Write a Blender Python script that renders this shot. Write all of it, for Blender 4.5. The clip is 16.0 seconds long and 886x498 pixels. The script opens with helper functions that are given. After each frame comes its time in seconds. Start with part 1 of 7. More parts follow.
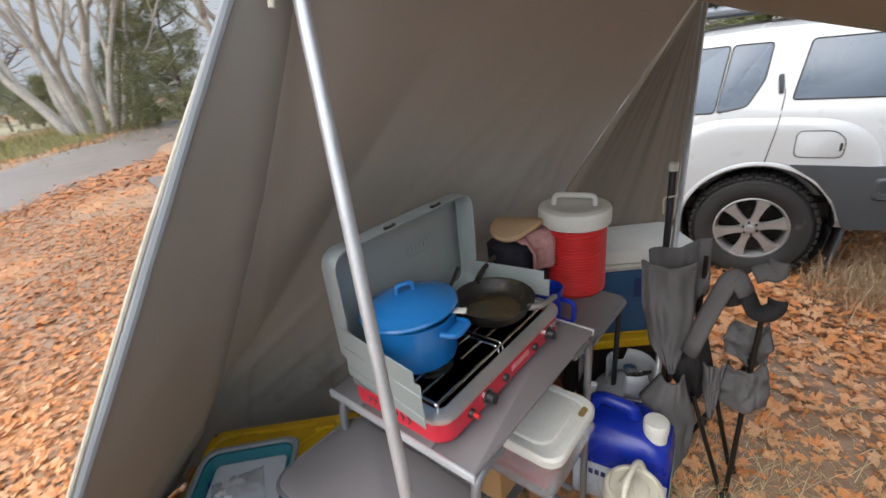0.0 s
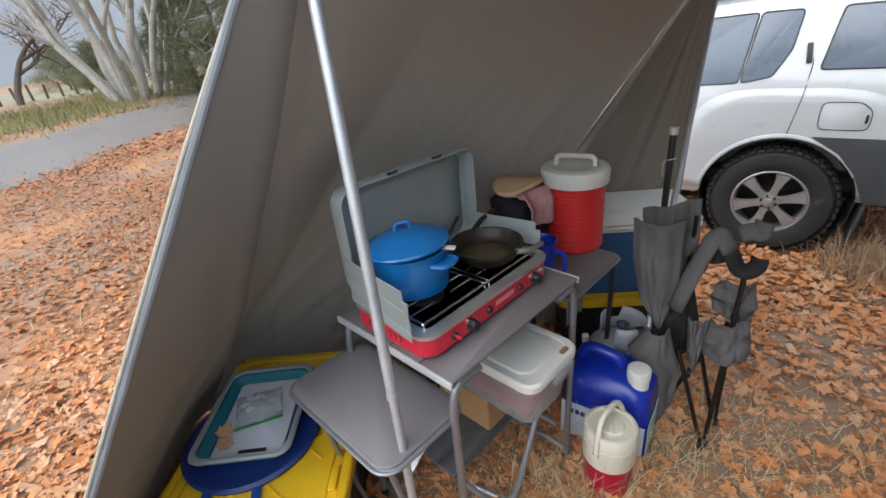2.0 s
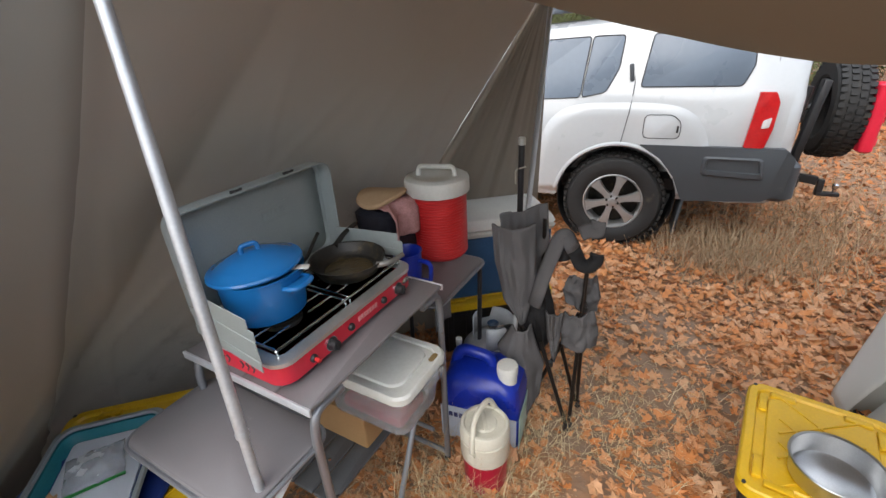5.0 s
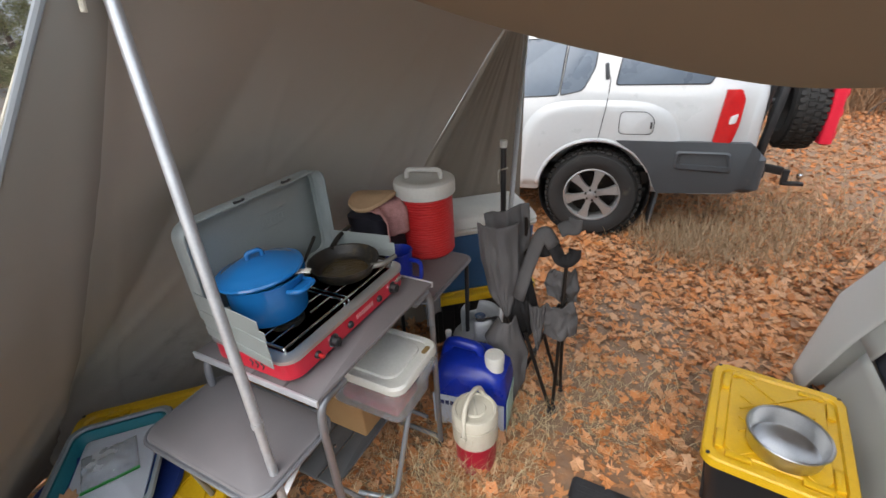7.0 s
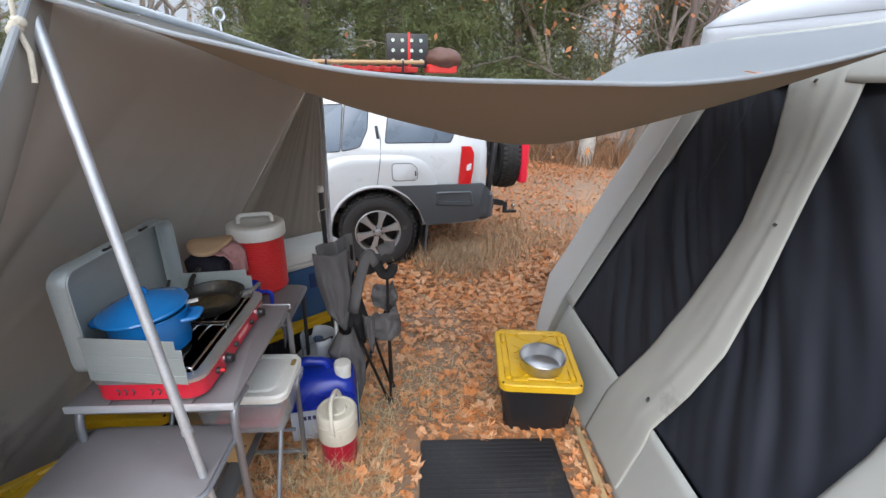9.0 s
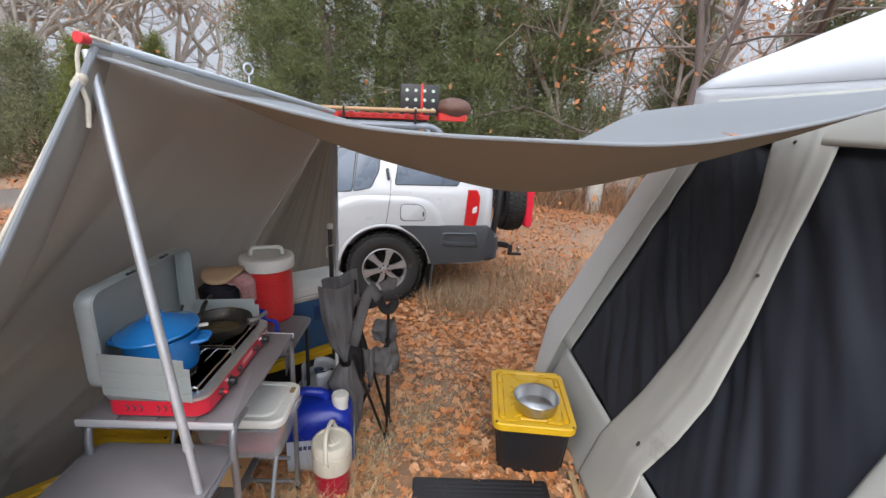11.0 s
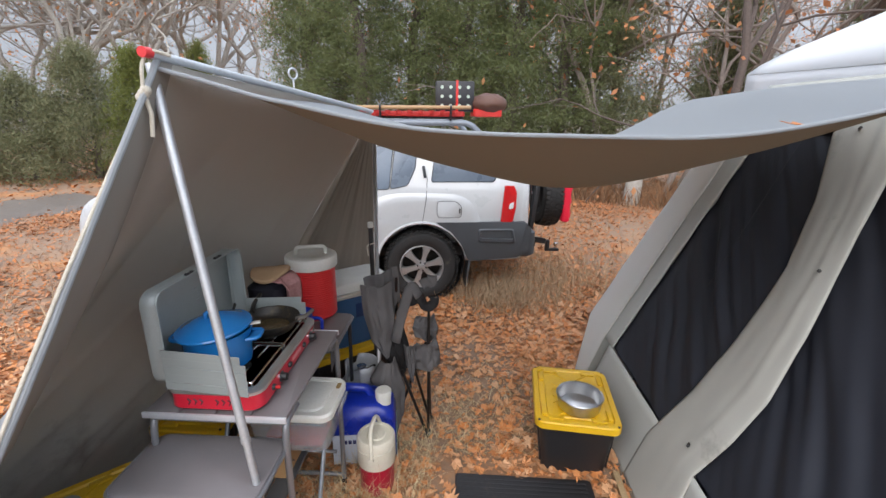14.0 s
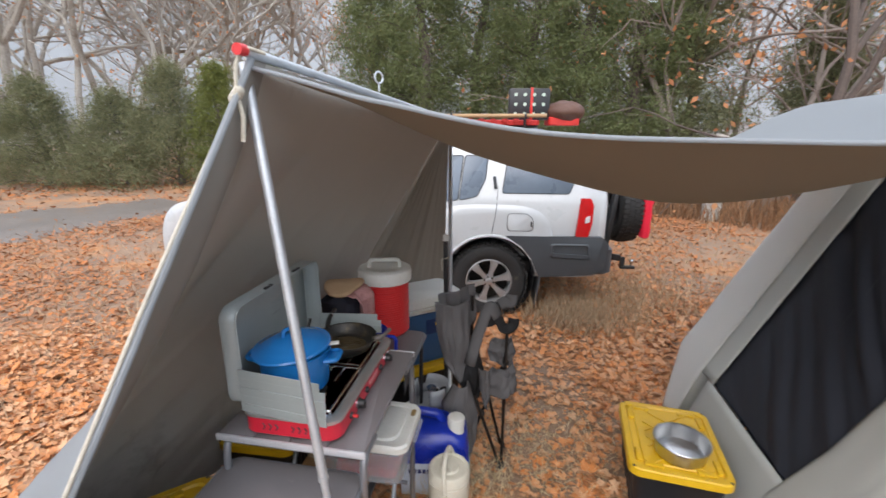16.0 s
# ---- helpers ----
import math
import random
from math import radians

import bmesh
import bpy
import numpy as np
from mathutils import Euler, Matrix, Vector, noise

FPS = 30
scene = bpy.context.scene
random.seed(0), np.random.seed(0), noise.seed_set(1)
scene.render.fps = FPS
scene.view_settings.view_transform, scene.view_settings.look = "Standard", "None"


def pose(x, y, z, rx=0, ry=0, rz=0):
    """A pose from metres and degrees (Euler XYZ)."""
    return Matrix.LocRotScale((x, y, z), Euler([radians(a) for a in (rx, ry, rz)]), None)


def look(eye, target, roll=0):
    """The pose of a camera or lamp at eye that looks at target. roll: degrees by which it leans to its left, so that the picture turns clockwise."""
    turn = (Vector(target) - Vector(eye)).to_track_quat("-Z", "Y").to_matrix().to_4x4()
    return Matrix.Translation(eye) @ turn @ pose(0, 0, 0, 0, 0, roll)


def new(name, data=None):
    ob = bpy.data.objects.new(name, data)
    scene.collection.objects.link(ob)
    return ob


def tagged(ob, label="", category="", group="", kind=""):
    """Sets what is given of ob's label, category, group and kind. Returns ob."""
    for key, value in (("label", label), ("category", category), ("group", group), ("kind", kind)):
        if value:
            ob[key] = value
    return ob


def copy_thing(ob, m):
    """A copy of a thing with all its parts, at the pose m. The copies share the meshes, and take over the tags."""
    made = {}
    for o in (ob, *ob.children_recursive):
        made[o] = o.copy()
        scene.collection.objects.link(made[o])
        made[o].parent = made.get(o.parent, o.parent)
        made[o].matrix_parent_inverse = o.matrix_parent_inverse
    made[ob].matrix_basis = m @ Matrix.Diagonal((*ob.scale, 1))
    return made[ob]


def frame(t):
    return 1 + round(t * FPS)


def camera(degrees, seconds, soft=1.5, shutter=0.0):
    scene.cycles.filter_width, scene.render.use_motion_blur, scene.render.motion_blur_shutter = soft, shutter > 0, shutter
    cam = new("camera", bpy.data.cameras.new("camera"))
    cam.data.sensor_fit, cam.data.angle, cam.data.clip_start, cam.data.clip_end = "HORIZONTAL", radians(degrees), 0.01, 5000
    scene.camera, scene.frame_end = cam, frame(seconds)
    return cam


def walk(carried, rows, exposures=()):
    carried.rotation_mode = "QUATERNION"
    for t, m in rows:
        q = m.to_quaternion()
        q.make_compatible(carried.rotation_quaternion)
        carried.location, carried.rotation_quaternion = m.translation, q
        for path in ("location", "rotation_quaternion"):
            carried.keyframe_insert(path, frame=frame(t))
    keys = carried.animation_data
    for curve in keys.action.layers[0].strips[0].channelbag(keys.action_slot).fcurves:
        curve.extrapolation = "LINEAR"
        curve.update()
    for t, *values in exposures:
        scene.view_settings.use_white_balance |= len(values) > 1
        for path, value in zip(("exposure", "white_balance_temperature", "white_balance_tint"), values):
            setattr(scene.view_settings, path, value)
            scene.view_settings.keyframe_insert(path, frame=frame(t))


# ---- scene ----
cam = camera(90.0, 16.0, shutter=0.3)
PATH = [
    (0, (0.176, 0.335, 1.741), (-0.045, 2.161, 0.954), -6.4),
    (0.5, (0.3, 0.198, 1.693), (-0.149, 1.966, 0.872), -6.9),
    (1, (0.295, 0.194, 1.671), (-0.151, 1.946, 0.818), -7.4),
    (1.5, (0.29, 0.188, 1.692), (-0.144, 1.943, 0.836), -7.3),
    (2, (0.291, 0.177, 1.705), (-0.063, 1.94, 0.829), -6.1),
    (2.5, (0.32, 0.18, 1.719), (0.13, 1.964, 0.834), -4.7),
    (3, (0.387, 0.189, 1.718), (0.379, 1.987, 0.841), -4.0),
    (3.5, (0.414, 0.19, 1.71), (0.5, 1.986, 0.833), -3.7),
    (4, (0.409, 0.199, 1.708), (0.526, 1.989, 0.825), -3.5),
    (6.5, (0.389, 0.157, 1.725), (0.517, 1.952, 0.852), -3.4),
    (7, (0.376, 0.109, 1.79), (0.564, 1.876, 0.872), -3.8),
    (7.5, (0.167, 0.077, 1.84), (0.744, 1.746, 0.903), -1.5),
    (8, (0.015, -0.025, 1.849), (1.015, 1.429, 0.908), 0.9),
    (8.2, (-0.005, -0.084, 1.875), (1.114, 1.364, 1.07), 2.3),
    (10.3, (-0.14, -0.348, 1.837), (1.036, 1.121, 1.16), -0.4),
    (10.5, (-0.13, -0.348, 1.859), (1.038, 1.145, 1.222), 0.8),
    (11, (-0.101, -0.379, 1.892), (1.048, 1.162, 1.341), 2.5),
    (11.5, (-0.119, -0.336, 1.889), (0.865, 1.296, 1.282), 1.7),
    (12, (-0.135, -0.342, 1.897), (0.807, 1.322, 1.309), 1.3),
    (12.5, (-0.126, -0.342, 1.899), (0.848, 1.309, 1.326), 1.5),
    (13, (-0.129, -0.347, 1.905), (0.868, 1.287, 1.325), 1.0),
    (13.5, (-0.131, -0.359, 1.898), (0.895, 1.253, 1.305), 0.8),
    (14, (-0.133, -0.358, 1.901), (0.89, 1.262, 1.328), 0.6),
    (14.5, (-0.133, -0.354, 1.907), (0.883, 1.278, 1.356), 1.3),
    (15, (-0.114, -0.354, 1.906), (0.922, 1.26, 1.339), 1.2),
    (15.5, (-0.12, -0.306, 1.903), (0.861, 1.345, 1.345), 1.9),
    (16, (-0.17, -0.128, 1.879), (0.648, 1.618, 1.348), 0.4),
]
walk(cam, [(t, look(eye, target, roll)) for t, eye, target, roll in PATH], exposures=[(0.0, 1.0, 6700, 10), (1.5, 0.8, 6350, 9), (4.0, 0.96, 6600, 10), (7.0, 0.94, 6700, 10), (8.0, 1.0, 6150, 9.5), (10.5, 0.9, 6500, 12), (12.5, 0.78, 6500, 12.5), (16.0, 0.84, 6550, 12)])

# ---- light: an overcast, misty autumn day ----
world = bpy.data.worlds.new("sky")
scene.world = world
world.use_nodes = True
wt = world.node_tree
wbg = wt.nodes["Background"]
sky = wt.nodes.new("ShaderNodeTexSky")
sky.sky_type, sky.sun_disc = "NISHITA", False
sky.sun_elevation, sky.sun_rotation = radians(45), radians(220)
sky.air_density, sky.dust_density, sky.ozone_density = 1.0, 6.0, 1.0
cloud = wt.nodes.new("ShaderNodeMix")
cloud.data_type = "RGBA"
cloud.inputs[0].default_value = 0.82
cloud.inputs[7].default_value = (8.2, 9.2, 10.7, 1)
wt.links.new(sky.outputs[0], cloud.inputs[6])
wt.links.new(cloud.outputs[2], wbg.inputs[0])
wbg.inputs[1].default_value = 0.132
sun = new("sun", bpy.data.lights.new("sun", "SUN"))
sun.data.energy, sun.data.angle, sun.data.color = 0.95, radians(60), (1.0, 0.97, 0.92)
sun.matrix_world = look((0, 0, 30), (20, 22, 0))
scene.view_settings.exposure = 0.82


# ---- materials ----
def mat(name, color, rough=0.6, metal=0.0, color2=None, scale=8.0, fine=60.0, bump=0.15, mix=0.5, spec=0.5, coat=0.0, dirt=None, dirt_scale=2.5, dirt_at=0.6, per_object=0.0, island=0.0):
    m = bpy.data.materials.new(name)
    m.use_nodes = True
    nt = m.node_tree
    b = nt.nodes["Principled BSDF"]
    b.inputs["Roughness"].default_value, b.inputs["Metallic"].default_value = rough, metal
    b.inputs["Specular IOR Level"].default_value, b.inputs["Coat Weight"].default_value = spec, coat
    tc = nt.nodes.new("ShaderNodeTexCoord")
    big, small = nt.nodes.new("ShaderNodeTexNoise"), nt.nodes.new("ShaderNodeTexNoise")
    big.inputs["Scale"].default_value, big.inputs["Detail"].default_value = scale, 5
    small.inputs["Scale"].default_value, small.inputs["Detail"].default_value = fine, 6
    for n in (big, small):
        nt.links.new(tc.outputs["Object"], n.inputs["Vector"])
    c2 = color2 or tuple(c * 0.78 for c in color)
    ramp = nt.nodes.new("ShaderNodeValToRGB")
    ramp.color_ramp.elements[0].position, ramp.color_ramp.elements[1].position = 0.5 - mix * 0.4, 0.5 + mix * 0.4
    ramp.color_ramp.elements[0].color, ramp.color_ramp.elements[1].color = (*c2, 1), (*color, 1)
    add = nt.nodes.new("ShaderNodeMath")
    add.operation = "MULTIPLY_ADD"
    nt.links.new(small.outputs[0], add.inputs[0])
    add.inputs[1].default_value = 0.5
    half = nt.nodes.new("ShaderNodeMath")
    half.operation = "MULTIPLY"
    half.inputs[1].default_value = 0.5
    nt.links.new(big.outputs[0], half.inputs[0])
    nt.links.new(half.outputs[0], add.inputs[2])
    nt.links.new(add.outputs[0], ramp.inputs[0])
    out = ramp.outputs[0]
    if dirt:
        dn = nt.nodes.new("ShaderNodeTexNoise")
        dn.inputs["Scale"].default_value, dn.inputs["Detail"].default_value, dn.inputs["Roughness"].default_value = dirt_scale, 8, 0.7
        nt.links.new(tc.outputs["Object"], dn.inputs["Vector"])
        dr = nt.nodes.new("ShaderNodeMapRange")
        dr.inputs[1].default_value, dr.inputs[2].default_value = dirt_at, dirt_at + 0.16
        nt.links.new(dn.outputs[0], dr.inputs[0])
        mx = nt.nodes.new("ShaderNodeMix")
        mx.data_type = "RGBA"
        mx.inputs[7].default_value = (*dirt, 1)
        nt.links.new(dr.outputs[0], mx.inputs[0])
        nt.links.new(out, mx.inputs[6])
        out = mx.outputs[2]
    if per_object or island:
        src = nt.nodes.new("ShaderNodeObjectInfo").outputs["Random"] if per_object else nt.nodes.new("ShaderNodeNewGeometry").outputs["Random Per Island"]
        k = per_object or island
        rg = nt.nodes.new("ShaderNodeMapRange")
        rg.inputs[3].default_value, rg.inputs[4].default_value = 1 - k, 1 + k
        nt.links.new(src, rg.inputs[0])
        hs = nt.nodes.new("ShaderNodeHueSaturation")
        nt.links.new(rg.outputs[0], hs.inputs["Value"])
        nt.links.new(out, hs.inputs["Color"])
        out = hs.outputs[0]
    nt.links.new(out, b.inputs["Base Color"])
    if bump:
        bp = nt.nodes.new("ShaderNodeBump")
        bp.inputs["Strength"].default_value, bp.inputs["Distance"].default_value = bump, 0.01
        nt.links.new(add.outputs[0], bp.inputs["Height"])
        nt.links.new(bp.outputs[0], b.inputs["Normal"])
    rv = nt.nodes.new("ShaderNodeMapRange")
    rv.inputs[3].default_value, rv.inputs[4].default_value = max(0.02, rough - 0.12), min(1, rough + 0.12)
    nt.links.new(big.outputs[0], rv.inputs[0])
    nt.links.new(rv.outputs[0], b.inputs["Roughness"])
    return m


def cloth(name, color, color2, through_light=0.25, weave=900.0, rough=0.85, stain=None, scale=2.0):
    """Woven fabric that lets some light through."""
    m = mat(name, color, rough, color2=color2, scale=scale, fine=weave, bump=0.08, mix=0.9, dirt=stain, dirt_scale=1.4, dirt_at=0.62)
    nt = m.node_tree
    b = nt.nodes["Principled BSDF"]
    b.inputs["Specular IOR Level"].default_value = 0.25
    tr, mx = nt.nodes.new("ShaderNodeBsdfTranslucent"), nt.nodes.new("ShaderNodeMixShader")
    mx.inputs[0].default_value = through_light
    tr.inputs[0].default_value = (*color, 1)
    nt.links.new(b.outputs[0], mx.inputs[1])
    nt.links.new(tr.outputs[0], mx.inputs[2])
    nt.links.new(mx.outputs[0], nt.nodes["Material Output"].inputs[0])
    return m


def palette(name, colors, rough=0.75, bump=0.0, through_light=0.0, noise_scale=30.0):
    """Leaves or blades: each island takes its own colour from the palette."""
    m = bpy.data.materials.new(name)
    m.use_nodes = True
    nt = m.node_tree
    b = nt.nodes["Principled BSDF"]
    b.inputs["Roughness"].default_value = rough
    b.inputs["Specular IOR Level"].default_value = 0.35
    g = nt.nodes.new("ShaderNodeNewGeometry")
    ramp = nt.nodes.new("ShaderNodeValToRGB")
    els = ramp.color_ramp.elements
    for i, c in enumerate(colors):
        p = i / (len(colors) - 1)
        e = els[0] if i == 0 else els[1] if i == len(colors) - 1 else els.new(p)
        e.position = p
        e.color = (*c, 1)
    els[len(els) - 1].color = (*colors[-1], 1)
    nt.links.new(g.outputs["Random Per Island"], ramp.inputs[0])
    nz, mixer = nt.nodes.new("ShaderNodeTexNoise"), nt.nodes.new("ShaderNodeMix")
    nz.inputs["Scale"].default_value = noise_scale
    tc = nt.nodes.new("ShaderNodeTexCoord")
    nt.links.new(tc.outputs["Object"], nz.inputs["Vector"])
    rg = nt.nodes.new("ShaderNodeMapRange")
    rg.inputs[3].default_value, rg.inputs[4].default_value = 0.7, 1.25
    nt.links.new(nz.outputs[0], rg.inputs[0])
    hs = nt.nodes.new("ShaderNodeHueSaturation")
    nt.links.new(rg.outputs[0], hs.inputs["Value"])
    nt.links.new(ramp.outputs[0], hs.inputs["Color"])
    nt.links.new(hs.outputs[0], b.inputs["Base Color"])
    if through_light:
        tr, mx = nt.nodes.new("ShaderNodeBsdfTranslucent"), nt.nodes.new("ShaderNodeMixShader")
        mx.inputs[0].default_value = through_light
        nt.links.new(hs.outputs[0], tr.inputs[0])
        nt.links.new(b.outputs[0], mx.inputs[1])
        nt.links.new(tr.outputs[0], mx.inputs[2])
        nt.links.new(mx.outputs[0], nt.nodes["Material Output"].inputs[0])
    return m


TARP = cloth("taupe_canvas", (0.475, 0.45, 0.4), (0.405, 0.384, 0.34), 0.06, 700, stain=(0.25, 0.22, 0.185), scale=1.2)
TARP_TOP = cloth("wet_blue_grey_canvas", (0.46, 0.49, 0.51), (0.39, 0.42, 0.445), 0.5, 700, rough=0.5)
TENT_GREY = cloth("light_grey_tent_cloth", (0.55, 0.56, 0.52), (0.47, 0.475, 0.44), 0.18, 800, stain=(0.25, 0.24, 0.2), scale=3)
TENT_BAND = cloth("khaki_grey_strap_cloth", (0.52, 0.52, 0.47), (0.43, 0.43, 0.39), 0.15, 800, stain=(0.12, 0.11, 0.09), scale=4)
TENT_BLACK = cloth("black_mesh_cloth", (0.03, 0.033, 0.043), (0.018, 0.02, 0.026), 0.03, 1500, rough=0.6, scale=6)
TENT_FLY = cloth("white_fly_cloth", (0.8, 0.81, 0.82), (0.74, 0.75, 0.76), 0.25, 800, rough=0.6)
STEEL = mat("galvanised_steel", (0.6, 0.63, 0.65), 0.48, 0.7, (0.48, 0.5, 0.52), 14, 120, 0.05, dirt=(0.3, 0.3, 0.3), dirt_scale=9, dirt_at=0.64)
ALU = mat("grey_painted_tube", (0.3, 0.31, 0.33), 0.38, 0.6, (0.24, 0.25, 0.27), 10, 160, 0.04)
BRUSHED = mat("brushed_steel", (0.78, 0.79, 0.8), 0.38, 0.9, (0.66, 0.67, 0.68), 18, 200, 0.04)
CHROME = mat("polished_steel", (0.75, 0.76, 0.77), 0.2, 1.0, (0.6, 0.6, 0.6), 20, 200, 0.03)
BLACK = mat("black_plastic", (0.025, 0.025, 0.027), 0.4, 0, (0.015, 0.015, 0.016), 20, 150, 0.05)
IRON = mat("seasoned_cast_iron", (0.035, 0.032, 0.028), 0.42, 0.3, (0.02, 0.018, 0.016), 14, 220, 0.25, dirt=(0.11, 0.08, 0.04), dirt_scale=12, dirt_at=0.55)
ROPE = mat("cream_rope", (0.62, 0.58, 0.48), 0.9, 0, (0.4, 0.37, 0.3), 60, 500, 0.6)
RED = mat("red_plastic", (0.62, 0.03, 0.03), 0.42, 0, (0.52, 0.022, 0.025), 6, 90, 0.06)
WHITE_P = mat("weathered_white_plastic", (0.72, 0.72, 0.68), 0.5, 0, (0.62, 0.62, 0.57), 9, 80, 0.08, dirt=(0.38, 0.29, 0.2), dirt_scale=7, dirt_at=0.66)
YELLOW = mat("yellow_plastic", (0.74, 0.46, 0.015), 0.42, 0, (0.62, 0.37, 0.01), 9, 100, 0.06, dirt=(0.3, 0.19, 0.04), dirt_scale=6, dirt_at=0.7)
BLUE = mat("translucent_blue_plastic", (0.008, 0.035, 0.42), 0.3, 0, (0.005, 0.02, 0.27), 5, 60, 0.05)
TABLETOP = mat("grey_speckled_tabletop", (0.2, 0.185, 0.19), 0.45, 0, (0.15, 0.14, 0.145), 7, 420, 0.08, dirt=(0.33, 0.31, 0.3), dirt_scale=11, dirt_at=0.68)


# ---- geometry helpers ----
def see_through(m, share):
    """Let part of the light straight through a thin film."""
    nt = m.node_tree
    tp, mx = nt.nodes.new("ShaderNodeBsdfTransparent"), nt.nodes.new("ShaderNodeMixShader")
    mx.inputs[0].default_value = share
    nt.links.new(nt.nodes["Principled BSDF"].outputs[0], mx.inputs[1])
    nt.links.new(tp.outputs[0], mx.inputs[2])
    nt.links.new(mx.outputs[0], nt.nodes["Material Output"].inputs[0])


def thing(name, label, category, m=None, group="", kind=""):
    ob = new(name)
    ob.empty_display_size = 0.05
    ob.matrix_world = m or Matrix()
    return tagged(ob, label, category, group, kind)


def mesh_of(bm, material, smooth=True, name="mesh"):
    me = bpy.data.meshes.new(name)
    bmesh.ops.recalc_face_normals(bm, faces=bm.faces[:])
    bm.to_mesh(me)
    bm.free()
    for x in (material if isinstance(material, (list, tuple)) else [material]):
        me.materials.append(x)
    if smooth:
        me.shade_smooth()
        me.set_sharp_from_angle(angle=radians(38))
    return me


def part(name, bm, material, parent=None, label="", smooth=True):
    ob = new(name, mesh_of(bm, material, smooth, name) if isinstance(bm, bmesh.types.BMesh) else bm)
    if parent:
        ob.parent = parent
    return tagged(ob, label)


def structure(name, bm, material, label, category, kind="structure"):
    return tagged(part(name, bm, material), label, category, "", kind)


def B():
    return bmesh.new()


def box(bm, c, s, rz=0, rx=0, ry=0, bevel=0.0, seg=2):
    r = bmesh.ops.create_cube(bm, size=1, matrix=pose(*c, rx, ry, rz) @ Matrix.Diagonal((*s, 1)))
    if bevel:
        es = list({e for v in r["verts"] for e in v.link_edges})
        bmesh.ops.bevel(bm, geom=es, offset=bevel, segments=seg, affect="EDGES", profile=0.5)
    return bm


def rrect(w, d, r, n=6, cx=0, cy=0):
    pts = []
    for i, (sx, sy) in enumerate(((1, 1), (-1, 1), (-1, -1), (1, -1))):
        for k in range(n + 1):
            a = radians(90 * i + 90 * k / n)
            pts.append((cx + sx * (w / 2 - r) + r * math.cos(a), cy + sy * (d / 2 - r) + r * math.sin(a)))
    return pts


def loft(bm, rings, cap=True, closed=True):
    """Skin a list of rings of points."""
    vs = [[bm.verts.new(p) for p in ring] for ring in rings]
    n = len(vs[0])
    for a, b in zip(vs, vs[1:]):
        for i in range(n if closed else n - 1):
            j = (i + 1) % n
            bm.faces.new((a[i], a[j], b[j], b[i]))
    if cap:
        bm.faces.new(vs[0][::-1])
        bm.faces.new(vs[-1])
    return vs


def rbox(bm, w, d, z0, z1, r, top=None, edge=0.006, n=6, cx=0, cy=0):
    """A box with rounded upright corners; top: its (w, d) at the upper end."""
    tw, td = top or (w, d)
    rings = []
    for z, a, b, q in ((z0, w - 2 * edge, d - 2 * edge, r), (z0 + edge, w, d, r), (z1 - edge, tw, td, r), (z1, tw - 2 * edge, td - 2 * edge, r)):
        rings.append([(x, y, z) for x, y in rrect(a, b, min(q, a / 2 - 0.001, b / 2 - 0.001), n, cx, cy)])
    loft(bm, rings)
    return bm


def lathe(bm, prof, n=40, c=(0, 0, 0), cap=False, ribs=None):
    rings = [[(c[0] + r * math.cos(2 * math.pi * i / n), c[1] + r * math.sin(2 * math.pi * i / n), c[2] + z) for i in range(n)] for r, z in prof]
    loft(bm, rings, cap)
    return bm


def tube(bm, pts, r, n=10, r2=None, cap=True):
    pts = [Vector(p) for p in pts]
    rings, prev = [], None
    for i, p in enumerate(pts):
        d = ((pts[min(i + 1, len(pts) - 1)] - p).normalized() + (p - pts[max(i - 1, 0)]).normalized()).normalized()
        if prev is None:
            x = d.orthogonal().normalized()
        else:
            x = (prev - d * prev.dot(d)).normalized()
        prev = x
        y = d.cross(x)
        q = r if r2 is None else r + (r2 - r) * i / (len(pts) - 1)
        rings.append([p + (x * math.cos(2 * math.pi * k / n) + y * math.sin(2 * math.pi * k / n)) * q for k in range(n)])
    loft(bm, rings, cap)
    return bm


def bend(pts, r=0.03, n=5):
    """Round the corners of a run of points."""
    pts = [Vector(p) for p in pts]
    out = [pts[0]]
    for a, p, b in zip(pts, pts[1:], pts[2:]):
        u, w = (a - p), (b - p)
        q = min(r, u.length * 0.45, w.length * 0.45)
        s, e = p + u.normalized() * q, p + w.normalized() * q
        for k in range(n + 1):
            t = k / n
            out.append(s * (1 - t) ** 2 + p * 2 * t * (1 - t) + e * t * t)
    return out + [pts[-1]]


def sheet(bm, f, nu, nv, both=0.0):
    vs = [[bm.verts.new(f(i / nu, j / nv)) for j in range(nv + 1)] for i in range(nu + 1)]
    for i in range(nu):
        for j in range(nv):
            bm.faces.new((vs[i][j], vs[i + 1][j], vs[i + 1][j + 1], vs[i][j + 1]))
    return bm


def thicken(ob, t, offset=0.0):
    md = ob.modifiers.new("solid", "SOLIDIFY")
    md.thickness, md.offset = t, offset
    return ob


def lerp(a, b, t):
    return Vector(a) * (1 - t) + Vector(b) * t


def curve_at(keys, t):
    return float(np.interp(t, [k[0] for k in keys], [k[1] for k in keys]))


def smooth_at(keys, t, w=0.06):
    return sum(curve_at(keys, min(1, max(0, t + k * w))) for k in (-1, -0.5, 0, 0.5, 1)) / 5


def dot(*c):
    """The camp's own frame: x across the cook table, y along it."""
    return pose(0.08, 1.434, 0, 0, 0, -35) @ Matrix.Translation(c)


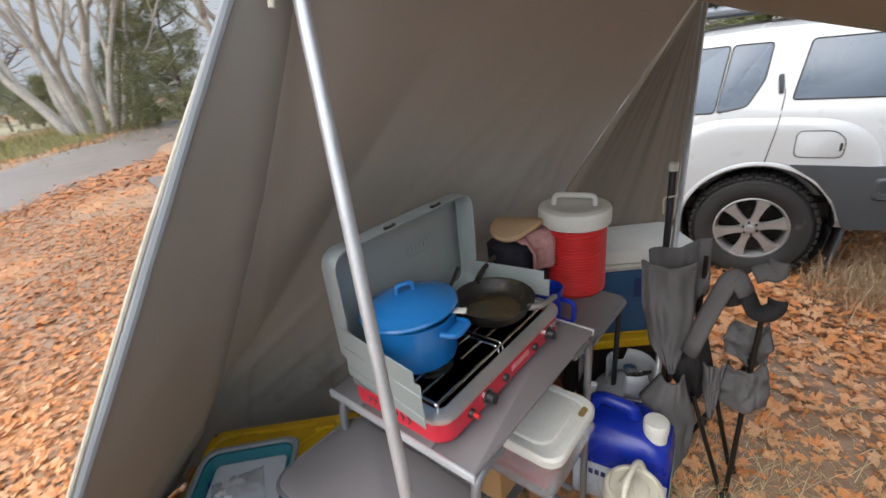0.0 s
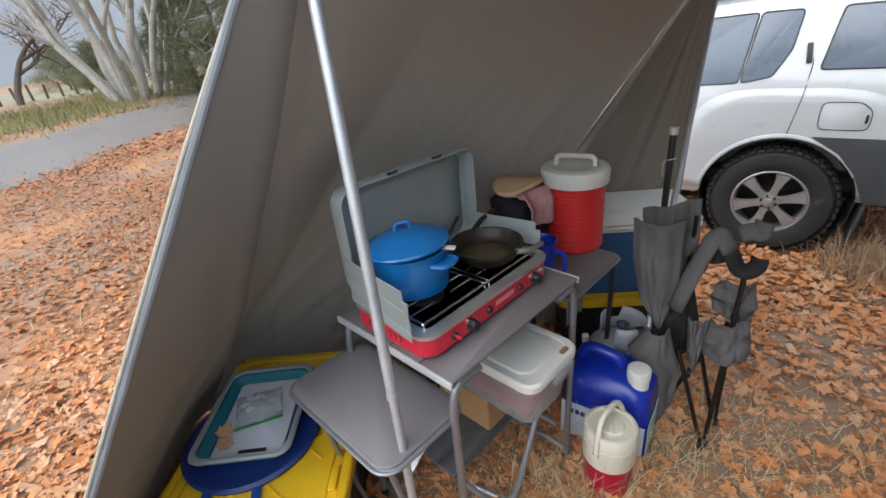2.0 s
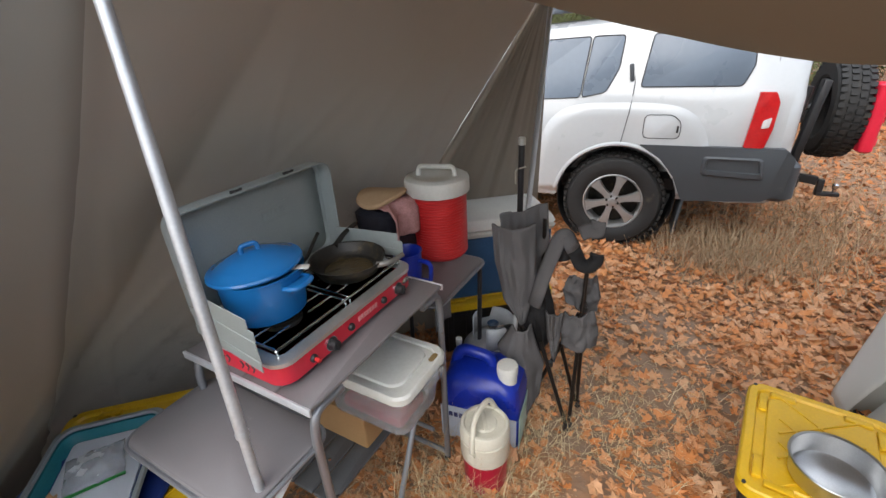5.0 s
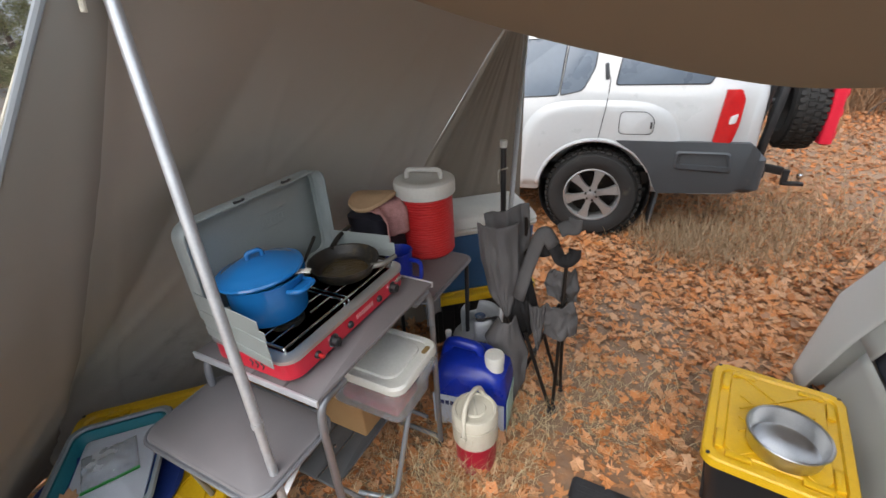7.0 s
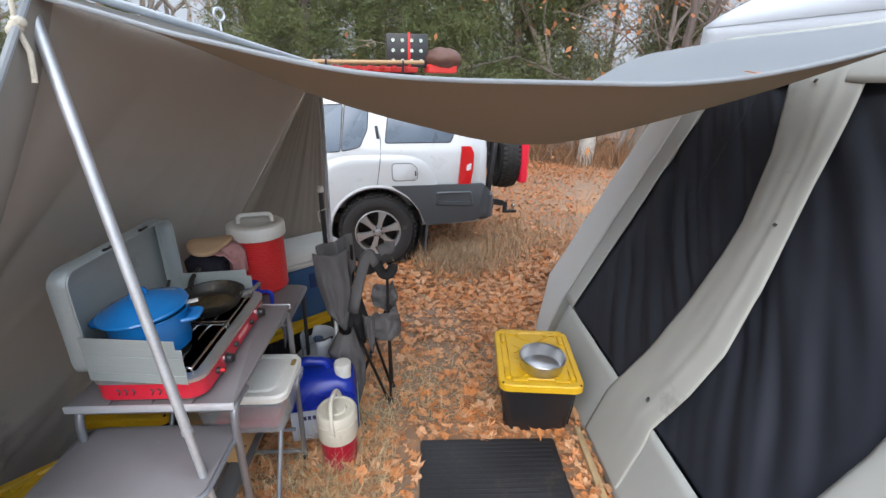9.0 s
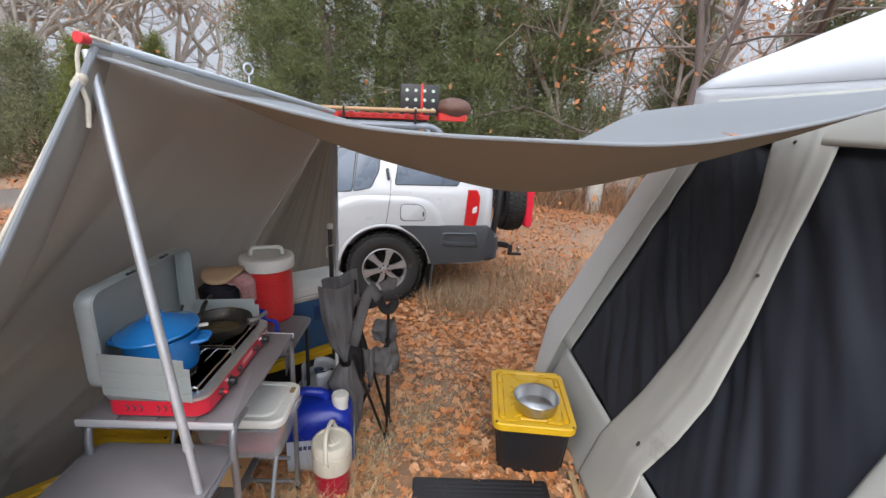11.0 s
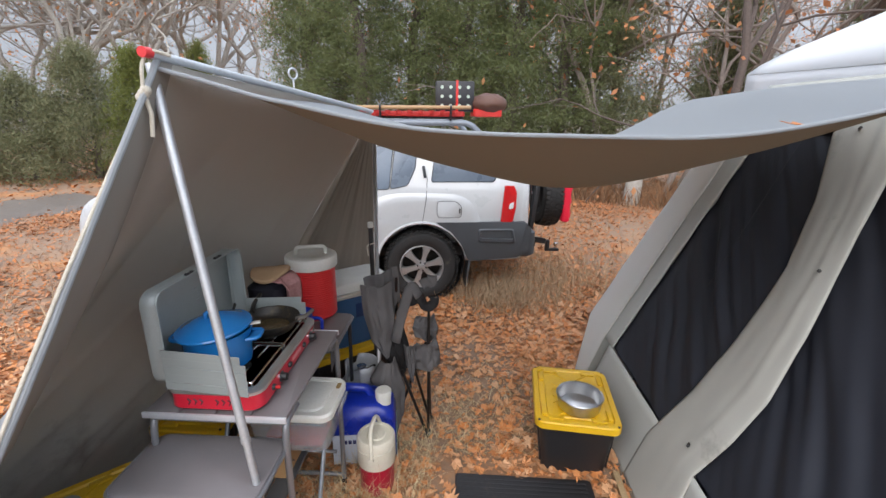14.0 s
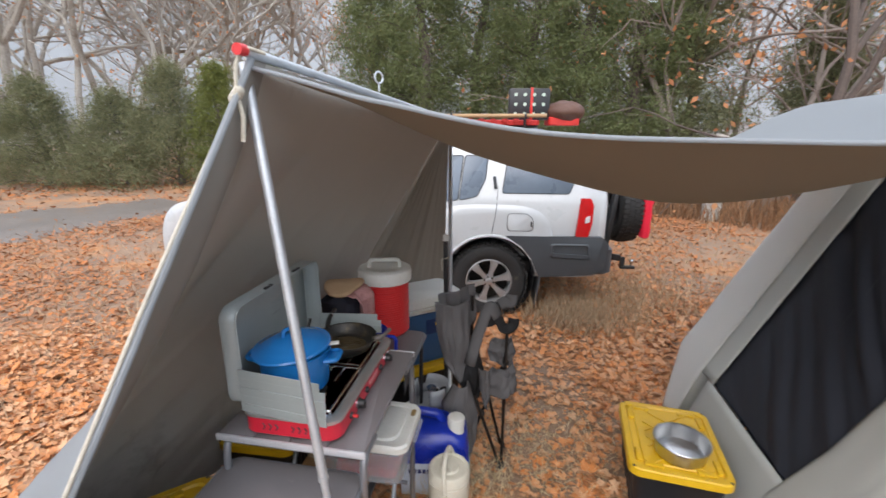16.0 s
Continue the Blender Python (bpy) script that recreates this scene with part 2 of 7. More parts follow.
# ---- ground ----
SOIL = mat("damp_leafy_soil", (0.37, 0.24, 0.15), 0.9, 0, (0.18, 0.125, 0.093), 1.1, 22, 0.9, 0.7, dirt=(0.46, 0.21, 0.08), dirt_scale=0.8, dirt_at=0.48)
MUD = mat("wet_grey_mud_road", (0.24, 0.2, 0.168), 0.45, 0, (0.11, 0.095, 0.085), 0.9, 14, 0.6, 0.8, dirt=(0.27, 0.14, 0.06), dirt_scale=1.1, dirt_at=0.58)
FIELD = mat("pale_dry_meadow", (0.3, 0.25, 0.16), 0.95, 0, (0.2, 0.18, 0.1), 0.25, 3, 0.5)
GREEN = mat("wet_green_verge", (0.12, 0.13, 0.045), 0.95, 0, (0.17, 0.13, 0.05), 0.9, 12, 0.8)


def lump(x, y):
    near = min(1.0, max(0.0, (math.hypot(x - 0.8, y - 1.4) - 1.2) / 5))
    return 0.008 * noise.noise((x * 3.1, y * 3.1, 0)) + near * 0.09 * noise.noise((x * 0.35, y * 0.35, 5))


def ground_mesh():
    bm = B()
    def place(i, j):
        a, b = (2 * i - 1), (2 * j - 1)
        x, y = 220 * (0.035 * a + 0.965 * a ** 5), 220 * (0.035 * b + 0.965 * b ** 5)
        return (x + 0.8, y + 2, lump(x + 0.8, y + 2))
    return sheet(bm, place, 120, 120)


structure("ground", ground_mesh(), SOIL, "damp brown soil under fallen sycamore leaves", "ground")


def strip(name, line, widths, material, label, lift, seed):
    """A strip of other ground with a ragged edge, laid over the soil."""
    bm = B()
    n = 60
    def place(i, j):
        k = i * (len(line) - 1)
        a = min(int(k), len(line) - 2)
        p, q = lerp(line[a], line[a + 1], k - a), (Vector(line[a + 1]) - Vector(line[a])).normalized()
        wd = widths[a] * (1 - (k - a)) + widths[a + 1] * (k - a)
        side = (j - 0.5) * 2
        o = side * wd * (1 + 0.28 * noise.noise((i * 14, side * 2, seed))) / 2
        x, y = p.x - q.y * o, p.y + q.x * o
        return (x, y, lump(x, y) + lift * (1 - 0.85 * abs(side) ** 4))
    return structure(name, sheet(bm, place, n, 8), material, label, "ground")


strip("road", [(-11, -6, 0), (-10.5, 2, 0), (-11, 9, 0), (-13.5, 17, 0), (-17, 25, 0), (-20, 60, 0)], [4.5, 5, 5, 4, 3.4, 3], MUD, "rutted wet grey dirt road with puddles", 0.05, 1)
strip("clearing", [(-6.5, 8.5, 0), (-4, 11, 0), (-1.5, 12.6, 0)], [2.0, 3.6, 2.4], MUD, "bare muddy clearing among fallen leaves", 0.05, 4)
strip("verge", [(-19, 8, 0), (-19, 16, 0), (-22, 24, 0), (-27, 36, 0)], [3, 5, 5, 6], GREEN, "green weedy verge beside the dirt road", 0.07, 8)
strip("meadow", [(-60, 18, 0), (-48, 40, 0), (-30, 70, 0), (-8, 110, 0)], [30, 36, 40, 40], FIELD, "pale dry meadow in the mist", 0.08, 11)


# ---- fallen leaves ----
LEAF = palette("fallen_sycamore_leaf", [(0.581, 0.211, 0.059), (0.684, 0.384, 0.175), (0.349, 0.163, 0.081), (0.684, 0.489, 0.302), (0.640, 0.244, 0.064), (0.233, 0.122, 0.073), (0.652, 0.489, 0.338), (0.512, 0.233, 0.100), (0.684, 0.302, 0.094), (0.396, 0.233, 0.145), (0.535, 0.361, 0.233), (0.279, 0.163, 0.104), (0.684, 0.396, 0.152), (0.581, 0.338, 0.185)], 0.5, noise_scale=45)
LITTER = palette("orange_leaf_litter", [(0.504, 0.168, 0.042), (0.609, 0.262, 0.084), (0.294, 0.116, 0.047), (0.578, 0.326, 0.158), (0.546, 0.189, 0.047), (0.210, 0.105, 0.058), (0.525, 0.357, 0.210), (0.441, 0.179, 0.063), (0.609, 0.231, 0.063), (0.315, 0.179, 0.105)], 0.55, noise_scale=45)
rng = np.random.default_rng(7)
LOBES = [(0.0, -0.28), (0.27, -0.4), (0.37, -0.16), (0.6, 0.02), (0.43, 0.2), (0.42, 0.52), (0.22, 0.45), (0.02, 0.74), (-0.2, 0.42), (-0.4, 0.55), (-0.42, 0.2), (-0.62, 0.0), (-0.36, -0.15), (-0.28, -0.42)]


def scatter_leaves(name, label, count, place, size, lift, outline, material=LEAF):
    base = np.array(outline)
    k = len(base)
    ps = np.array([place() for _ in range(count)])
    sc = rng.uniform(size[0], size[1], count) ** 1.0
    an, curl, tip, roll = rng.uniform(0, 6.283, count), rng.uniform(-0.5, 1.4, count), rng.normal(0, 0.3, count), rng.normal(0, 0.3, count)
    pts = np.zeros((count, k + 1, 3))
    local = np.vstack([[0, 0.05], base])
    ragged = rng.uniform(0.45, 1.3, (count, k + 1))
    lx, ly = local[:, 0][None] * sc[:, None] * ragged, local[:, 1][None] * sc[:, None] * ragged
    rr = (local ** 2).sum(1)[None] * rng.uniform(0.6, 1.5, (count, k + 1))
    pts[:, :, 0] = lx * np.cos(an)[:, None] - ly * np.sin(an)[:, None]
    pts[:, :, 1] = lx * np.sin(an)[:, None] + ly * np.cos(an)[:, None]
    pts[:, :, 2] = rr * sc[:, None] * curl[:, None] * 0.55 + lx * tip[:, None] + ly * roll[:, None]
    pts[:, :, 2] -= pts[:, :, 2].min(1)[:, None] * 0.6
    pts[:, :, 0] += ps[:, 0:1]
    pts[:, :, 1] += ps[:, 1:2]
    zs = np.array([lump(p[0], p[1]) for p in ps]) + rng.uniform(0, lift, count)
    pts[:, :, 2] += zs[:, None]
    o = (np.arange(count) * (k + 1))[:, None]
    tris = np.stack([np.zeros(k, int), 1 + np.arange(k), 1 + (np.arange(k) + 1) % k], 1)
    faces = (o[:, :, None] + tris[None]).reshape(-1, 3)
    me = bpy.data.meshes.new(name)
    me.from_pydata(pts.reshape(-1, 3).tolist(), [], faces.tolist())
    me.materials.append(material)
    return tagged(part(name, me, material), label, "leaves", "", "stuff")


def clear_of_camp(x, y):
    q, s = x * 0.574 + y * 0.819, x * 0.819 - y * 0.574
    on_mat = abs((x - 1.17) * 0.809 - (y - 0.895) * 0.588) < 0.38 and abs((x - 1.17) * 0.588 + (y - 0.895) * 0.809) < 0.23
    return not (s > 1.02 and -3.2 < q < 2.5) and not on_mat


def near_spot():
    while True:
        x, y = rng.uniform(-3.2, 4.6), rng.uniform(-0.6, 5.2)
        d = 0.55 + 0.75 * noise.noise((x * 0.9, y * 0.9, 3))
        if 0.2 < x < 1.3 and y < 1.9:
            d -= 0.12
        d *= max(0.0, min(1, (x + 3.2) / 1.6, (4.6 - x) / 1.6, (y + 0.6) / 0.7, (5.2 - y) / 1.6))
        if clear_of_camp(x, y) and rng.random() < d:
            return x, y


def mid_spot():
    while True:
        x, y = rng.uniform(-13, 12), rng.uniform(-2, 14)
        d = 0.6 + 1.2 * noise.noise((x * 0.4, y * 0.4, 9))
        road_here = -13.4 < x < -8.2 and y < 11 or math.hypot((x + 3.8) / 2.4, y - 11) < 1.3
        if road_here:
            d -= 0.18
        d = max(d, 0.2) * max(0.0, min(1, (x + 13) / 4, (12 - x) / 4, (y + 2) / 2, (14 - y) / 4))
        if math.hypot(x - 0.7, y - 2) > 1.7 + 0.9 * rng.random() and clear_of_camp(x, y) and rng.random() < d:
            return x, y


def far_spot():
    while True:
        a, r = rng.uniform(-1.35, 1.5), rng.uniform(11, 32)
        x, y = r * math.sin(a), r * math.cos(a)
        if rng.random() < 0.45 + 0.8 * noise.noise((x * 0.2, y * 0.2, 2)) and not (-15 < x < -9 and y < 16):
            return x, y


scatter_leaves("fallen_leaves", "orange and tan sycamore leaves strewn round the camp", 20000, near_spot, (0.02, 0.068), 0.03, LOBES)
scatter_leaves("fallen_leaves", "orange leaf litter across the camp clearing", 62000, mid_spot, (0.025, 0.072), 0.03, LOBES[::2] + [LOBES[13]], LITTER)
scatter_leaves("leaf_fragments", "small broken leaf pieces trodden into the soil round the camp", 40000, near_spot, (0.012, 0.034), 0.012, LOBES[::3])
scatter_leaves("leaf_fragments", "small broken leaf pieces across the camp clearing", 60000, mid_spot, (0.03, 0.06), 0.012, LOBES[::3], LITTER)
scatter_leaves("fallen_leaves", "rust-coloured leaf litter below the distant trees", 20000, far_spot, (0.06, 0.13), 0.02, LOBES[1::3], LITTER)


# ---- dry grass ----
STRAW = palette("dry_straw", [(0.5, 0.38, 0.2), (0.6, 0.48, 0.28), (0.36, 0.26, 0.14), (0.66, 0.56, 0.36)], 0.8)
WEED = palette("brown_dead_weed", [(0.34, 0.23, 0.14), (0.44, 0.32, 0.2), (0.24, 0.16, 0.1), (0.5, 0.36, 0.22)], 0.9)
BRUSH = palette("dark_wood_edge_brush", [(0.16, 0.1, 0.06), (0.24, 0.15, 0.085), (0.12, 0.085, 0.05), (0.11, 0.12, 0.05), (0.3, 0.15, 0.07)], 0.9)
VERGE = palette("green_and_straw_grass", [(0.1, 0.13, 0.03), (0.3, 0.25, 0.1), (0.16, 0.17, 0.05), (0.4, 0.31, 0.15)], 0.9)


def scatter_blades(name, label, count, place, height, wide, flat, material):
    vs, fs = [], []
    for i in range(count):
        x, y = place()
        h, a, b = rng.uniform(*height), rng.uniform(0, 6.283), rng.uniform(0, 6.283)
        lie = rng.uniform(*flat)
        dx, dy, ox, oy = math.cos(a), math.sin(a), math.cos(b) * wide / 2, math.sin(b) * wide / 2
        z = lump(x, y) - 0.005
        o = len(vs)
        for t in (0, 0.5, 1):
            s = h * t
            px, py, pz = x + dx * s * lie * (0.6 + 0.4 * t), y + dy * s * lie * (0.6 + 0.4 * t), z + s * math.sqrt(max(0.02, 1 - lie * lie)) * (1 - 0.25 * t) + 0.012 * t
            wdt = 1 - 0.75 * t
            vs += [(px - ox * wdt, py - oy * wdt, pz), (px + ox * wdt, py + oy * wdt, pz)]
        fs += [(o, o + 1, o + 3, o + 2), (o + 2, o + 3, o + 5, o + 4)]
    me = bpy.data.meshes.new(name)
    me.from_pydata(vs, [], fs)
    me.materials.append(material)
    return tagged(part(name, me, material), label, "grass", "", "stuff")


def in_blob(*blobs):
    def pick():
        x, y, r = blobs[rng.integers(len(blobs))]
        while True:
            px, py = x + rng.normal(0, r), y + rng.normal(0, r)
            if not (abs((px - 1.17) * 0.809 - (py - 0.895) * 0.588) < 0.5 and abs((px - 1.17) * 0.588 + (py - 0.895) * 0.809) < 0.36):
                return px, py
    return pick


scatter_blades("dry_grass", "flattened straw-coloured grass around the table and jug", 4200, in_blob((0.6, 1.3, 0.28), (0.95, 1.5, 0.3), (0.35, 1.35, 0.25), (0.95, 0.9, 0.4), (-0.5, 1.6, 0.4), (1.3, 1.6, 0.4)), (0.05, 0.2), 0.0028, (0.5, 0.98), STRAW)
scatter_blades("tall_dry_stalks", "tall bent straw stalks beside the table leg", 110, in_blob((0.42, 1.32, 0.1), (0.36, 1.45, 0.12), (0.52, 1.32, 0.05)), (0.25, 0.42), 0.0025, (0.2, 0.75), STRAW)
scatter_blades("dead_weeds", "brown dead weeds under the back of the car", 2300, in_blob((2.75, 3.0, 0.2), (3.0, 2.95, 0.25), (3.4, 3.1, 0.35), (2.6, 3.2, 0.2), (3.7, 3.3, 0.4)), (0.12, 0.38), 0.0075, (0.1, 0.8), WEED)
scatter_blades("meadow_grass", "dry brown grass between the leaves", 3600, in_blob((5.5, 4.5, 1.6), (7.5, 6.0, 2.0), (-3.2, 7.2, 1.6), (-5.2, 5.2, 1.4), (-2.0, 5.0, 1.0), (4.4, 3.4, 0.8)), (0.08, 0.3), 0.008, (0.2, 0.85), WEED)
scatter_blades("verge_grass", "green and straw grass along the far side of the road", 7000, in_blob((-19, 12, 2.2), (-20, 17, 2.2), (-23, 24, 2.5), (-19, 7, 2)), (0.2, 0.7), 0.03, (0.2, 0.7), VERGE)


# ---- the tarp shelter ----
R0, R1 = Vector((-0.1, 1.13, 2.02)), Vector((1.18, 2.68, 1.9))
F0, FM, F1, E1 = Vector((-1.1, 0.42, 0.0)), Vector((-1.45, 1.7, 0.0)), Vector((-0.22, 2.42, 0.0)), Vector((1.16, 2.74, 0.0))


def two_sided(name, f, nu, nv, shift, inner, outer, parent, label=""):
    """A cloth with its own colour on either side, closed round its edge."""
    bm = B()
    a = [[bm.verts.new(f(i / nu, j / nv)) for j in range(nv + 1)] for i in range(nu + 1)]
    b = [[bm.verts.new(Vector(f(i / nu, j / nv)) + Vector(shift)) for j in range(nv + 1)] for i in range(nu + 1)]
    for i in range(nu):
        for j in range(nv):
            bm.faces.new((a[i][j], a[i + 1][j], a[i + 1][j + 1], a[i][j + 1]))
            bm.faces.new((b[i][j], b[i][j + 1], b[i + 1][j + 1], b[i + 1][j])).material_index = 1
    for i in range(nu):
        for j in (0, nv):
            bm.faces.new((a[i][j], b[i][j], b[i + 1][j], a[i + 1][j])).material_index = 1
    for j in range(nv):
        for i in (0, nu):
            bm.faces.new((a[i][j], a[i][j + 1], b[i][j + 1], b[i][j])).material_index = 1
    return part(name, bm, [inner, outer], parent, label)


shelter = thing("tarp_shelter", "taupe canvas tarp pitched on steel poles as a lean-to kitchen shelter", "tarp")


def wall_at(u, v):
    foot = lerp(F0, FM, u / 0.3) if u < 0.3 else lerp(FM, F1, (u - 0.3) / 0.7)
    p = lerp(lerp(R0, R1, u), foot, v)
    nrm = Vector((0.86, -0.34, 0.38))
    sag = -0.07 * math.sin(math.pi * v) * math.sin(math.pi * min(1, u * 1.2))
    crease = 0.035 * math.exp(-((u - 0.02 - 0.3 * v) / 0.03) ** 2) * v - 0.035 * math.exp(-((u - 0.07 - 0.3 * v) / 0.045) ** 2) * v
    folds = 0.02 * noise.noise(((u + 0.6 * v) * 13, v * 1.5, 7)) * v * (0.35 + 0.65 * u) + 0.012 * noise.noise(((u + 0.8 * v) * 30, v * 2, 3)) * v + 0.03 * noise.noise((u * 3, v * 3, 1))
    pull = 0.012 * noise.noise((u * 9, v * 4, 12)) * v * v
    ridge = 0.03 * (1 - min(1, abs(noise.noise(((u * 1.0 + 0.55 * v) * 5.5, v * 1.1, 21))) * 5)) ** 2 * v + 0.018 * (1 - min(1, abs(noise.noise(((u - 0.5 * v) * 6, v * 1.3, 33))) * 6)) ** 2 * v
    drape = 0.035 * noise.noise(((u + 0.45 * v) * 7.5, v * 0.9, 41)) * min(1, v * 1.6) * min(1, u * 4)
    loose = min(1, (1 - u) * 5)
    return p + nrm * (sag + 2.6 * crease + (1 + 0.3 * loose) * folds + pull + loose * drape + (1 + 0.3 * loose) * ridge * min(1, u * 6)) + Vector((0, 0, 0.018 * (1 - v)))


def end_at(u, v):
    top = R1 + Vector((-0.02 + 0.03 * u, 0.01, -0.02))
    p = lerp(top, lerp(F1, E1, u), v)
    fan = (0.03 * noise.noise((u * 9, v, 2)) + 0.022 * noise.noise((u * 22, v * 1.5, 6))) * v * (1 - 0.5 * v) * (1 if 0.02 < u < 0.98 else 0.2)
    return p + Vector((0.2, -0.98, 0)) * (fan + 0.05 * math.sin(math.pi * u) * v)


# same canvas as the wall, darkened to paint in the shade by the crease
FLAP = cloth("flap_shade_canvas", (0.3, 0.282, 0.25), (0.255, 0.24, 0.212), 0.03, 700, stain=(0.25, 0.22, 0.185), scale=1.2)
# the end wall's shade is put into a darker copy of the canvas
SHADE_END = cloth("end_shade_canvas", (0.27, 0.235, 0.19), (0.23, 0.2, 0.165), 0.14, 700, stain=(0.22, 0.195, 0.16), scale=1.2)


def seam_at(v):
    return 0.03 + 0.3 * v


two_sided("front_flap", lambda u, v: wall_at(u * seam_at(v), v), 26, 60, (-0.004, 0.001, 0.002), FLAP, TARP_TOP, shelter, "front flap of the tarp, coloured darker for the shade by the crease")
two_sided("side_wall", lambda u, v: wall_at(seam_at(v) + (1 - seam_at(v)) * u, v), 110, 64, (-0.004, 0.001, 0.002), TARP, TARP_TOP, shelter)
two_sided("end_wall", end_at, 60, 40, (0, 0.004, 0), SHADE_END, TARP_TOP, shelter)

T0, T1 = Vector((1.9, -0.29, 2.1)), Vector((3.2, 1.55, 2.2))
NEAR = [(0, 2.01), (0.07, 1.96), (0.14, 1.93), (0.23, 1.89), (0.33, 1.865), (0.42, 1.85), (0.52, 1.85), (0.61, 1.862), (0.7, 1.895), (0.8, 1.94), (0.9, 2.02), (1, 2.1)]
MID = [(0, 1.96), (0.05, 1.9), (0.12, 1.83), (0.23, 1.735), (0.33, 1.66), (0.42, 1.615), (0.5, 1.6), (0.6, 1.63), (0.7, 1.69), (0.8, 1.755), (0.9, 1.87), (1, 2.09)]
BACK = [(0, 1.9), (0.25, 1.74), (0.5, 1.64), (0.75, 1.74), (1, 2.08)]


def canopy_at(u, v):
    p = lerp(lerp(R0, R1, v), lerp(T0, T1, v), u)
    n0, m0, b0 = smooth_at(NEAR, u, 0.05), smooth_at(MID, u, 0.05), smooth_at(BACK, u, 0.1)
    k = v / 0.4
    if k <= 1:
        z = n0 + (m0 - n0) * math.sin(k * math.pi / 2)
    else:
        q = (v - 0.4) / 0.6
        z = m0 + (b0 - m0) * (1 - math.cos(q * math.pi / 2))
    z += 0.006 * math.sin(17 * u + 6 * v) * min(1, u * 6) + 0.018 * max(0, 1 - u * 9)
    return Vector((p.x, p.y, z))


# canopy underside: wet inner canvas, its shade painted in as a darker brown
WET_SHADE = cloth("shaded_wet_canvas", (0.27, 0.205, 0.135), (0.23, 0.175, 0.118), 0.24, 700, stain=(0.15, 0.115, 0.08), scale=1.2)
two_sided("canopy", canopy_at, 70, 40, (0, 0, 0.004), WET_SHADE, TARP_TOP, shelter, "rain-soaked canopy sagging between ridge and tent")
bm = B()
tube(bm, [canopy_at(i / 50, 0) + Vector((0, 0, -0.002)) for i in range(51)], 0.006, 8)
part("canopy_hem", bm, TARP_TOP, shelter, "stitched blue-grey hem")
bm = B()
tube(bm, [wall_at(0, i / 40) + Vector((-0.002, -0.002, 0)) for i in range(41)], 0.0085, 8)
part("wall_hem", bm, TARP_TOP, shelter, "wet rolled hem of the tarp")


def pole_mesh(a, b, r, joint=None):
    bm = B()
    a, b = Vector(a), Vector(b)
    if joint:
        tube(bm, [a, lerp(a, b, joint)], r, 14)
        tube(bm, [lerp(a, b, joint - 0.002), b], r * 0.84, 14)
        tube(bm, [lerp(a, b, joint - 0.003), lerp(a, b, joint + 0.003)], r * 1.12, 14)
    else:
        tube(bm, [a, b], r, 14)
    return bm


part("ridge_pole", pole_mesh(R0 + Vector((-0.03, -0.035, 0.032)), R1 + Vector((0, 0, 0.03)), 0.0125), STEEL, shelter)
part("front_pole", pole_mesh((-0.118, 1.163, 2.03), (0.04, 0.79, -0.02), 0.0138, 0.545), STEEL, shelter, "telescopic galvanised pole")
part("rear_pole", pole_mesh((1.19, 2.67, 1.89), (0.74, 1.7, -0.02), 0.013), STEEL, shelter)
bm = B()
tube(bm, [R0 + Vector((-0.034, -0.04, 0.032)), R0 + Vector((-0.016, -0.018, 0.032))], 0.0138, 12)
part("end_cap", bm, RED, shelter, "red tape on the end of the ridge pole")
bm = B()
kn = R0 + Vector((-0.045, -0.03, -0.07))
tube(bm, bend([R0 + Vector((0.03, -0.005, 0.03)), R0 + Vector((-0.02, -0.03, 0.04)), R0 + Vector((-0.04, -0.03, 0)), kn, wall_at(0, 0.25) + Vector((-0.014, -0.01, 0)), wall_at(0, 0.62) + Vector((-0.012, -0.012, 0))], 0.03), 0.0048, 8)
for k in range(3):
    lathe(bm, [(0.005 + 0.009 * math.sin(t * math.pi / 6), 0.012 * math.cos(t * math.pi / 6)) for t in range(7)], 10, kn + Vector((0.006 * (k - 1), 0.002, 0.009 * (k - 1))))
tube(bm, [kn, kn + Vector((0.01, 0.0, -0.05)), kn + Vector((0.004, -0.004, -0.11))], 0.006, 8)
part("rope", bm, ROPE, shelter, "cream guy rope knotted over the ridge")
bm = B()
hk = lerp(R0, R1, 0.4) + Vector((0, 0, 0.045))
tube(bm, [hk, hk + Vector((0, 0, 0.035))], 0.004, 8)
tube(bm, [hk + Vector((0.022 * math.cos(a), 0.016 * math.cos(a), 0.057 + 0.022 * math.sin(a))) for a in [i * math.pi / 6 for i in range(13)]], 0.004, 8)
part("eye_bolt", bm, STEEL, shelter)

# the leaf that has landed on the canopy
bm = B()
lp = canopy_at(0.83, 0.22) + Vector((0, 0, 0.02))
loft(bm, [[lp + Vector((x * 0.09, y * 0.09 + 0.03 * y, 0.02 + 0.03 * y + 0.03 * x * x + o)) for x, y in LOBES] for o in (0, 0.002)])
tagged(part("fallen_leaf", bm, palette("wet_orange_leaf", [(0.6, 0.2, 0.03), (0.5, 0.16, 0.03)], 0.4)), "wet orange leaf lying on the tarp canopy", "leaf")


# ---- the hub tent ----
def tent_at(q, z, out=0.0):
    """A place on the tent's wall: q metres along it, at height z."""
    s = 1.0 + 0.134 * z / 0.39 if z < 0.39 else 1.134 + 0.5 * (z - 0.39)
    s -= out
    return Vector((0.574 * q + 0.819 * s, 0.819 * q - 0.574 * s, z - out * -0.3))


tent = thing("hub_tent", "light grey hub tent with black mesh windows, wet from rain", "tent")


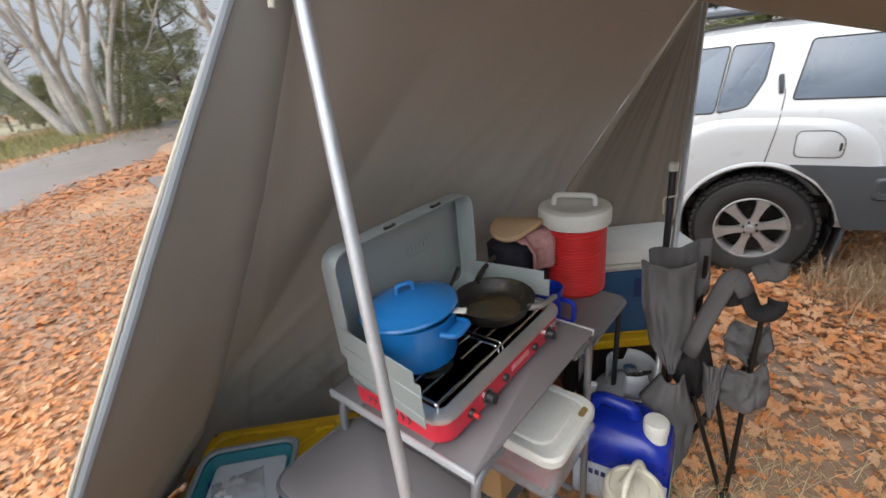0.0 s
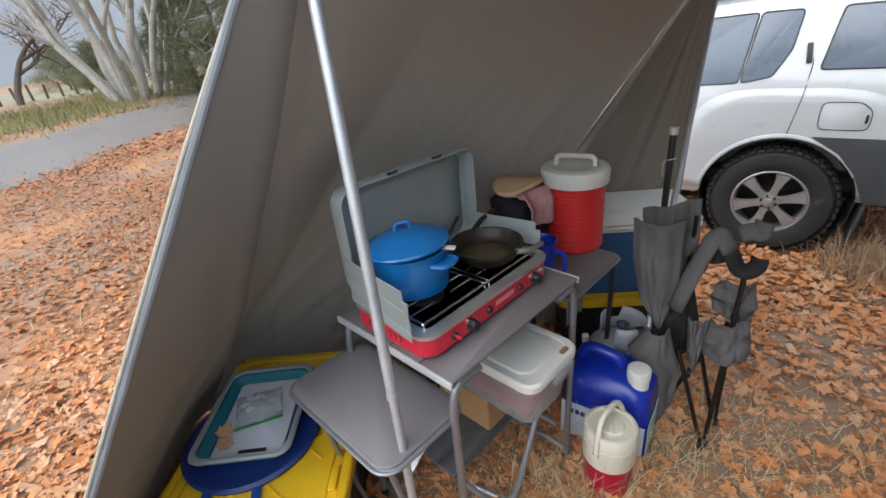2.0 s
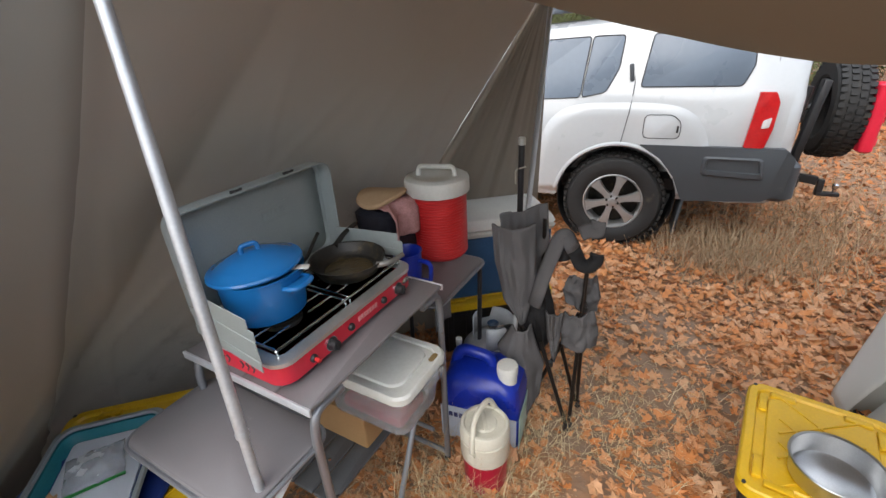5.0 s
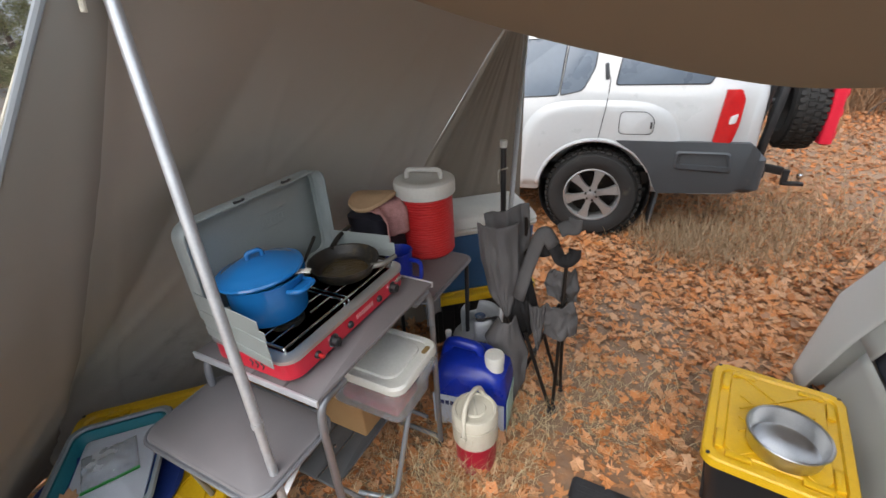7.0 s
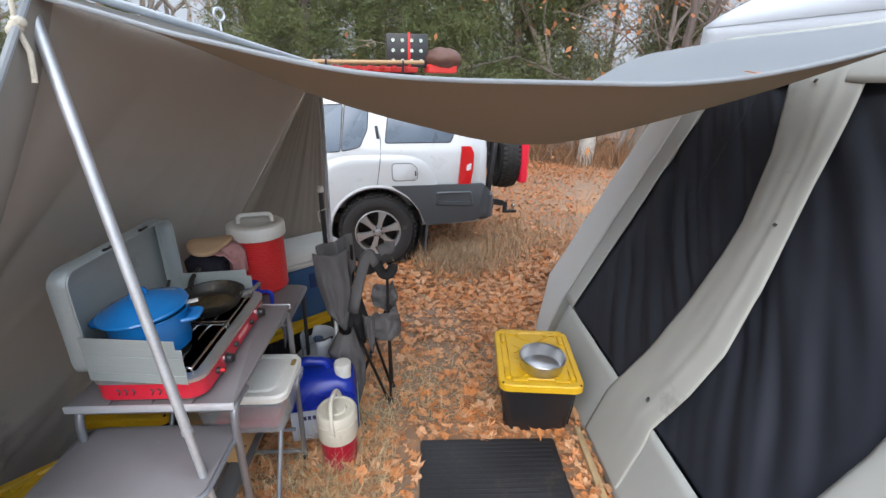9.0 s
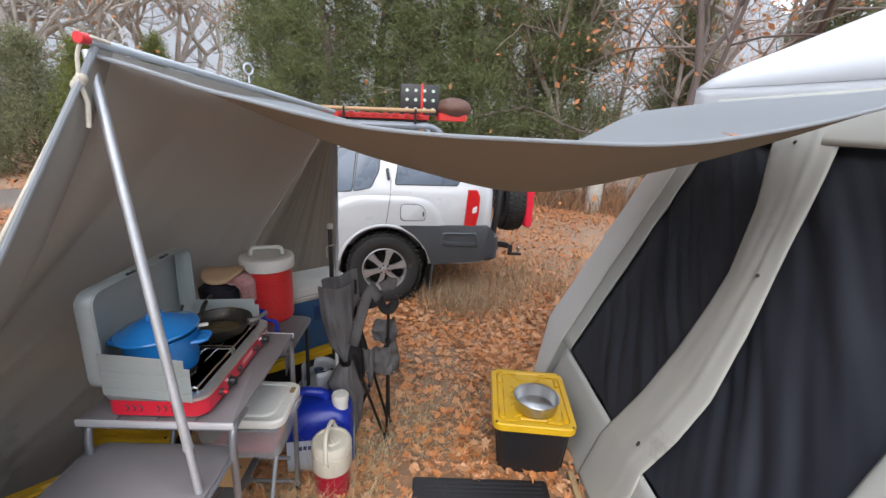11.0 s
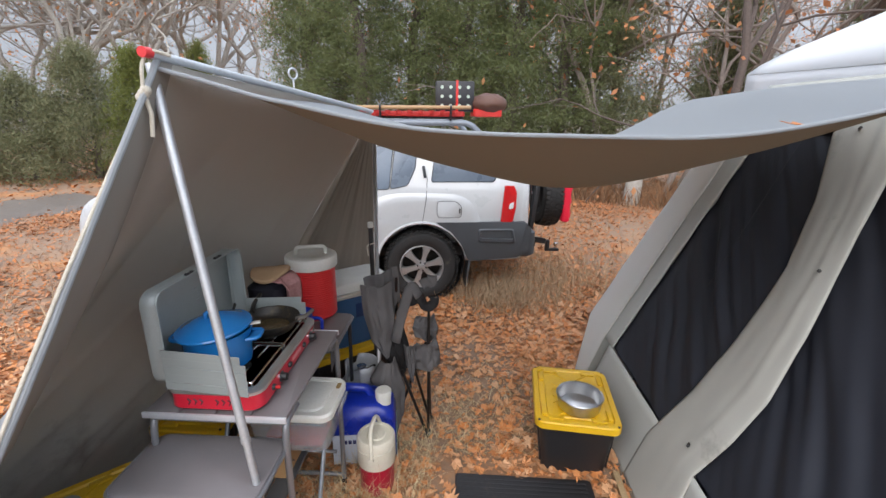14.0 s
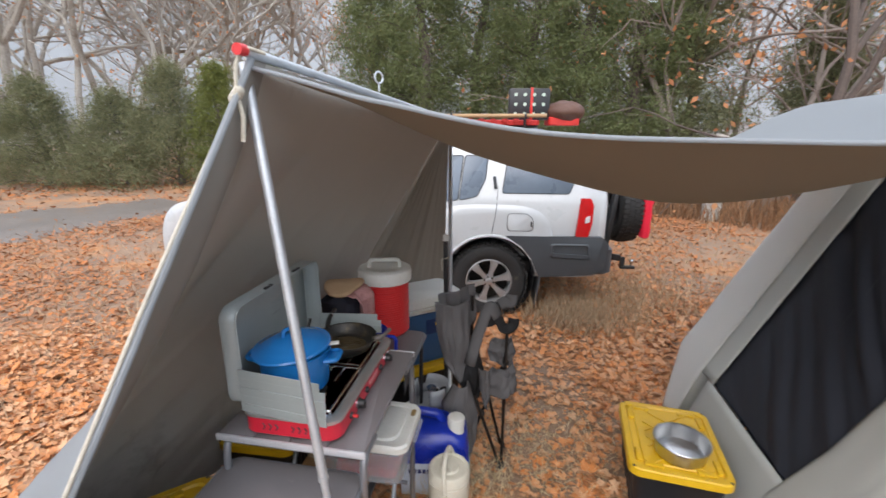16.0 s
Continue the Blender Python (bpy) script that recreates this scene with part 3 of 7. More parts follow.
def cloth_patch(name, corners, material, nu, nv, out, fold, label="", wave=(9, 0)):
    """corners: q, z of lower far, lower near, upper near, upper far."""
    c = [Vector((x, y, 0)) for x, y in corners]
    def place(u, v):
        p = lerp(lerp(c[0], c[1], u), lerp(c[3], c[2], u), v)
        e = math.sin(math.pi * u) * math.sin(math.pi * v)
        f = fold * (1.5 * noise.noise((u * wave[0] * 2 + wave[1] * v * 0.4, v * 1.3, 3)) + 1.1 * noise.noise((u * wave[0] * 4.5 + wave[1] * v * 0.9, v * 2.2, 8)) + 0.8 * noise.noise((u * 3, v * 5, wave[0]))) * (0.3 + 0.7 * e) * (1.25 - 0.6 * v)
        return tent_at(p.x, p.y, out + f)
    bm = B()
    sheet(bm, place, nu, nv)
    return thicken(part(name, bm, material, tent, label), 0.004, -1)


QF, QN = 2.46, -2.6
cloth_patch("wall_panel", [(QF, 0.0), (QN, 0.0), (QN, 0.39), (QF, 0.39)], TENT_GREY, 80, 8, 0.0, 0.012, "grey lower skirt of the tent wall", (7, 1))
cloth_patch("mesh_window", [(2.42, 0.39), (1.4, 0.39), (1.7, 1.92), (2.46, 1.92)], TENT_BLACK, 90, 130, -0.02, 0.026, "black pleated mesh window", (2.4, 24))
cloth_patch("mesh_window", [(1.36, 0.385), (0.6, 0.385), (0.72, 1.87), (1.7, 1.87)], TENT_BLACK, 90, 110, -0.024, 0.03, "black mesh door with loose folds", (2.0, 14))
cloth_patch("mesh_window", [(0.5, 0.385), (-1.2, 0.385), (-1.0, 1.87), (0.6, 1.87)], TENT_BLACK, 60, 20, -0.012, 0.012, "black mesh window", (8, 2))
cloth_patch("wall_panel", [(2.6, 0.39), (2.4, 0.39), (2.44, 1.93), (2.66, 1.93)], TENT_GREY, 8, 30, 0.0, 0.006, "grey wall border", (1, 3))
cloth_patch("wall_panel", [(-1.2, 0.39), (QN, 0.39), (QN, 1.9), (-1.0, 1.9)], TENT_GREY, 30, 20, 0.0, 0.01)
cloth_patch("wall_panel", [(2.66, 1.86), (QN, 1.86), (QN, 2.1), (2.66, 2.1)], TENT_BAND, 80, 8, 0.012, 0.01, "khaki band under the roof")

STRAP_FAR = [(0.3, 1.66), (0.39, 1.63), (0.6, 1.585), (0.86, 1.57), (1.1, 1.585), (1.26, 1.61), (1.56, 1.73), (1.82, 1.9), (2.0, 2.0)]
STRAP_NEAR = [(0.3, 1.25), (0.39, 1.265), (0.6, 1.23), (0.81, 1.225), (1.07, 1.285), (1.46, 1.42), (1.76, 1.51), (1.9, 1.56), (2.0, 1.62)]


def strap(name, move, label):
    """A wide cloth sleeve over a hub pole, with a puckered seam along one side."""
    def place(u, v):
        z = 0.03 + 1.93 * v
        a, b = curve_at(STRAP_FAR, z), curve_at(STRAP_NEAR, z)
        q = a + (b - a) * u + move
        pucker = 0.004 * math.exp(-((u - 0.72) / 0.05) ** 2) * (1 + noise.noise((v * 40, 0, 2))) + 0.004 * noise.noise((u * 5, v * 9, 4)) + 0.008 * noise.noise((u * 2, v * 3, 1))
        return tent_at(q, z, 0.004 + (0.016 * math.sin(math.pi * u) ** 0.5 + pucker) * min(1, 0.1 + v * 3))
    bm = B()
    sheet(bm, place, 24, 80)
    thicken(part(name, bm, TENT_BAND, tent, label), 0.004, -1)


strap("pole_sleeve", 0, "khaki-grey cloth pole sleeve with a puckered seam")
strap("pole_sleeve", -0.92, "khaki-grey cloth pole sleeve")
for q, z in ((1.36, 0.47), (1.42, 1.3), (1.75, 1.86)):
    bm = B()
    box(bm, tent_at(q, z, 0.035), (0.03, 0.012, 0.014), 20, 30, 10, 0.003)
    part("toggle", bm, BLACK, tent, "black plastic toggle")
bm = B()
tube(bm, [tent_at(2.1 - 0.12 * k / 6, 1.9 - 0.9 * k / 6, 0.004) for k in range(7)], 0.001, 5)
part("tie_cord", bm, BLACK, tent, "thin dark tie cord")


def corner_band(u, v):
    """The cloth that turns the tent's far corner, painted paler for the light it catches."""
    z = 0.02 + 1.9 * v
    q = 2.54 + 0.06 * v + u * (0.06 + curve_at([(0, 0.13), (0.2, 0.32), (0.5, 0.3), (1, 0.22)], v))
    return tent_at(q, z, 0.012 + 0.012 * math.sin(math.pi * u) + 0.01 * noise.noise((u * 2, v * 7, 4)))


bm = B()
sheet(bm, corner_band, 12, 40)
thicken(part("corner_band", bm, cloth("lit_corner_cloth", (0.82, 0.82, 0.79), (0.74, 0.74, 0.71), 0.5, 800), tent, "corner panel of the tent, coloured pale for the light on it"), 0.004, -1)
# far side, back and near side close the tent
def tent_side(q0, lean):
    def place(u, v):
        p = tent_at(q0 - lean * 0.0, v * 2.05)
        s0 = p.dot(Vector((0.819, -0.574, 0)))
        s1 = 4.4 - 0.5 * v * 1.6
        s = s0 + (s1 - s0) * u
        q = q0 + (0.06 if lean > 0 else 0) - lean * (0.28 * v) * math.sin(math.pi * u)
        return Vector((0.574 * q + 0.819 * s, 0.819 * q - 0.574 * s, v * 2.05))
    bm = B()
    sheet(bm, place, 20, 16)
    thicken(part("wall_panel", bm, TENT_GREY, tent), 0.004, -1)


tent_side(2.56, 1)
tent_side(QN, -1)
bm = B()
sheet(bm, lambda u, v: Vector((0.574 * (QN + (2.75 - QN) * u) + 0.819 * (4.4 - 0.8 * v), 0.819 * (QN + (2.75 - QN) * u) - 0.574 * (4.4 - 0.8 * v), 2.05 * v)), 10, 8)
thicken(part("wall_panel", bm, TENT_GREY, tent), 0.004, -1)


def fly_at(u, v):
    """The white rain fly: from the eave up to the peak and down again."""
    q = 2.97 - (2.97 - QN) * u
    s = 2.0 + 2.0 * v
    rise = 0.62 * math.sin(math.pi * v) ** 0.8 * math.sin(math.pi * min(1, 0.12 + u * 0.95)) ** 0.7
    z = 2.26 + rise - 0.14 * (1 - v) * math.exp(-((u - 0.5) / 0.6) ** 2)
    return Vector((0.574 * q + 0.819 * s, 0.819 * q - 0.574 * s, z))


bm = B()
sheet(bm, fly_at, 40, 24)
thicken(part("rain_fly", bm, TENT_FLY, tent, "white domed rain fly"), 0.004, 1)
# the dropped edge of the fly, and the floor
bm = B()
sheet(bm, lambda u, v: fly_at(u, 0) + Vector((0.004, -0.003, -0.0)) * 1 + Vector((0, 0, -0.2 * v)), 40, 4)
thicken(part("fly_skirt", bm, TENT_FLY, tent), 0.004, -1)
bm = B()
fl = [Vector((0.574 * q + 0.819 * s, 0.819 * q - 0.574 * s, 0.03)) for q, s in ((2.62, 1.05), (QN, 1.05), (QN, 4.35), (2.62, 4.35))]
loft(bm, [fl, [p - Vector((0, 0, 0.02)) for p in fl]])
part("tent_floor", bm, TENT_BLACK, tent)
# the timber batten along the tent's foot
WOOD = mat("pale_split_wood", (0.5, 0.36, 0.2), 0.7, 0, (0.36, 0.25, 0.13), 9, 140, 0.3)
bm = B()
box(bm, (0, 0, 0.02), (0.035, 0.62, 0.035), bevel=0.004)
st = part("wooden_stake", bm, WOOD)
st.matrix_world = Matrix.Translation((0.574 * 1.36 + 0.819 * 0.95, 0.819 * 1.36 - 0.574 * 0.95, 0.0)) @ pose(0, 0, 0, 0, 0, -38)
tagged(st, "pale split wooden stake along the tent's foot", "stake")


# ---- the camp kitchen ----
def slab(bm, w, d, z0, z1, r, cx=0, cy=0, edge=0.003):
    return rbox(bm, w, d, z0, z1, r, None, edge, 6, cx, cy)


def cook_table():
    t = thing("cook_table", "folding grey camp kitchen table with slatted top and side leaves", "table", dot(0, 0, 0))
    edge = mat("aluminium_edge", (0.74, 0.76, 0.79), 0.4, 0.45, (0.62, 0.64, 0.67), 12, 150, 0.05)
    for i in range(4):
        bm = B()
        slab(bm, 0.126, 0.65, 0.884, 0.898, 0.006, -0.192 + 0.128 * i, 0.005)
        part("slat", bm, TABLETOP, t)
    for y in (-0.322, 0.332):
        bm = B()
        box(bm, (0, y, 0.888), (0.515, 0.008, 0.024), bevel=0.002)
        part("edge_strip", bm, edge, t, "bright aluminium edge strip")
    # leaves at either end
    for y, d, z, wd, cx, nm in ((-0.405, 0.3, 0.762, 0.5, -0.012, "grey side leaf with rounded corners"), (0.585, 0.45, 0.772, 0.47, -0.02, "grey side leaf behind the stove")):
        bm = B()
        slab(bm, wd, d, z - 0.022, z - 0.008, 0.055, cx, y)
        leaf = part("side_leaf", bm, ALU, t, nm)
        bm = B()
        slab(bm, wd - 0.014, d - 0.014, z - 0.012, z, 0.05, cx, y)
        part("leaf_top", bm, TABLETOP, leaf)
        bm = B()
        tube(bm, [(x + cx, yy + y, z - 0.012) for x, yy in rrect(wd, d, 0.055, 6)] + [(wd / 2 + cx, d / 2 - 0.055 + y, z - 0.012)], 0.006, 8)
        part("leaf_rim", bm, ALU, leaf)
    # bent-tube end frames
    for x in (-0.235, 0.245):
        for y, lean in ((-0.3, -0.012), (0.31, 0.0)):
            bm = B()
            s = 1 if y < 0 else -1
            tube(bm, bend([(x, y + s * 0.1, 0.868), (x, y, 0.868), (x, y - 0.015 * s, 0.8), (x, y + lean, 0.0)], 0.05), 0.0125, 12)
            leg = part("leg", bm, ALU, t)
            bm = B()
            lathe(bm, [(0.0, 0.0), (0.016, 0.0), (0.017, 0.012), (0.015, 0.04), (0.0, 0.04)], 12, (x, y + lean, 0))
            part("rubber_foot", bm, BLACK, leg)
            for z in (0.55, 0.7):
                part("rivet", lathe(B(), [(0.0, 0), (0.004, 0.0), (0.004, 0.004), (0, 0.004)], 8, (x + 0.0125, y, z)), CHROME, leg)
    for y in (-0.3, 0.31):
        for z in (0.06, 0.865):
            part("crossbar", tube(B(), [(-0.235, y, z), (0.245, y, z)], 0.011, 10), ALU, t)
    for x in (-0.235, 0.245):
        bm = B()
        tube(bm, bend([(x - 0.03, 0.29, 0.5), (x - 0.03, 0.2, 0.52), (x - 0.04, -0.02, 0.03), (x - 0.2, -0.06, 0.03)], 0.05), 0.011, 10)
        part("folding_brace", bm, mat("blue_grey_tube", (0.36, 0.4, 0.44), 0.35, 0.6, (0.3, 0.33, 0.37), 10, 150, 0.04), t)
    # struts of the front leaf and the rear leaf's legs
    for x in (-0.2, 0.18):
        bm = B()
        box(bm, (x, -0.37, 0.68), (0.02, 0.2, 0.004), rx=34, bevel=0.001)
        part("leaf_strut", bm, edge, t, "perforated aluminium strut")
        bm = B()
        tube(bm, [(x + 0.02, -0.52, 0.745), (x + 0.02, -0.46, 0.36), (x + 0.02, -0.4, 0.0)], 0.009, 10)
        part("leaf_leg", bm, ALU, t)
    for x in (-0.22, 0.185):
        bm = B()
        tube(bm, bend([(x, 0.62, 0.752), (x, 0.775, 0.752), (x, 0.79, 0.72), (x, 0.76, 0.0)], 0.03), 0.011, 10)
        part("leaf_leg", bm, BLACK, t, "dark tubular leg")
    bm = B()
    sheet(bm, lambda u, v: Vector((0.2, 0.36 + 0.12 * u, 0.76 - 0.11 * v + 0.02 * math.sin(math.pi * u) * v)), 8, 6)
    thicken(part("side_pocket", bm, mat("grey_nylon", (0.13, 0.13, 0.14), 0.8, 0, (0.1, 0.1, 0.105), 10, 500, 0.2), t, "slack grey nylon pocket"), 0.003)
    # lower shelf
    for i in range(4):
        bm = B()
        slab(bm, 0.088, 0.48, 0.295, 0.307, 0.004, -0.215 + 0.093 * i, 0.02)
        part("shelf_slat", bm, mat("dark_grey_slat", (0.11, 0.115, 0.12), 0.5, 0.2, (0.085, 0.09, 0.095), 8, 200, 0.08) if i == 0 else bpy.data.materials["dark_grey_slat"], t)
    bm = B()
    for y in (-0.2, 0.22):
        tube(bm, [(-0.235, y, 0.285), (0.245, y, 0.285)], 0.009, 8)
    part("shelf_rail", bm, ALU, t)
    return t


cook_table()


def camp_stove():
    t = thing("camp_stove", "red two-burner camp stove with open grey lid and windscreens", "stove", dot(0.0, -0.012, 0.9))
    body_red = mat("red_stove_enamel", (0.66, 0.02, 0.045), 0.32, 0.0, (0.58, 0.016, 0.04), 5, 60, 0.04, coat=0.3)
    grey = mat("hammered_grey_enamel", (0.36, 0.4, 0.39), 0.34, 0.1, (0.3, 0.335, 0.33), 6, 240, 0.12, dirt=(0.45, 0.47, 0.46), dirt_scale=5, dirt_at=0.64)
    pan_black = mat("greasy_black_tray", (0.1, 0.1, 0.1), 0.26, 0.7, (0.05, 0.05, 0.052), 10, 120, 0.1, dirt=(0.07, 0.055, 0.035), dirt_scale=8, dirt_at=0.56)
    L, D = 0.6, 0.335
    bm = B()
    rbox(bm, D, L, 0.008, 0.078, 0.05, None, 0.008)
    body = part("body", bm, body_red, t)
    for x in (-0.12, 0.12):
        for y in (-0.25, 0.25):
            bm = B()
            lathe(bm, [(0, 0), (0.012, 0), (0.012, 0.012), (0, 0.012)], 10, (x, y, -0.002))
            part("foot", bm, BLACK, t)
    bm = B()
    rings = []
    for z, o in ((0.074, 0.004), (0.086, 0.004), (0.09, -0.006), (0.09, -0.03), (0.076, -0.04)):
        rings.append([(x, y, z) for x, y in rrect(D + 2 * o, L + 2 * o, 0.05 + min(0, o))])
    loft(bm, rings, cap=False)
    part("rim", bm, BRUSHED, t, "bright steel rim")
    bm = B()
    rbox(bm, D - 0.07, L - 0.07, 0.068, 0.078, 0.03, None, 0.002)
    part("drip_tray", bm, pan_black, t, "greasy black drip tray")
    for y in (-0.14, 0.14):
        bm = B()
        lathe(bm, [(0.0, 0.076), (0.055, 0.076), (0.06, 0.082), (0.058, 0.092), (0.05, 0.094), (0.05, 0.1), (0.03, 0.102), (0.0, 0.102)], 28, (0, y, 0))
        burner = part("burner", bm, IRON, t, "dark cast burner")
        bm = B()
        for k in range(10):
            a = 2 * math.pi * k / 10
            box(bm, (0.042 * math.cos(a), y + 0.042 * math.sin(a), 0.1035), (0.016, 0.004, 0.003), rz=math.degrees(a))
        part("flame_slots", bm, BLACK, burner)
    bm = B()
    for y in (-0.27, -0.01, 0.01, 0.27):
        tube(bm, bend([(-0.12, y, 0.085), (-0.12, y, 0.106), (0.13, y, 0.106), (0.13, y, 0.085)], 0.012, 3), 0.004, 8)
    for x in (-0.12, 0.13):
        tube(bm, [(x, -0.27, 0.106), (x, 0.27, 0.106)], 0.004, 8)
    for yc in (-0.14, 0.14):
        for x in (-0.075, -0.03, 0.03, 0.075):
            tube(bm, [(x, yc - 0.13, 0.106), (x, yc - 0.035, 0.106)], 0.003, 8)
            tube(bm, [(x, yc + 0.035, 0.106), (x, yc + 0.13, 0.106)], 0.003, 8)
    part("grate", bm, CHROME, t, "chromed wire grate")
    # front panel: knobs, igniter, badge
    fx = D / 2
    for y in (-0.125, 0.2):
        bm = B()
        rings = [[(fx + h, y + r * math.cos(a), 0.042 + r * math.sin(a)) for a in [2 * math.pi * k / 20 for k in range(20)]] for r, h in ((0.019, 0.0), (0.019, 0.006), (0.016, 0.008), (0.0145, 0.024), (0.012, 0.026))]
        loft(bm, rings)
        box(bm, (fx + 0.024, y, 0.042), (0.01, 0.006, 0.028), bevel=0.002)
        knob = part("knob", bm, BLACK, t, "black control knob")
        bm = B()
        tube(bm, [(fx + 0.003 - 0.003, y, 0.042), (fx + 0.0045, y, 0.042)], 0.022, 20)
        part("knob_collar", bm, CHROME, knob)
    for y in (-0.195, -0.04, 0.12):
        bm = B()
        rings = [[(fx + h, y + r * math.cos(a), 0.042 + r * math.sin(a)) for a in [2 * math.pi * k / 16 for k in range(16)]] for r, h in ((0.012, 0), (0.012, 0.006), (0.009, 0.01))]
        loft(bm, rings)
        part("valve_cover", bm, BLACK, t)
    bm = B()
    tube(bm, [(fx + 0.008, -0.195, 0.042), (fx + 0.026, -0.195, 0.042)], 0.006, 10)
    part("igniter_button", bm, RED, t, "red igniter button")
    bm = B()
    for k in range(7):
        box(bm, (fx + 0.001, 0.0 + 0.0135 * k, 0.046), (0.003, 0.009, 0.016))
    part("badge_bars", bm, mat("pale_red_print", (0.75, 0.3, 0.3), 0.5), t, "pale printed bars")
    bm = B()
    rings = [[(fx + h, 0.245 + 0.019 * math.cos(a) * s, 0.05 + 0.011 * math.sin(a) * s) for a in [2 * math.pi * k / 20 for k in range(20)]] for s, h in ((1, 0.0), (1, 0.003), (0.9, 0.004))]
    loft(bm, rings)
    part("oval_badge", bm, CHROME, t, "oval metal badge")
    for i in range(2):
        bm = B()
        for k in range(3):
            y0 = -L / 2 - 0.001
            x0 = -0.09 + 0.1 * i + 0.022 * k
            tube(bm, [(x0, y0, 0.055), (x0 + 0.01, y0, 0.045), (x0 + 0.002, y0, 0.033)], 0.0025, 6)
        part("side_vent", bm, BLACK, t, "chevron vent slots")
    # lid, standing open along the back
    lx = -D / 2 - 0.002
    bm = B()
    def lid_ring(o, x, r):
        return [(x, yy + 0.022, 0.078 + 0.172 + zz) for yy, zz in rrect(L - 0.02 - 2 * o, 0.345 - 2 * o, r)]
    loft(bm, [lid_ring(0.0, lx + 0.004, 0.045), lid_ring(0.0, lx - 0.052, 0.045), lid_ring(0.01, lx - 0.062, 0.04)], cap=False)
    vs = loft(bm, [lid_ring(0.01, lx - 0.062, 0.04), lid_ring(0.05, lx - 0.063, 0.03), lid_ring(0.055, lx - 0.06, 0.03), lid_ring(0.1, lx - 0.06, 0.02)], cap=False)
    bm.faces.new(vs[-1])
    lid = thicken(part("lid", bm, grey, t, "open grey hammered-enamel lid"), 0.0025, 0)
    bm = B()
    pts = lid_ring(-0.001, lx + 0.004, 0.046)
    tube(bm, pts + [pts[0]], 0.0035, 8)
    part("lid_rim", bm, grey, lid)
    for y in (-0.06, 0.138):
        bm = B()
        box(bm, (lx - 0.006, y, 0.425), (0.016, 0.034, 0.006), bevel=0.002)
        tube(bm, bend([(lx - 0.01, y - 0.016, 0.43), (lx + 0.01, y - 0.012, 0.434), (lx + 0.01, y + 0.012, 0.434), (lx - 0.01, y + 0.016, 0.43)], 0.006, 3), 0.0022, 6)
        part("latch", bm, BLACK, lid, "black wire latch")
    bm = B()
    for k in range(6):
        box(bm, (lx - 0.0565, 0.1 + 0.018 * k - 0.05, 0.3), (0.002, 0.012, 0.02))
    box(bm, (lx - 0.0565, 0.095, 0.325), (0.002, 0.12, 0.004))
    box(bm, (lx - 0.0565, 0.095, 0.275), (0.002, 0.12, 0.004))
    part("pressed_badge", bm, grey, lid)
    # windscreens
    for y0, turn, nm in ((-0.296, -6, "left"), (0.292, 8, "right")):
        bm = B()
        n = 5 if y0 < 0 else 3
        for k in range(n):
            z0 = 0.088 + 0.03 * k
            x1 = (0.272 if k < n - 1 else 0.255) + (0.035 if y0 < 0 else 0)
            box(bm, (x1 / 2, 0.0016 * (k % 2), z0 + 0.015), (x1, 0.003, 0.0302), bevel=0.001, seg=1)
        ob = part("windscreen", bm, grey, t, "ribbed grey windscreen")
        ob.matrix_local = pose(lx + 0.01, y0, 0.0, 0, 0, turn) if y0 < 0 else pose(lx + 0.01, y0, 0.0, 0, 0, turn)
    bm = B()
    tube(bm, [(lx + 0.01, 0.2, 0.19), (lx + 0.02, 0.12, 0.13), (lx + 0.05, 0.02, 0.115)], 0.006, 8)
    part("lid_stay", bm, IRON, t, "dark metal lid stay")
    return t


camp_stove()


def cooking_pot():
    blue = mat("glossy_blue_enamel", (0.012, 0.17, 0.47), 0.18, 0, (0.01, 0.14, 0.41), 4, 700, 0.02, coat=0.2)
    t = thing("cooking_pot", "blue enamel stock pot with its lid tilted on", "pot", dot(-0.05, -0.15, 1.007) @ Matrix.Scale(0.95, 4))
    bm = B()
    lathe(bm, [(0, 0), (0.105, 0), (0.118, 0.008), (0.122, 0.03), (0.125, 0.135), (0.132, 0.139), (0.132, 0.143), (0.122, 0.143), (0.119, 0.03), (0.1, 0.008), (0, 0.006)], 56)
    part("body", bm, blue, t)
    for s in (1, -1):
        bm = B()
        pts = bend([(s * 0.12, -0.042, 0.112), (s * 0.165, -0.036, 0.116), (s * 0.165, 0.036, 0.116), (s * 0.12, 0.042, 0.112)], 0.025)
        tube(bm, pts, 0.007, 8)
        sheet(bm, lambda u, v: Vector((s * (0.122 + 0.04 * u), (v - 0.5) * 0.07, 0.113 + 0.004 * u)), 3, 6)
        h = thicken(part("handle", bm, blue, t), 0.003)
        h.rotation_euler = (0, 0, radians(8 if s > 0 else 8))
    bm = B()
    lathe(bm, [(0.137, -0.006), (0.14, 0.0), (0.137, 0.006), (0.118, 0.01), (0.108, 0.018), (0.1, 0.02), (0.075, 0.034), (0.045, 0.043), (0, 0.046)], 56)
    lid = part("lid", bm, blue, t, "domed blue enamel lid, set slightly askew")
    lid.matrix_local = pose(-0.006, -0.004, 0.153, 2, -4.5, 0)
    bm = B()
    tube(bm, bend([(-0.024, 0, 0.043), (-0.022, 0, 0.066), (0.022, 0, 0.066), (0.024, 0, 0.043)], 0.014), 0.0075, 10)
    k = part("knob", bm, blue, lid)
    k.rotation_euler = (0, 0, radians(60))
    bm = B()
    box(bm, (0.125, 0.05, 0.147), (0.05, 0.022, 0.006), rz=28, bevel=0.002)
    part("spoon_rest", bm, WHITE_P, t, "pale spoon tip holding the lid ajar")


cooking_pot()


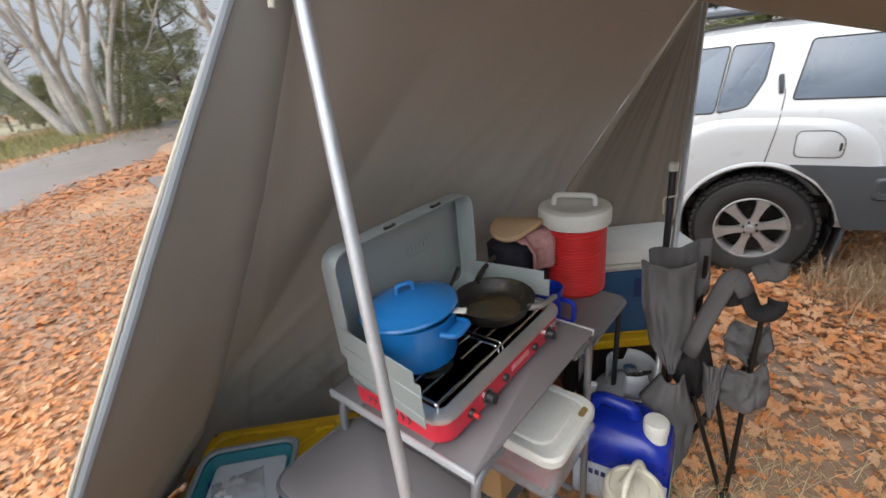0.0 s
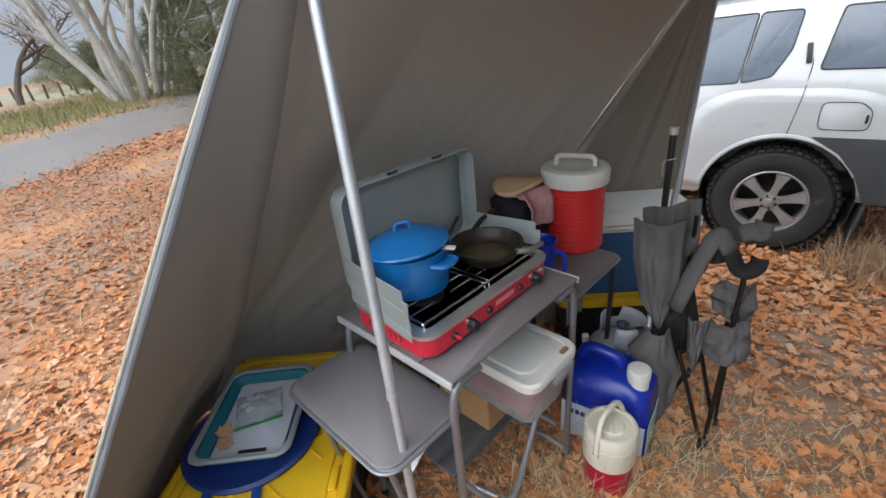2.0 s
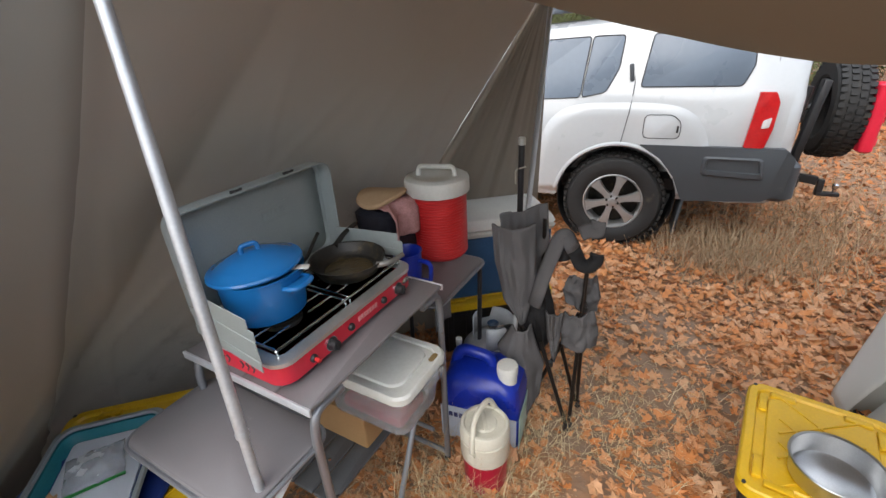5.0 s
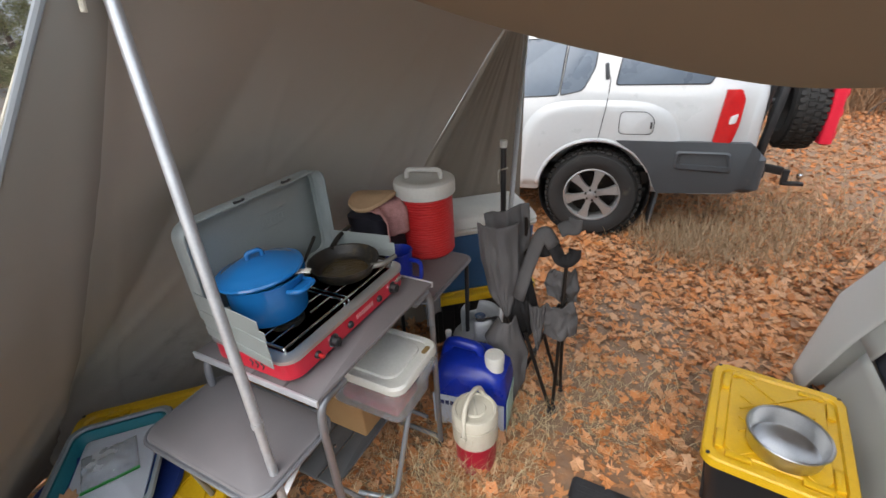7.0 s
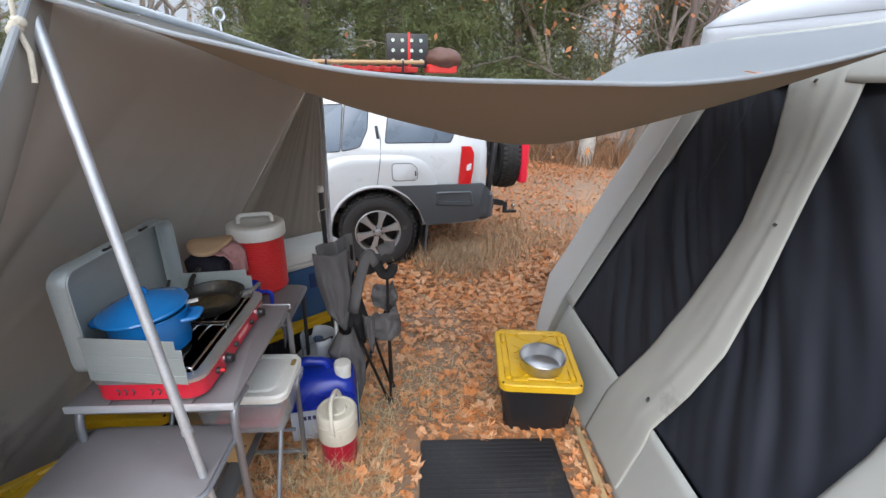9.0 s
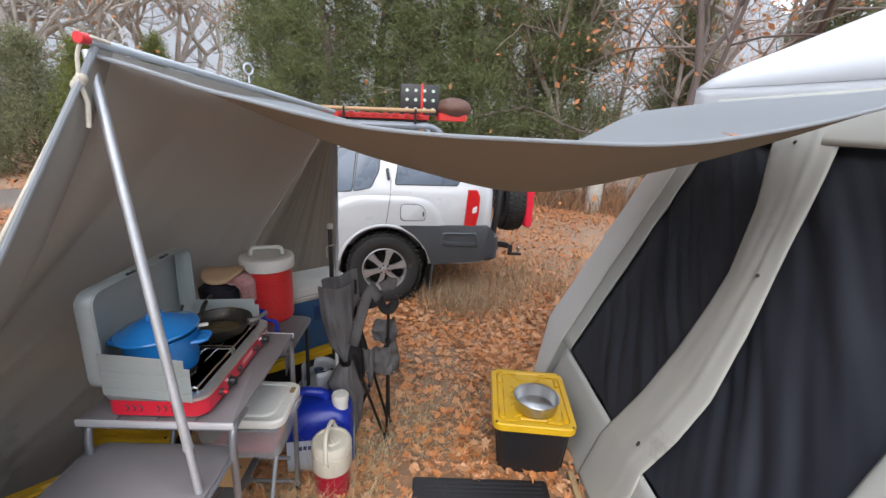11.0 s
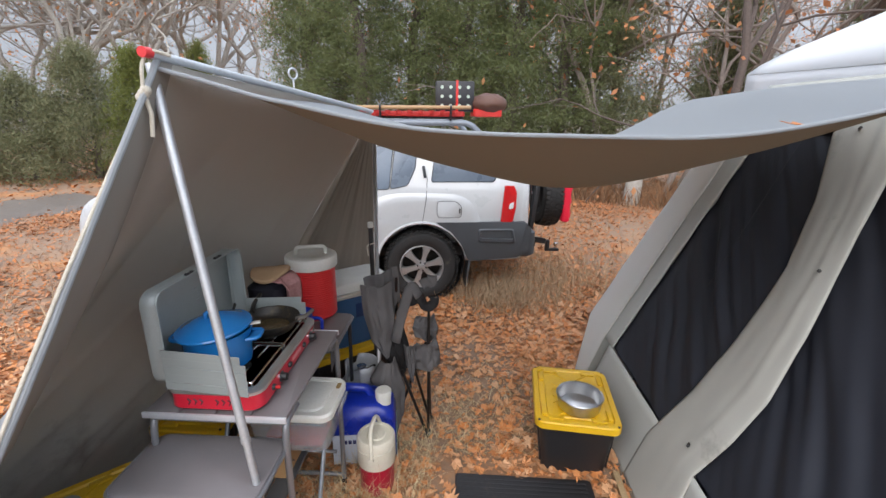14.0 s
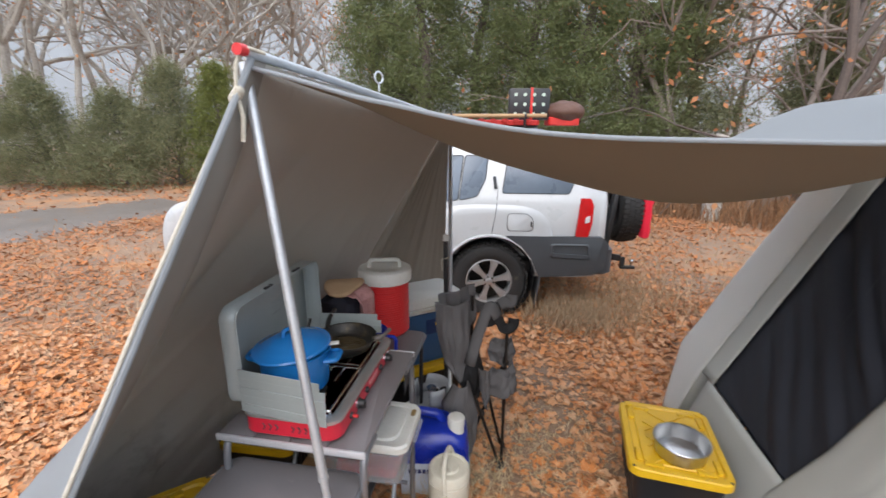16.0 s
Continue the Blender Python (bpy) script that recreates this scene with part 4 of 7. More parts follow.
def skillet():
    t = thing("skillet", "black cast-iron skillet with cooking oil on the stove burner", "skillet", dot(0.02, 0.128, 1.007) @ Matrix.Scale(0.96, 4))
    bm = B()
    lathe(bm, [(0, 0), (0.098, 0), (0.106, 0.006), (0.126, 0.052), (0.131, 0.054), (0.13, 0.047), (0.106, 0.012), (0.098, 0.008), (0, 0.007)], 56)
    part("pan", bm, IRON, t)
    bm = B()
    lathe(bm, [(0, 0.0085), (0.08, 0.0085), (0.086, 0.0078)], 40)
    part("oil", bm, mat("brown_oil_film", (0.09, 0.065, 0.03), 0.12, 0, (0.05, 0.035, 0.02), 20, 80, 0.3, dirt=(0.2, 0.15, 0.08), dirt_scale=25, dirt_at=0.62), t, "film of brown cooking oil")
    bm = B()
    tube(bm, bend([(0.118, 0.01, 0.044), (0.15, 0.04, 0.044), (0.165, 0.1, 0.05)], 0.03), 0.011, 10, 0.009)
    part("handle", bm, mat("bare_grey_metal", (0.3, 0.29, 0.27), 0.45, 0.7, (0.22, 0.21, 0.2), 10, 120, 0.1), t, "worn grey metal handle")
    bm = B()
    tube(bm, bend([(-0.11, 0.06, 0.046), (-0.135, 0.14, 0.06), (-0.14, 0.22, 0.07)], 0.03), 0.011, 10, 0.009)
    part("grip", bm, IRON, t, "long dark grip")


skillet()


def drink_cooler():
    t = thing("drink_cooler", "red ribbed drink cooler with a white lid and carry handle", "cooler", pose(0.518, 2.09, 0.772, 0, 0, -20) @ Matrix.Scale(1.06, 4))
    prof = [(0, 0), (0.11, 0), (0.118, 0.008)]
    for k in range(23):
        z = 0.012 + 0.0118 * k
        prof += [(0.1195, z), (0.1225, z + 0.003), (0.1225, z + 0.0075), (0.1195, z + 0.0105)]
    prof += [(0.12, 0.288), (0.0, 0.288)]
    bm = B()
    lathe(bm, prof, 56)
    part("body", bm, RED, t)
    bm = B()
    lathe(bm, [(0.12, 0.286), (0.134, 0.286), (0.137, 0.292), (0.137, 0.335), (0.133, 0.347), (0.12, 0.353), (0.09, 0.353), (0.086, 0.35), (0, 0.35)], 56)
    lid = part("lid", bm, WHITE_P, t, "weathered white screw lid")
    bm = B()
    n = 5
    pts = bend([(-0.078, 0, 0.345), (-0.075, 0, 0.388), (0.075, 0, 0.388), (0.078, 0, 0.345)], 0.03)
    tube(bm, pts, 0.0105, 10)
    part("handle", bm, WHITE_P, lid)


drink_cooler()


def ice_chest():
    t = thing("ice_chest", "blue ice chest with a white lid standing on a storage tote", "cooler", pose(0.79, 2.43, 0.385, 0, 0, 5))
    blue = mat("dull_blue_plastic", (0.035, 0.11, 0.24), 0.45, 0, (0.028, 0.09, 0.2), 6, 90, 0.08)
    bm = B()
    rbox(bm, 0.62, 0.32, 0, 0.36, 0.035, (0.66, 0.35), 0.01)
    part("body", bm, blue, t)
    bm = B()
    rbox(bm, 0.68, 0.37, 0.362, 0.39, 0.04, (0.69, 0.38), 0.006)
    part("lid_rim", bm, WHITE_P, t)
    bm = B()
    rbox(bm, 0.69, 0.38, 0.392, 0.45, 0.045, (0.66, 0.35), 0.014)
    lid = part("lid", bm, WHITE_P, t, "scuffed white lid")
    for x in (-0.2, 0.2):
        bm = B()
        box(bm, (x, -0.193, 0.4), (0.05, 0.012, 0.045), bevel=0.004)
        part("latch", bm, WHITE_P, t)
    bm = B()
    box(bm, (0.11, -0.173, 0.26), (0.16, 0.006, 0.1), bevel=0.003)
    plate = part("name_plate", bm, mat("navy_label", (0.02, 0.05, 0.16), 0.4), t, "navy blue panel")
    bm = B()
    box(bm, (0.13, -0.177, 0.275), (0.07, 0.003, 0.018), bevel=0.001)
    part("label_bar", bm, YELLOW, plate, "yellow label bar")
    for x in (-0.345, 0.345):
        bm = B()
        tube(bm, bend([(x, -0.07, 0.28), (x * 1.07, -0.07, 0.25), (x * 1.07, 0.07, 0.25), (x, 0.07, 0.28)], 0.02), 0.009, 8)
        part("carry_handle", bm, WHITE_P, t)


ice_chest()
TOTE_BLACK = mat("black_tote_plastic", (0.018, 0.018, 0.02), 0.42, 0, (0.012, 0.012, 0.013), 8, 120, 0.08)


def storage_tote(m, label, length=0.66, width=0.46, height=0.345):
    t = thing("storage_tote", label, "tote", m, "black totes with yellow lids")
    bm = B()
    rbox(bm, width - 0.11, length - 0.11, 0, height - 0.03, 0.05, (width - 0.04, length - 0.04), 0.012)
    part("body", bm, TOTE_BLACK, t)
    for y in np.linspace(-length / 2 + 0.09, length / 2 - 0.09, 6):
        for s in (-1, 1):
            part("body_rib", box(B(), (s * (width / 2 - 0.036), y, height * 0.5), (0.012, 0.03, height * 0.72), ry=s * 5.5, bevel=0.003), TOTE_BLACK, t)
    bm = B()
    h = height
    rings = []
    for o, z in ((0.0, h - 0.042), (0.0, h - 0.006), (-0.006, h), (-0.03, h), (-0.036, h - 0.01), (-0.065, h - 0.01), (-0.07, h - 0.003), (-0.1, h - 0.003)):
        rings.append([(x, y, z) for x, y in rrect(width + 2 * o, length + 2 * o, max(0.02, 0.055 + o * 0.3))])
    vs = loft(bm, rings, cap=False)
    bm.faces.new(vs[-1])
    lid = part("lid", bm, YELLOW, t, "yellow snap lid with moulded ribs")
    for k in range(3):
        y = (k - 1) * (length - 0.24) / 2.6
        for s in (-1, 1):
            part("rib", box(B(), (0, y, h - 0.001 - 0.0004 * s), (0.007, (width - 0.2) * 1.25, 0.007), rz=s * 50, bevel=0.001, seg=1), YELLOW, lid)
    for s in (-1, 1):
        for y in (-length * 0.3, length * 0.3):
            part("stacking_lug", box(B(), (s * (width / 2 - 0.052), y, h - 0.004), (0.026, 0.09, 0.014), bevel=0.004), YELLOW, lid)
        for x in (-width * 0.25, width * 0.25):
            part("stacking_lug", box(B(), (x, s * (length / 2 - 0.052), h - 0.004), (0.08, 0.026, 0.014), bevel=0.004), YELLOW, lid)
    for sx in (-1, 1):
        for sy in (-1, 1):
            part("lock_hole", lathe(B(), [(0.0, h + 0.0012), (0.007, h + 0.0012), (0.007, h - 0.004)], 10, (sx * (width / 2 - 0.022), sy * (length / 2 - 0.022), 0)), BLACK, lid)
    return t


storage_tote(pose(1.705, 1.12, 0, 0, 0, -41), "black storage tote with a yellow lid beside the tent", 0.56, 0.45, 0.36)
storage_tote(pose(-0.624, 1.26, 0, 0, 0, 10), "large black storage tote with a yellow lid under a dish tray", 0.82, 0.62, 0.445)
storage_tote(pose(0.79, 2.43, 0, 0, 0, 95), "black storage tote with a yellow lid carrying the ice chest", 0.68, 0.44, 0.385)
storage_tote(pose(-0.12, 2.09, 0, 0, 0, -33), "black storage tote with a yellow lid behind the table", 0.42, 0.4, 0.37)


def steel_bowl():
    t = thing("dog_bowl", "shallow stainless steel bowl on the yellow tote lid", "bowl", pose(1.64, 1.02, 0.3635))
    bm = B()
    lathe(bm, [(0, 0), (0.1, 0), (0.112, 0.008), (0.122, 0.075), (0.128, 0.078), (0.126, 0.082), (0.119, 0.079), (0.108, 0.011), (0.098, 0.004), (0, 0.004)], 56)
    part("bowl", bm, mat("scuffed_stainless_steel", (0.62, 0.63, 0.64), 0.33, 1.0, (0.5, 0.51, 0.52), 20, 200, 0.05), t)


steel_bowl()


def dish_tray():
    grey, teal = mat("grey_rubber_rim", (0.3, 0.33, 0.34), 0.5, 0, (0.25, 0.27, 0.28), 8, 120, 0.05), mat("teal_rubber", (0.02, 0.2, 0.24), 0.5, 0, (0.015, 0.16, 0.2), 8, 120, 0.05)
    t = thing("dish_tray", "grey and teal collapsible dish tray on the tote lid", "tray", pose(-0.7, 1.27, 0.452, 0, 0, 12))
    W, L = 0.335, 0.44
    bm = B()
    loft(bm, [[(x, y, z) for x, y in rrect(W + 2 * o, L + 2 * o, 0.045)] for o, z in ((-0.03, 0.0), (-0.012, 0.03), (-0.008, 0.05), (-0.016, 0.05), (-0.02, 0.03), (-0.036, 0.006))])
    part("basin", bm, teal, t, "teal collapsible sides")
    bm = B()
    loft(bm, [[(x, y, z) for x, y in rrect(W + 2 * o, L + 2 * o, 0.05)] for o, z in ((-0.01, 0.046), (0.004, 0.046), (0.008, 0.056), (0.004, 0.064), (-0.008, 0.064), (-0.012, 0.056))], cap=False)
    part("rim", bm, grey, t, "grey moulded rim")
    b = thing("cutting_board", "white plastic cutting board in the dish tray", "board", pose(-0.7, 1.27, 0.462, 2, 0, 12))
    bm = B()
    rbox(bm, 0.25, 0.36, 0, 0.009, 0.02, None, 0.002)
    part("board", bm, mat("white_board", (0.68, 0.69, 0.74), 0.45, 0, (0.62, 0.63, 0.68), 9, 200, 0.05), b)
    bm = B()
    rbox(bm, 0.1, 0.016, 0.0088, 0.0098, 0.007, None, 0.0003, 6, 0.02, -0.155)
    part("handle_slot", bm, BLACK, b, "dark handle slot")
    bag = thing("zip_bag", "clear zip bag with crumpled tissue and a green seal", "bag", pose(-0.715, 1.3, 0.477, 0, 0, 28))
    clear = mat("clear_film", (0.7, 0.72, 0.75), 0.2, 0, (0.6, 0.62, 0.66), 10, 60, 0.4)
    see_through(clear, 0.6)
    bm = B()
    sheet(bm, lambda u, v: Vector(((u - 0.5) * 0.17, (v - 0.5) * 0.17, 0.006 + 0.018 * math.sin(math.pi * u) * math.sin(math.pi * v) + 0.008 * noise.noise((u * 6, v * 6, 2)))), 16, 16)
    thicken(part("film", bm, clear, bag, "clear plastic film"), 0.001)
    bm = B()
    bmesh.ops.create_icosphere(bm, subdivisions=3, radius=1)
    for v in bm.verts:
        v.co = Vector((v.co.x * 0.05, v.co.y * 0.06, max(v.co.z, -0.4) * 0.014)) * (1 + 0.5 * noise.noise(v.co * 3))
        v.co += Vector((-0.01, 0.015, 0.008))
    part("tissue", bm, mat("white_tissue", (0.75, 0.76, 0.77), 0.9, 0, (0.6, 0.61, 0.63), 30, 120, 0.6), bag, "crumpled white tissue")
    bm = B()
    box(bm, (0, -0.083, 0.008), (0.172, 0.012, 0.004), bevel=0.001)
    part("seal", bm, mat("green_plastic", (0.03, 0.3, 0.06), 0.4), bag, "green zip seal")
    for k, (x, y, a) in enumerate(((-0.79, 1.18, 20), (-0.75, 1.13, 80))):
        bm = B()
        loft(bm, [[Vector((px * 0.055, py * 0.055, 0.014 * (px * px + py * py) + o)) for px, py in LOBES] for o in (0, 0.0015)])
        ob = part("fallen_leaf", bm, bpy.data.materials["fallen_sycamore_leaf"])
        ob.matrix_world = pose(x, y, 0.476, 8, 5, a)
        tagged(ob, "tan sycamore leaf fallen into the dish tray", "leaf")
    basin = thing("folding_basin", "dark blue collapsible basin with strap handles under the tray", "basin", pose(-0.69, 1.2, 0.447, 0, 0, 12) @ Matrix.Scale(1.15, 4))
    navy = mat("navy_rubber", (0.01, 0.03, 0.16), 0.45, 0, (0.008, 0.022, 0.12), 8, 120, 0.05)
    bm = B()
    lathe(bm, [(0.0, 0.0), (0.205, 0.0), (0.21, 0.012), (0.2, 0.02), (0.18, 0.014), (0.0, 0.012)], 48)
    part("ring", bm, navy, basin)
    for x in (-0.06, 0.08):
        bm = B()
        box(bm, (x, -0.235, 0.006), (0.026, 0.12, 0.008), rz=12, bevel=0.003)
        part("strap", bm, mat("blue_strap", (0.01, 0.06, 0.3), 0.6), basin, "blue strap with a buckle")


dish_tray()


def water_jug():
    t = thing("water_jug", "blue plastic water container with a white cap and label", "water jug", pose(0.665, 1.735, 0, 0, 0, -26))
    bm = B()
    rings = []
    for z, w, d, r, ox in ((0.0, 0.33, 0.25, 0.04, 0), (0.02, 0.36, 0.28, 0.05, 0), (0.19, 0.36, 0.28, 0.05, 0), (0.2, 0.35, 0.27, 0.05, 0), (0.27, 0.355, 0.275, 0.055, 0), (0.33, 0.33, 0.25, 0.06, 0), (0.365, 0.26, 0.19, 0.06, -0.01), (0.375, 0.2, 0.13, 0.05, -0.02)):
        rings.append([(x + ox, y, z) for x, y in rrect(w, d, r)])
    loft(bm, rings)
    part("body", bm, BLUE, t)
    bm = B()
    tube(bm, bend([(-0.15, 0.0, 0.3), (-0.12, 0.0, 0.43), (0.02, 0.0, 0.41), (0.04, 0, 0.35)], 0.05), 0.026, 12)
    part("handle", bm, BLUE, t, "moulded blue carry handle")
    bm = B()
    lathe(bm, [(0.042, 0.34), (0.042, 0.385), (0.045, 0.385), (0.046, 0.42), (0.042, 0.428), (0.02, 0.43), (0, 0.43)], 32, (0.11, -0.05, 0))
    part("cap", bm, WHITE_P, t, "white screw cap")
    bm = B()
    lathe(bm, [(0.012, 0.36), (0.014, 0.41), (0.016, 0.413), (0.015, 0.43), (0, 0.432)], 16, (-0.145, 0.06, 0))
    part("vent_cap", bm, WHITE_P, t, "small white vent cap")
    lab = mat("pale_label_paper", (0.55, 0.6, 0.68), 0.5, 0, (0.48, 0.53, 0.6), 7, 60, 0.05)
    bm = B()
    box(bm, (-0.0, -0.1415, 0.115), (0.345, 0.003, 0.19), bevel=0.001)
    label = part("label", bm, lab, t, "pale paper label")
    bm = B()
    for k in range(5):
        box(bm, (-0.125 + 0.024 * k, -0.1435, 0.165), (0.017, 0.003, 0.024))
    part("label_bars", bm, mat("navy_print", (0.02, 0.03, 0.14), 0.5), label, "navy lettering bars")
    bm = B()
    box(bm, (0.181, 0, 0.115), (0.003, 0.25, 0.19), bevel=0.001)
    part("label", bm, mat("pale_green_label", (0.4, 0.58, 0.52), 0.5, 0, (0.34, 0.5, 0.46), 8, 60, 0.05), t, "pale green paper label")


water_jug()


def picnic_jug():
    t = thing("picnic_jug", "red and white insulated drink jug with a swing handle", "jug", pose(0.607, 1.445, 0, 0, 0, 52))
    crimson = mat("crimson_plastic", (0.42, 0.008, 0.035), 0.35, 0, (0.35, 0.006, 0.03), 5, 90, 0.05, dirt=(0.25, 0.12, 0.08), dirt_scale=5, dirt_at=0.7)
    cream = mat("cream_plastic", (0.66, 0.63, 0.53), 0.45, 0, (0.58, 0.55, 0.45), 6, 90, 0.06, dirt=(0.38, 0.33, 0.22), dirt_scale=9, dirt_at=0.66)
    bm = B()
    lathe(bm, [(0, 0), (0.08, 0), (0.086, 0.006), (0.09, 0.15), (0.09, 0.172), (0, 0.172)], 48)
    part("body", bm, crimson, t, "crimson lower body")
    bm = B()
    lathe(bm, [(0.088, 0.168), (0.096, 0.17), (0.098, 0.178), (0.099, 0.27), (0.094, 0.272), (0.094, 0.278), (0.099, 0.28), (0.098, 0.318), (0.092, 0.328), (0.082, 0.33), (0.078, 0.322), (0.05, 0.322), (0.045, 0.33), (0.02, 0.332), (0, 0.332)], 48)
    part("lid", bm, cream, t, "cream screw lid")
    bm = B()
    tube(bm, bend([(-0.1, 0, 0.245), (-0.104, 0, 0.3), (-0.06, 0.012, 0.4), (0.06, 0.012, 0.4), (0.104, 0, 0.3), (0.1, 0, 0.245)], 0.06), 0.011, 10)
    h = part("handle", bm, cream, t, "cream swing handle")
    bm = B()
    for s in (-1, 1):
        bm = B()
        tube(bm, [(s * 0.096, 0, 0.25), (s * 0.115, 0, 0.25)], 0.014, 12)
        part("pivot", bm, cream, t)
    bm = B()
    box(bm, (0.0, 0, 0.331), (0.1, 0.014, 0.01), rz=35, bevel=0.003)
    part("grip_bar", bm, cream, t)


picnic_jug()


def propane_tank():
    t = thing("propane_tank", "grey steel propane cylinder under the rear table leaf", "gas cylinder", pose(0.745, 1.97, 0, 0, 0, 30))
    grey = mat("chalky_grey_paint", (0.42, 0.44, 0.46), 0.5, 0.1, (0.34, 0.36, 0.38), 6, 90, 0.1, dirt=(0.25, 0.22, 0.19), dirt_scale=8, dirt_at=0.66)
    bm = B()
    lathe(bm, [(0.1, 0.0), (0.105, 0.0), (0.105, 0.03), (0.12, 0.035), (0.148, 0.06), (0.152, 0.09), (0.152, 0.25), (0.148, 0.28), (0.12, 0.315), (0.06, 0.335), (0, 0.338)], 44)
    part("cylinder", bm, grey, t)
    bm = B()
    prof = []
    for k in range(34):
        a = radians(-150 + 300 * k / 33)
        z1 = 0.44 - (0.06 if 6 < k < 11 or 22 < k < 27 else 0)
        prof.append((a, z1))
    sheet(bm, lambda u, v: Vector((0.098 * math.cos(prof[round(u * 33)][0]), 0.098 * math.sin(prof[round(u * 33)][0]), 0.318 + (prof[round(u * 33)][1] - 0.318) * v)), 33, 3)
    thicken(part("collar", bm, grey, t, "grey steel collar with hand holes"), 0.006)
    bm = B()
    tube(bm, [(0, 0, 0.335), (0, 0, 0.395)], 0.016, 12)
    tube(bm, [(0, 0, 0.375), (0.05, -0.02, 0.375)], 0.014, 12)
    lathe(bm, [(0, 0.395), (0.028, 0.395), (0.03, 0.41), (0, 0.412)], 10)
    part("valve", bm, CHROME, t)
    bm = B()
    tube(bm, bend([(0.05, -0.02, 0.375), (0.13, -0.06, 0.38), (0.16, -0.1, 0.15), (0.05, -0.22, 0.05), (-0.3, -0.2, 0.03)], 0.08), 0.008, 8)
    part("gas_hose", bm, BLACK, t, "black rubber gas hose")


propane_tank()


def clear_tub():
    t = thing("storage_tub", "clear plastic storage tub with a scuffed white lid", "tub", dot(0.11, 0.115, 0.47))
    film = mat("frosted_clear_plastic", (0.5, 0.52, 0.54), 0.22, 0, (0.44, 0.46, 0.48), 6, 80, 0.05)
    see_through(film, 0.68)
    bm = B()
    rings = [[(x, y, z) for x, y in rrect(w, d, r)] for w, d, r, z in ((0.3, 0.21, 0.04, 0.0), (0.33, 0.235, 0.045, 0.01), (0.375, 0.27, 0.045, 0.19), (0.375, 0.27, 0.045, 0.195))]
    vs = loft(bm, rings, cap=False)
    bm.faces.new(vs[0])
    thicken(part("body", bm, film, t, "frosted clear body"), 0.003)
    bm = B()
    loft(bm, [[(x, y, z) for x, y in rrect(w, d, 0.05)] for w, d, z in ((0.4, 0.296, 0.18), (0.402, 0.298, 0.205), (0.39, 0.286, 0.214), (0.35, 0.25, 0.212), (0.345, 0.245, 0.204), (0.3, 0.21, 0.204), (0.296, 0.206, 0.214), (0.28, 0.19, 0.216))])
    lid = part("lid", bm, WHITE_P, t, "scuffed white snap lid")
    bm = B()
    rbox(bm, 0.02, 0.045, 0.213, 0.2155, 0.0095, None, 0.0005, 6, 0.175, 0.08)
    part("stain", bm, mat("brown_stain", (0.3, 0.2, 0.08), 0.7), lid, "brown stain on the lid")
    bm = B()
    box(bm, (0.203, 0.03, 0.165), (0.02, 0.1, 0.05), ry=14, bevel=0.005)
    part("clip_handle", bm, film, t)
    for c, s, m, nm in (((0.01, -0.02, 0.035), (0.26, 0.16, 0.05), mat("red_folded_cloth", (0.6, 0.06, 0.08), 0.8), "red_packet"), ((0.02, 0.03, 0.1), (0.24, 0.14, 0.07), mat("blue_grey_packet", (0.15, 0.2, 0.3), 0.7), "grey_packet")):
        bm = B()
        box(bm, c, s, bevel=0.015)
        ob = part(nm, bm, m)
        ob.matrix_world = dot(0.11, 0.115, 0.474)
        tagged(ob, "bright packet stored inside the clear tub" if nm == "red_packet" else "blue-grey packet stored inside the clear tub", "packet")
    b = thing("cardboard_box", "brown cardboard box on the lower table shelf", "box", dot(-0.05, 0.12, 0.309))
    card = mat("brown_cardboard", (0.42, 0.25, 0.11), 0.85, 0, (0.35, 0.2, 0.085), 7, 150, 0.1)
    bm = B()
    rbox(bm, 0.26, 0.22, 0, 0.158, 0.008, None, 0.002)
    part("carton", bm, card, b)
    bm = B()
    box(bm, (0.0, 0.0, 0.159), (0.256, 0.05, 0.001))
    part("tape", bm, mat("tan_tape", (0.5, 0.36, 0.2), 0.35), b)


clear_tub()


